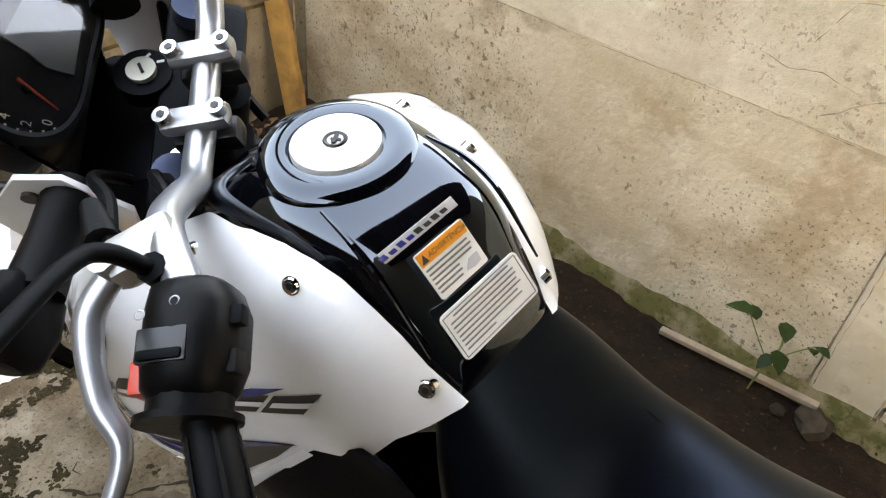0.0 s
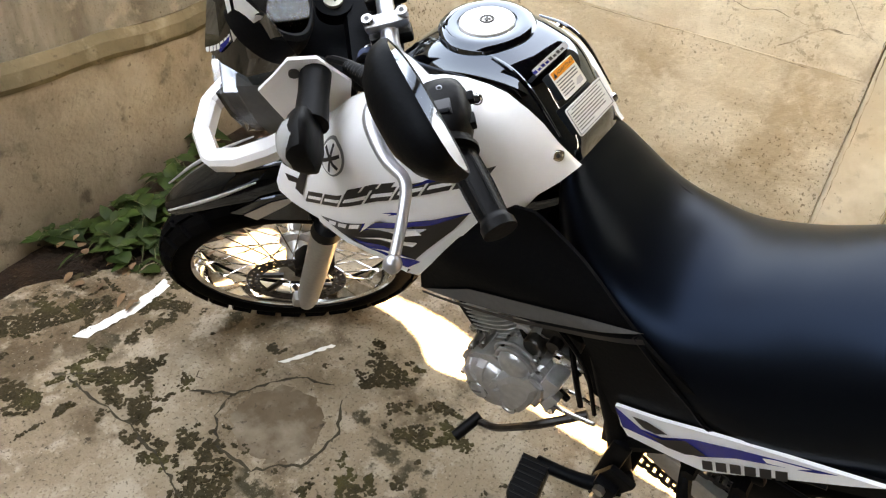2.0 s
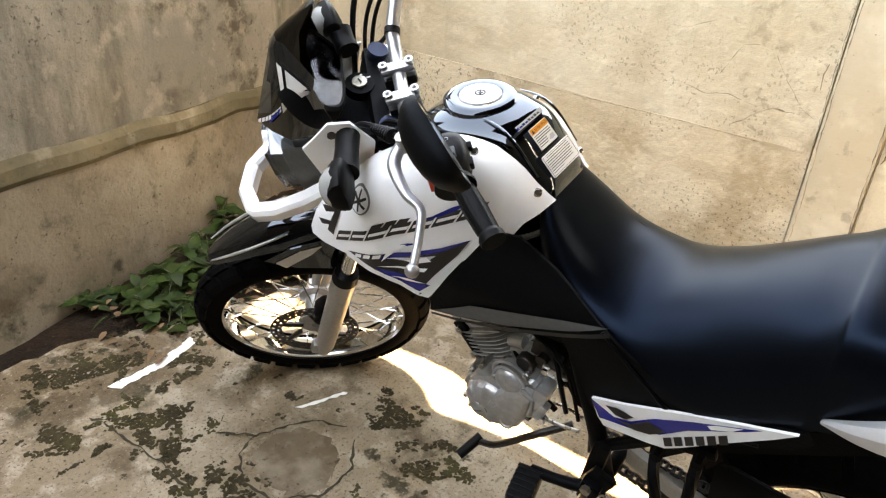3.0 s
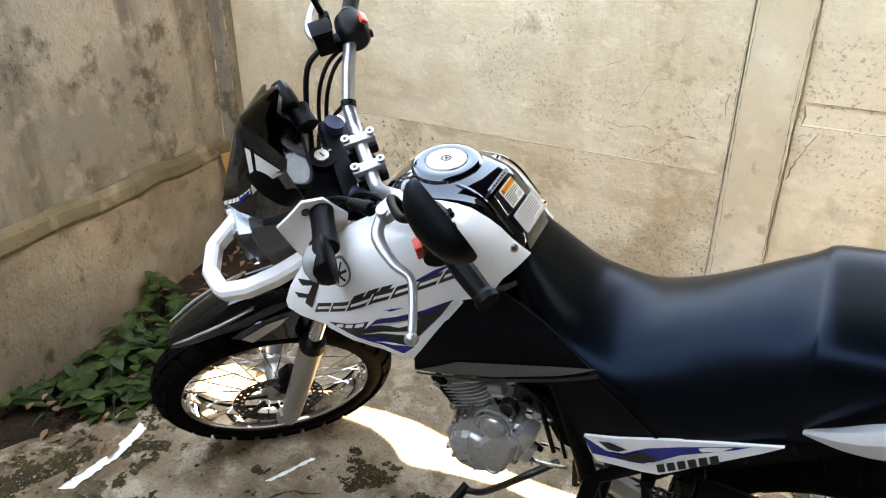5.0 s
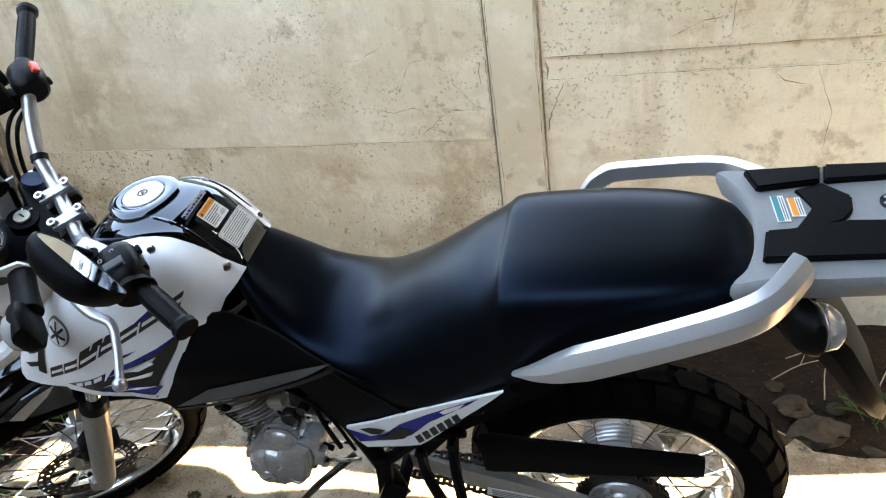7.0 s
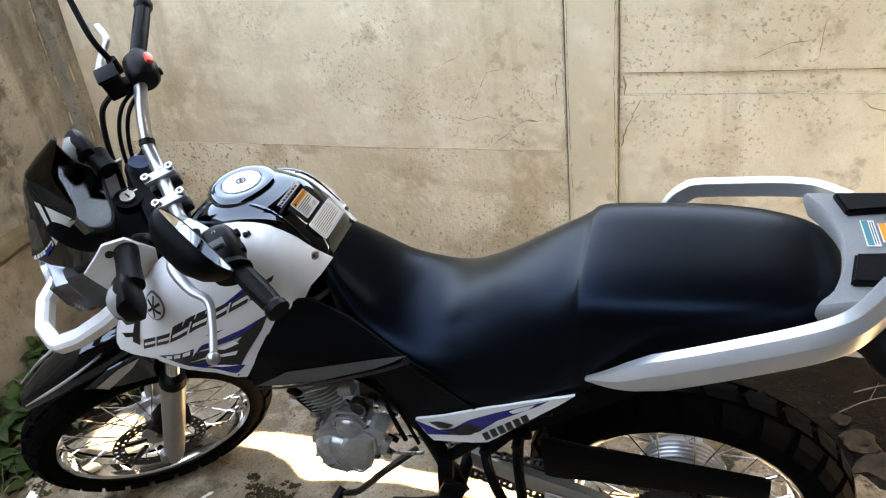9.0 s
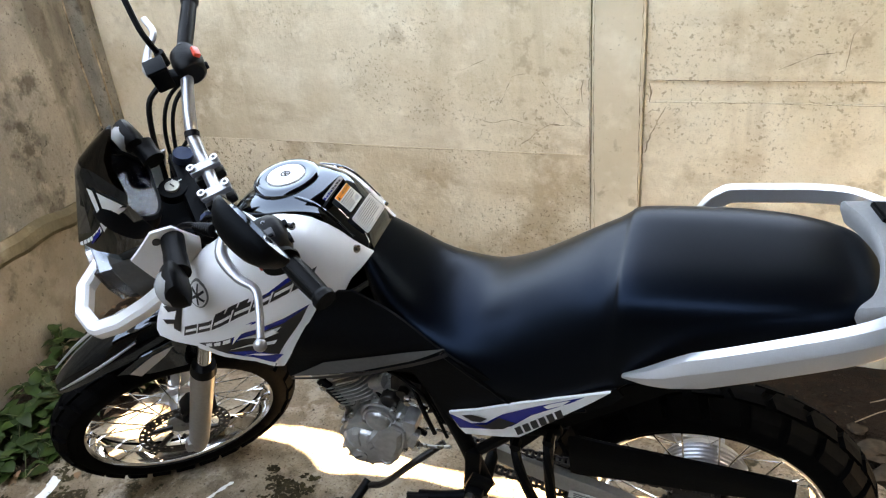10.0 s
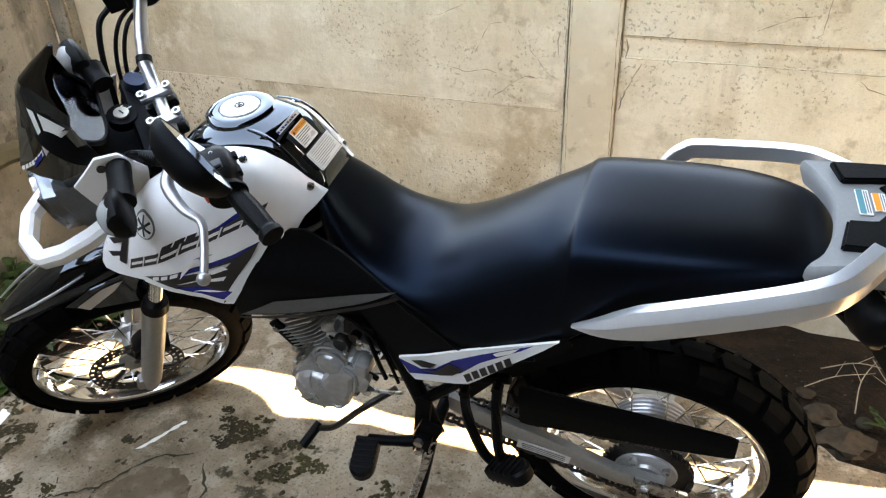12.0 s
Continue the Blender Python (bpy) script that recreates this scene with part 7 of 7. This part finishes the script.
# local: x across (to the left side is +x after the turn), y towards the front, z out of the dial
dash_out = [(-0.083, -0.009), (-0.074, -0.044), (-0.040, -0.062), (0.018, -0.065), (0.080, -0.065), (0.103, -0.042), (0.116, -0.004), (0.100, 0.033), (0.056, 0.044), (0.007, 0.051), (-0.029, 0.050), (-0.063, 0.030)]
dash_out = [(p.x, p.y) for p in smoothed([(x, y, 0) for x, y in dash_out], 4, True)]
dash_ring = lambda k, h: [Vector((0.015 + (x - 0.015) * k, -0.008 + (y + 0.008) * k, h)) for x, y in dash_out]
STEER_D = STEER @ DASH
bm = BM()
loft(bm, [dash_ring(k, h) for k, h in ((0.8, -0.065), (1.14, -0.045), (1.18, -0.015), (1.12, 0.004), (1.04, 0.008), (0.98, 0.006), (0.95, -0.006))])
dash = part("instrument_panel", bm, SATIN, bike, "black instrument panel with rev counter and display", m=STEER_D)
bm = BM()
loft(bm, [dash_ring(0.965, h) for h in (-0.008, -0.005)])
part("dial_plate", bm, DIAL, dash, m=STEER_D)
bm = BM()
loft(bm, [dash_ring(0.975, h) for h in (0.0035, 0.005)])
part("cover_glass", bm, COVER_GLASS, dash, "clear cover", m=STEER_D)
bm = BM()
loft(bm, [[Vector((x, y, h)) for x, y in ((0.002, -0.054), (0.075, -0.053), (0.093, -0.031), (0.098, -0.007), (0.068, 0.006), (0.021, 0.014), (0.012, -0.010), (0.001, -0.028))] for h in (-0.005, -0.002)])
part("display", bm, LCD, dash, "grey-green liquid crystal display", m=STEER_D)
TC = Vector((-0.027, -0.016, -0.0035))
for k in range(12):
    a = math.radians(219 - 13.4 * k)
    bm = BM()
    block(bm, TC + Vector((0.050 * math.cos(a), 0.050 * math.sin(a), 0)), (0.007, 0.0022, 0.0012), (0, 0, math.degrees(a)))
    part("tick", bm, RED if k > 9 else PAPER, dash, m=STEER_D, smooth=False)
for k in range(6):
    a = math.radians(215 - 27.5 * k)
    lettering(str(2 * k), 0.011, STEER_D @ (TC + Vector((0.040 * math.cos(a) - 0.003, 0.040 * math.sin(a), 0.0006))), STEER_D.to_3x3() @ Vector((1, 0, 0)), STEER_D.to_3x3() @ Vector((0, 1, 0)), PAPER, dash)
bm = BM()
tube(bm, [TC + Vector((0.006, 0.010, 0.0015)), TC + Vector((-0.016, -0.030, 0.0015))], [0.0020, 0.0008], 6, 1)
part("needle", bm, RED, dash, "red pointer", m=STEER_D)
bm = BM()
bmesh.ops.create_cone(bm, cap_ends=True, segments=20, radius1=0.006, radius2=0.005, depth=0.004, matrix=Matrix.Translation(TC))
part("pointer_hub", bm, SATIN, dash, m=STEER_D)

# headlight cowl: faceted, pointed in plan; rings from the left rear edge over the nose to the right rear edge
COWL = (((-1.060, 0.066, 1.045), (-1.135, 0.052, 1.035), (-1.168, 0.0, 1.040)), ((-1.040, 0.094, 1.115), (-1.125, 0.074, 1.085), (-1.186, 0.0, 1.082)), ((-1.046, 0.102, 1.211), (-1.096, 0.024, 1.226), (-1.106, 0.0, 1.228)),
        ((-1.039, 0.090, 1.221), (-1.078, 0.021, 1.242), (-1.090, 0.0, 1.246)), ((-1.040, 0.042, 1.248), (-1.050, 0.018, 1.260), (-1.060, 0.0, 1.264)), ((-1.012, 0.004, 1.284), (-1.014, 0.003, 1.285), (-1.018, 0.0, 1.286)))


def cowl_ring(k, inset=0.0):
    a, b, c = COWL[k]
    left = [Vector((a[0], -a[1] + inset, a[2])), Vector((a[0] * 0.55 + b[0] * 0.45, -(a[1] * 0.5 + b[1] * 0.5) - 0.004 + inset, (a[2] + b[2]) / 2)), Vector((b[0] + inset, -b[1] + inset, b[2])), Vector(((b[0] + c[0]) / 2 - 0.004 + inset, -b[1] * 0.55, (b[2] + c[2]) / 2)), Vector((c[0] + inset, 0, c[2]))]
    return left + [Vector((p.x, -p.y, p.z)) for p in reversed(left[:-1])]


def cowl_shell(ks):
    bm = BM()
    loft(bm, [cowl_ring(k) + list(reversed(cowl_ring(k, 0.004))) for k in ks])
    return bm


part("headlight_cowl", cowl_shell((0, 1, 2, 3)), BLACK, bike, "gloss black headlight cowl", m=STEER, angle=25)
part("wind_screen", cowl_shell((3, 4, 5)), SMOKE, bike, "dark smoked plastic fly screen", m=STEER, angle=35)


def cowl_patch(name, pts, material, sd, off=0.0035):
    """A graphic on one half of the cowl: u runs from the rear edge (0) to the nose (4), v from the lower (0) over the crease (1) to the upper edge (2)."""
    bm = BM()

    def at_(u, v):
        k, i = min(int(v), 1), min(int(u), 3)
        r0, r1 = cowl_ring(k), cowl_ring(k + 1)
        p = r0[i].lerp(r0[i + 1], u - i).lerp(r1[i].lerp(r1[i + 1], u - i), v - k)
        nrm = Vector((-0.55, -0.8, 0.15)).normalized()
        p = p + nrm * off
        return Vector((p.x, p.y * -sd, p.z))
    (u0, v0), (u1, v1), (u2, v2), (u3, v3) = pts
    rows = []
    for j in range(5):
        b = j / 4
        rows.append([at_((u0 + (u1 - u0) * a) * (1 - b) + (u3 + (u2 - u3) * a) * b, (v0 + (v1 - v0) * a) * (1 - b) + (v3 + (v2 - v3) * a) * b) for a in [k / 8 for k in range(9)]])
    loft(bm, rows, closed=False)
    return part(name, bm, material, bike, m=STEER)


for sd in (-1, 1):
    cowl_patch("cowl_graphic", [(1.75, 1.52), (1.2, 1.64), (0.3, 1.94), (1.55, 1.94)], PAPER, sd)
    cowl_patch("cowl_graphic", [(2.05, 1.55), (1.87, 1.53), (1.72, 1.94), (1.97, 1.94)], PAPER, sd)
    cowl_patch("cowl_graphic", [(2.15, 1.34), (0.5, 1.78), (0.15, 1.93), (2.15, 1.46)], SILVER, sd)
    for i in range(7):
        u = 3.85 - 0.235 * i
        cowl_patch("letter_bar", [(u, 0.98 + 0.055 * i), (u - 0.18, 1.025 + 0.055 * i), (u - 0.18, 1.085 + 0.055 * i), (u, 1.04 + 0.055 * i)], PAPER, sd)
    cowl_patch("cowl_graphic", [(3.2, 1.08), (2.4, 1.32), (2.25, 1.40), (2.9, 1.24)], BLUE, sd)
# headlight
REFLECTOR = mat("lamp_reflector", (0.34, 0.35, 0.37), 0.22, metal=0.6, var=0.1, scale=60)
LAMP = Matrix.Translation((0.024, 0, 0.008))
bm = BM()
loft(bm, [[Vector((x, y * s, z)) for y, z in ((-0.062, 0.985), (-0.05, 0.93), (0.0, 0.915), (0.05, 0.93), (0.062, 0.985), (0.055, 1.03), (0.0, 1.04), (-0.055, 1.03))] for x, s in ((-1.195, 0.75), (-1.205, 0.9), (-1.185, 1.0), (-1.10, 0.9))])
hl = part("headlight", bm, REFLECTOR, bike, "clear headlight with a bright reflector", m=STEER @ LAMP, angle=20)
bm = BM()
loft(bm, [[Vector((x, y * s, z)) for y, z in ((-0.066, 0.985), (-0.053, 0.927), (0.0, 0.91), (0.053, 0.927), (0.066, 0.985), (0.058, 1.034), (0.0, 1.044), (-0.058, 1.034))] for x, s in ((-1.205, 0.7), (-1.215, 0.88), (-1.19, 1.0), (-1.15, 1.0))])
part("headlight_lens", bm, CLEAR, hl, m=STEER @ LAMP, angle=30)
bm = BM()
bmesh.ops.create_uvsphere(bm, u_segments=14, v_segments=10, radius=0.017, matrix=Matrix.Translation((-1.208, 0, 0.985)))
part("bulb_shield", bm, CHROME, hl, m=STEER @ LAMP)
for y in (-0.034, 0.034):
    bm = BM()
    block(bm, (-1.2085, y, 0.985), (0.004, 0.006, 0.085), (0, 0, 0))
    part("reflector_rib", bm, DSTEEL, hl, m=STEER @ LAMP)
bm = BM()
rows = []
SHELL = ((-1.156, 0.069, 0.918, 1.051), (-1.10, 0.082, 0.93, 1.045), (-1.05, 0.09, 0.95, 1.05), (-0.99, 0.08, 0.97, 1.04))
for k, (x, w, z0, z1) in enumerate(SHELL):
    rows.append([Vector((x, y * w, z)) for y, z in ((-0.85, z0), (-1, (z0 + z1) / 2), (-0.9, z1 - 0.01), (-0.8, z1), (0.8, z1), (0.9, z1 - 0.01), (1, (z0 + z1) / 2), (0.85, z0))])
loft(bm, rows[:3])
part("headlight_shell", bm, GREYP, bike, "grey plastic headlight shell", m=STEER, angle=35)
bm = BM()
loft(bm, [[Vector((q.x, q.y * 1.04, 1.0 + (q.z - 1.0) * 1.06)) for q in r] for r in ([p_.lerp(q_, 0.6) for p_, q_ in zip(rows[1], rows[2])], rows[2], rows[3])])
part("cowl_back", bm, SATIN, bike, "black inner cover behind the headlight", m=STEER, angle=35)
# white beak: a loop below the lamp, and the white side cheeks
bm = BM()
loop = [(-1.07, -0.106, 0.985), (-1.15, -0.096, 0.945), (-1.215, -0.080, 0.915), (-1.262, -0.058, 0.897), (-1.268, -0.052, 0.896), (-1.284, 0.0, 0.892), (-1.268, 0.052, 0.896), (-1.262, 0.058, 0.897), (-1.215, 0.080, 0.915), (-1.15, 0.096, 0.945), (-1.07, 0.106, 0.985)]
rows = []
line = [Vector(p) for p in loop]
for i, p in enumerate(line):
    d = (line[min(i + 1, len(line) - 1)] - line[max(i - 1, 0)]).normalized()
    u = d.cross(Vector((0, 0, 1))).normalized()
    rows.append([p + u * a + Vector((0, 0, b)) for a, b in ((-0.016, -0.014), (-0.018, 0.008), (-0.012, 0.017), (0.008, 0.019), (0.014, 0.013), (0.012, -0.012), (0.0, -0.018))])
loft(bm, rows)
part("beak", bm, WHITE, bike, "white beak below the headlight", m=STEER, angle=24)
CHEEK_UP = 0.020
CHEEK = [(-1.100, 1.090), (-1.045, 1.130), (-1.010, 1.122), (-0.982, 1.07), (-1.0, 1.02), (-1.03, 0.965), (-1.08, 0.955), (-1.058, 1.0), (-1.066, 1.05)]
for sd in (-1, 1):
    ydep = lambda x, z: sd * (0.122 - 0.08 * max(0, z - 1.02) - 0.12 * max(0, -1.07 - x) + 0.05 * math.sin((z - 0.95) * 12) * 0.2)
    ch = part("cowl_cheek", skin(BM(), CHEEK if sd < 0 else [(x, min(z, 1.06)) for x, z in CHEEK if z < 1.11], ydep, 0.005, 4, sd), WHITE, bike, "white cowl side piece", m=STEER @ Matrix.Translation((0, 0, CHEEK_UP)), angle=60)
    c = Vector((-1.045, ydep(-1.045, 1.108) + sd * 0.0015, 1.108))
    bm = BM()
    rod(bm, c - Vector((0, sd * 0.003, 0)), c + Vector((0, sd * 0.001, 0)), 0.0075, n=16)
    part("screw_hole", bm, INK, ch, m=STEER @ Matrix.Translation((0, 0, CHEEK_UP)))
    st, d, u, v, tip = indicator("turn_signal", (-1.020, sd * 0.112, 1.115) if sd < 0 else (-1.000, 0.060, 1.125), (-1.030, sd * 0.205, 1.125) if sd < 0 else (-1.008, 0.098, 1.137), STEER, 0.020, 0.034)
    lens(st, d, u, v, tip, 0.034, STEER, -1)

# front mudguard
FEN = ((-1.475, 0.700, 0.020, 0.012), (-1.45, 0.718, 0.034, 0.018), (-1.40, 0.745, 0.048, 0.028), (-1.34, 0.768, 0.058, 0.036), (-1.28, 0.782, 0.064, 0.05), (-1.22, 0.782, 0.066, 0.07), (-1.16, 0.765, 0.064, 0.07), (-1.12, 0.735, 0.06, 0.05), (-1.09, 0.69, 0.052, 0.03))
bm = BM()
rows = []
for x, z, w, drop in FEN:
    top = [Vector((x, y * w, z - drop * abs(y) ** 2.2 - 0.004 * (1 if abs(y) < 0.3 else 0))) for y in (-1, -0.85, -0.6, -0.45, -0.3, 0, 0.3, 0.45, 0.6, 0.85, 1)]
    rows.append(top + [p - Vector((0, 0, 0.004)) for p in reversed(top)])
loft(bm, rows)
fen = part("front_mudguard", bm, BLACK, bike, "gloss black front mudguard", m=STEER_W, angle=50)
for sd in (-1, 1):
    ydep = lambda x, z: sd * (0.068 + 0.02 * max(0, 0.72 - z))
    part("mudguard_side", skin(BM(), [(-1.335, 0.715), (-1.27, 0.735), (-1.19, 0.735), (-1.13, 0.70), (-1.125, 0.655), (-1.16, 0.62), (-1.21, 0.625), (-1.28, 0.66)], ydep, 0.004, 3, sd), BLACK, fen, m=STEER_W, angle=60)
    part("graphic", skin(BM(), [(-1.315, 0.70), (-1.25, 0.722), (-1.20, 0.722), (-1.23, 0.70), (-1.30, 0.672)], ydep, 0.0, 3, sd, 0.002), SILVER, fen, m=STEER_W)
    bm = BM()
    tube(bm, [(x, sd * y, z) for x, y, z in ((-1.46, 0.030, 0.712), (-1.40, 0.043, 0.733), (-1.33, 0.050, 0.752), (-1.26, 0.05, 0.768))], [0.0015, 0.0034, 0.0034, 0.0015], 6, 5)
    part("edge_line", bm, SILVER, fen, m=STEER_W)
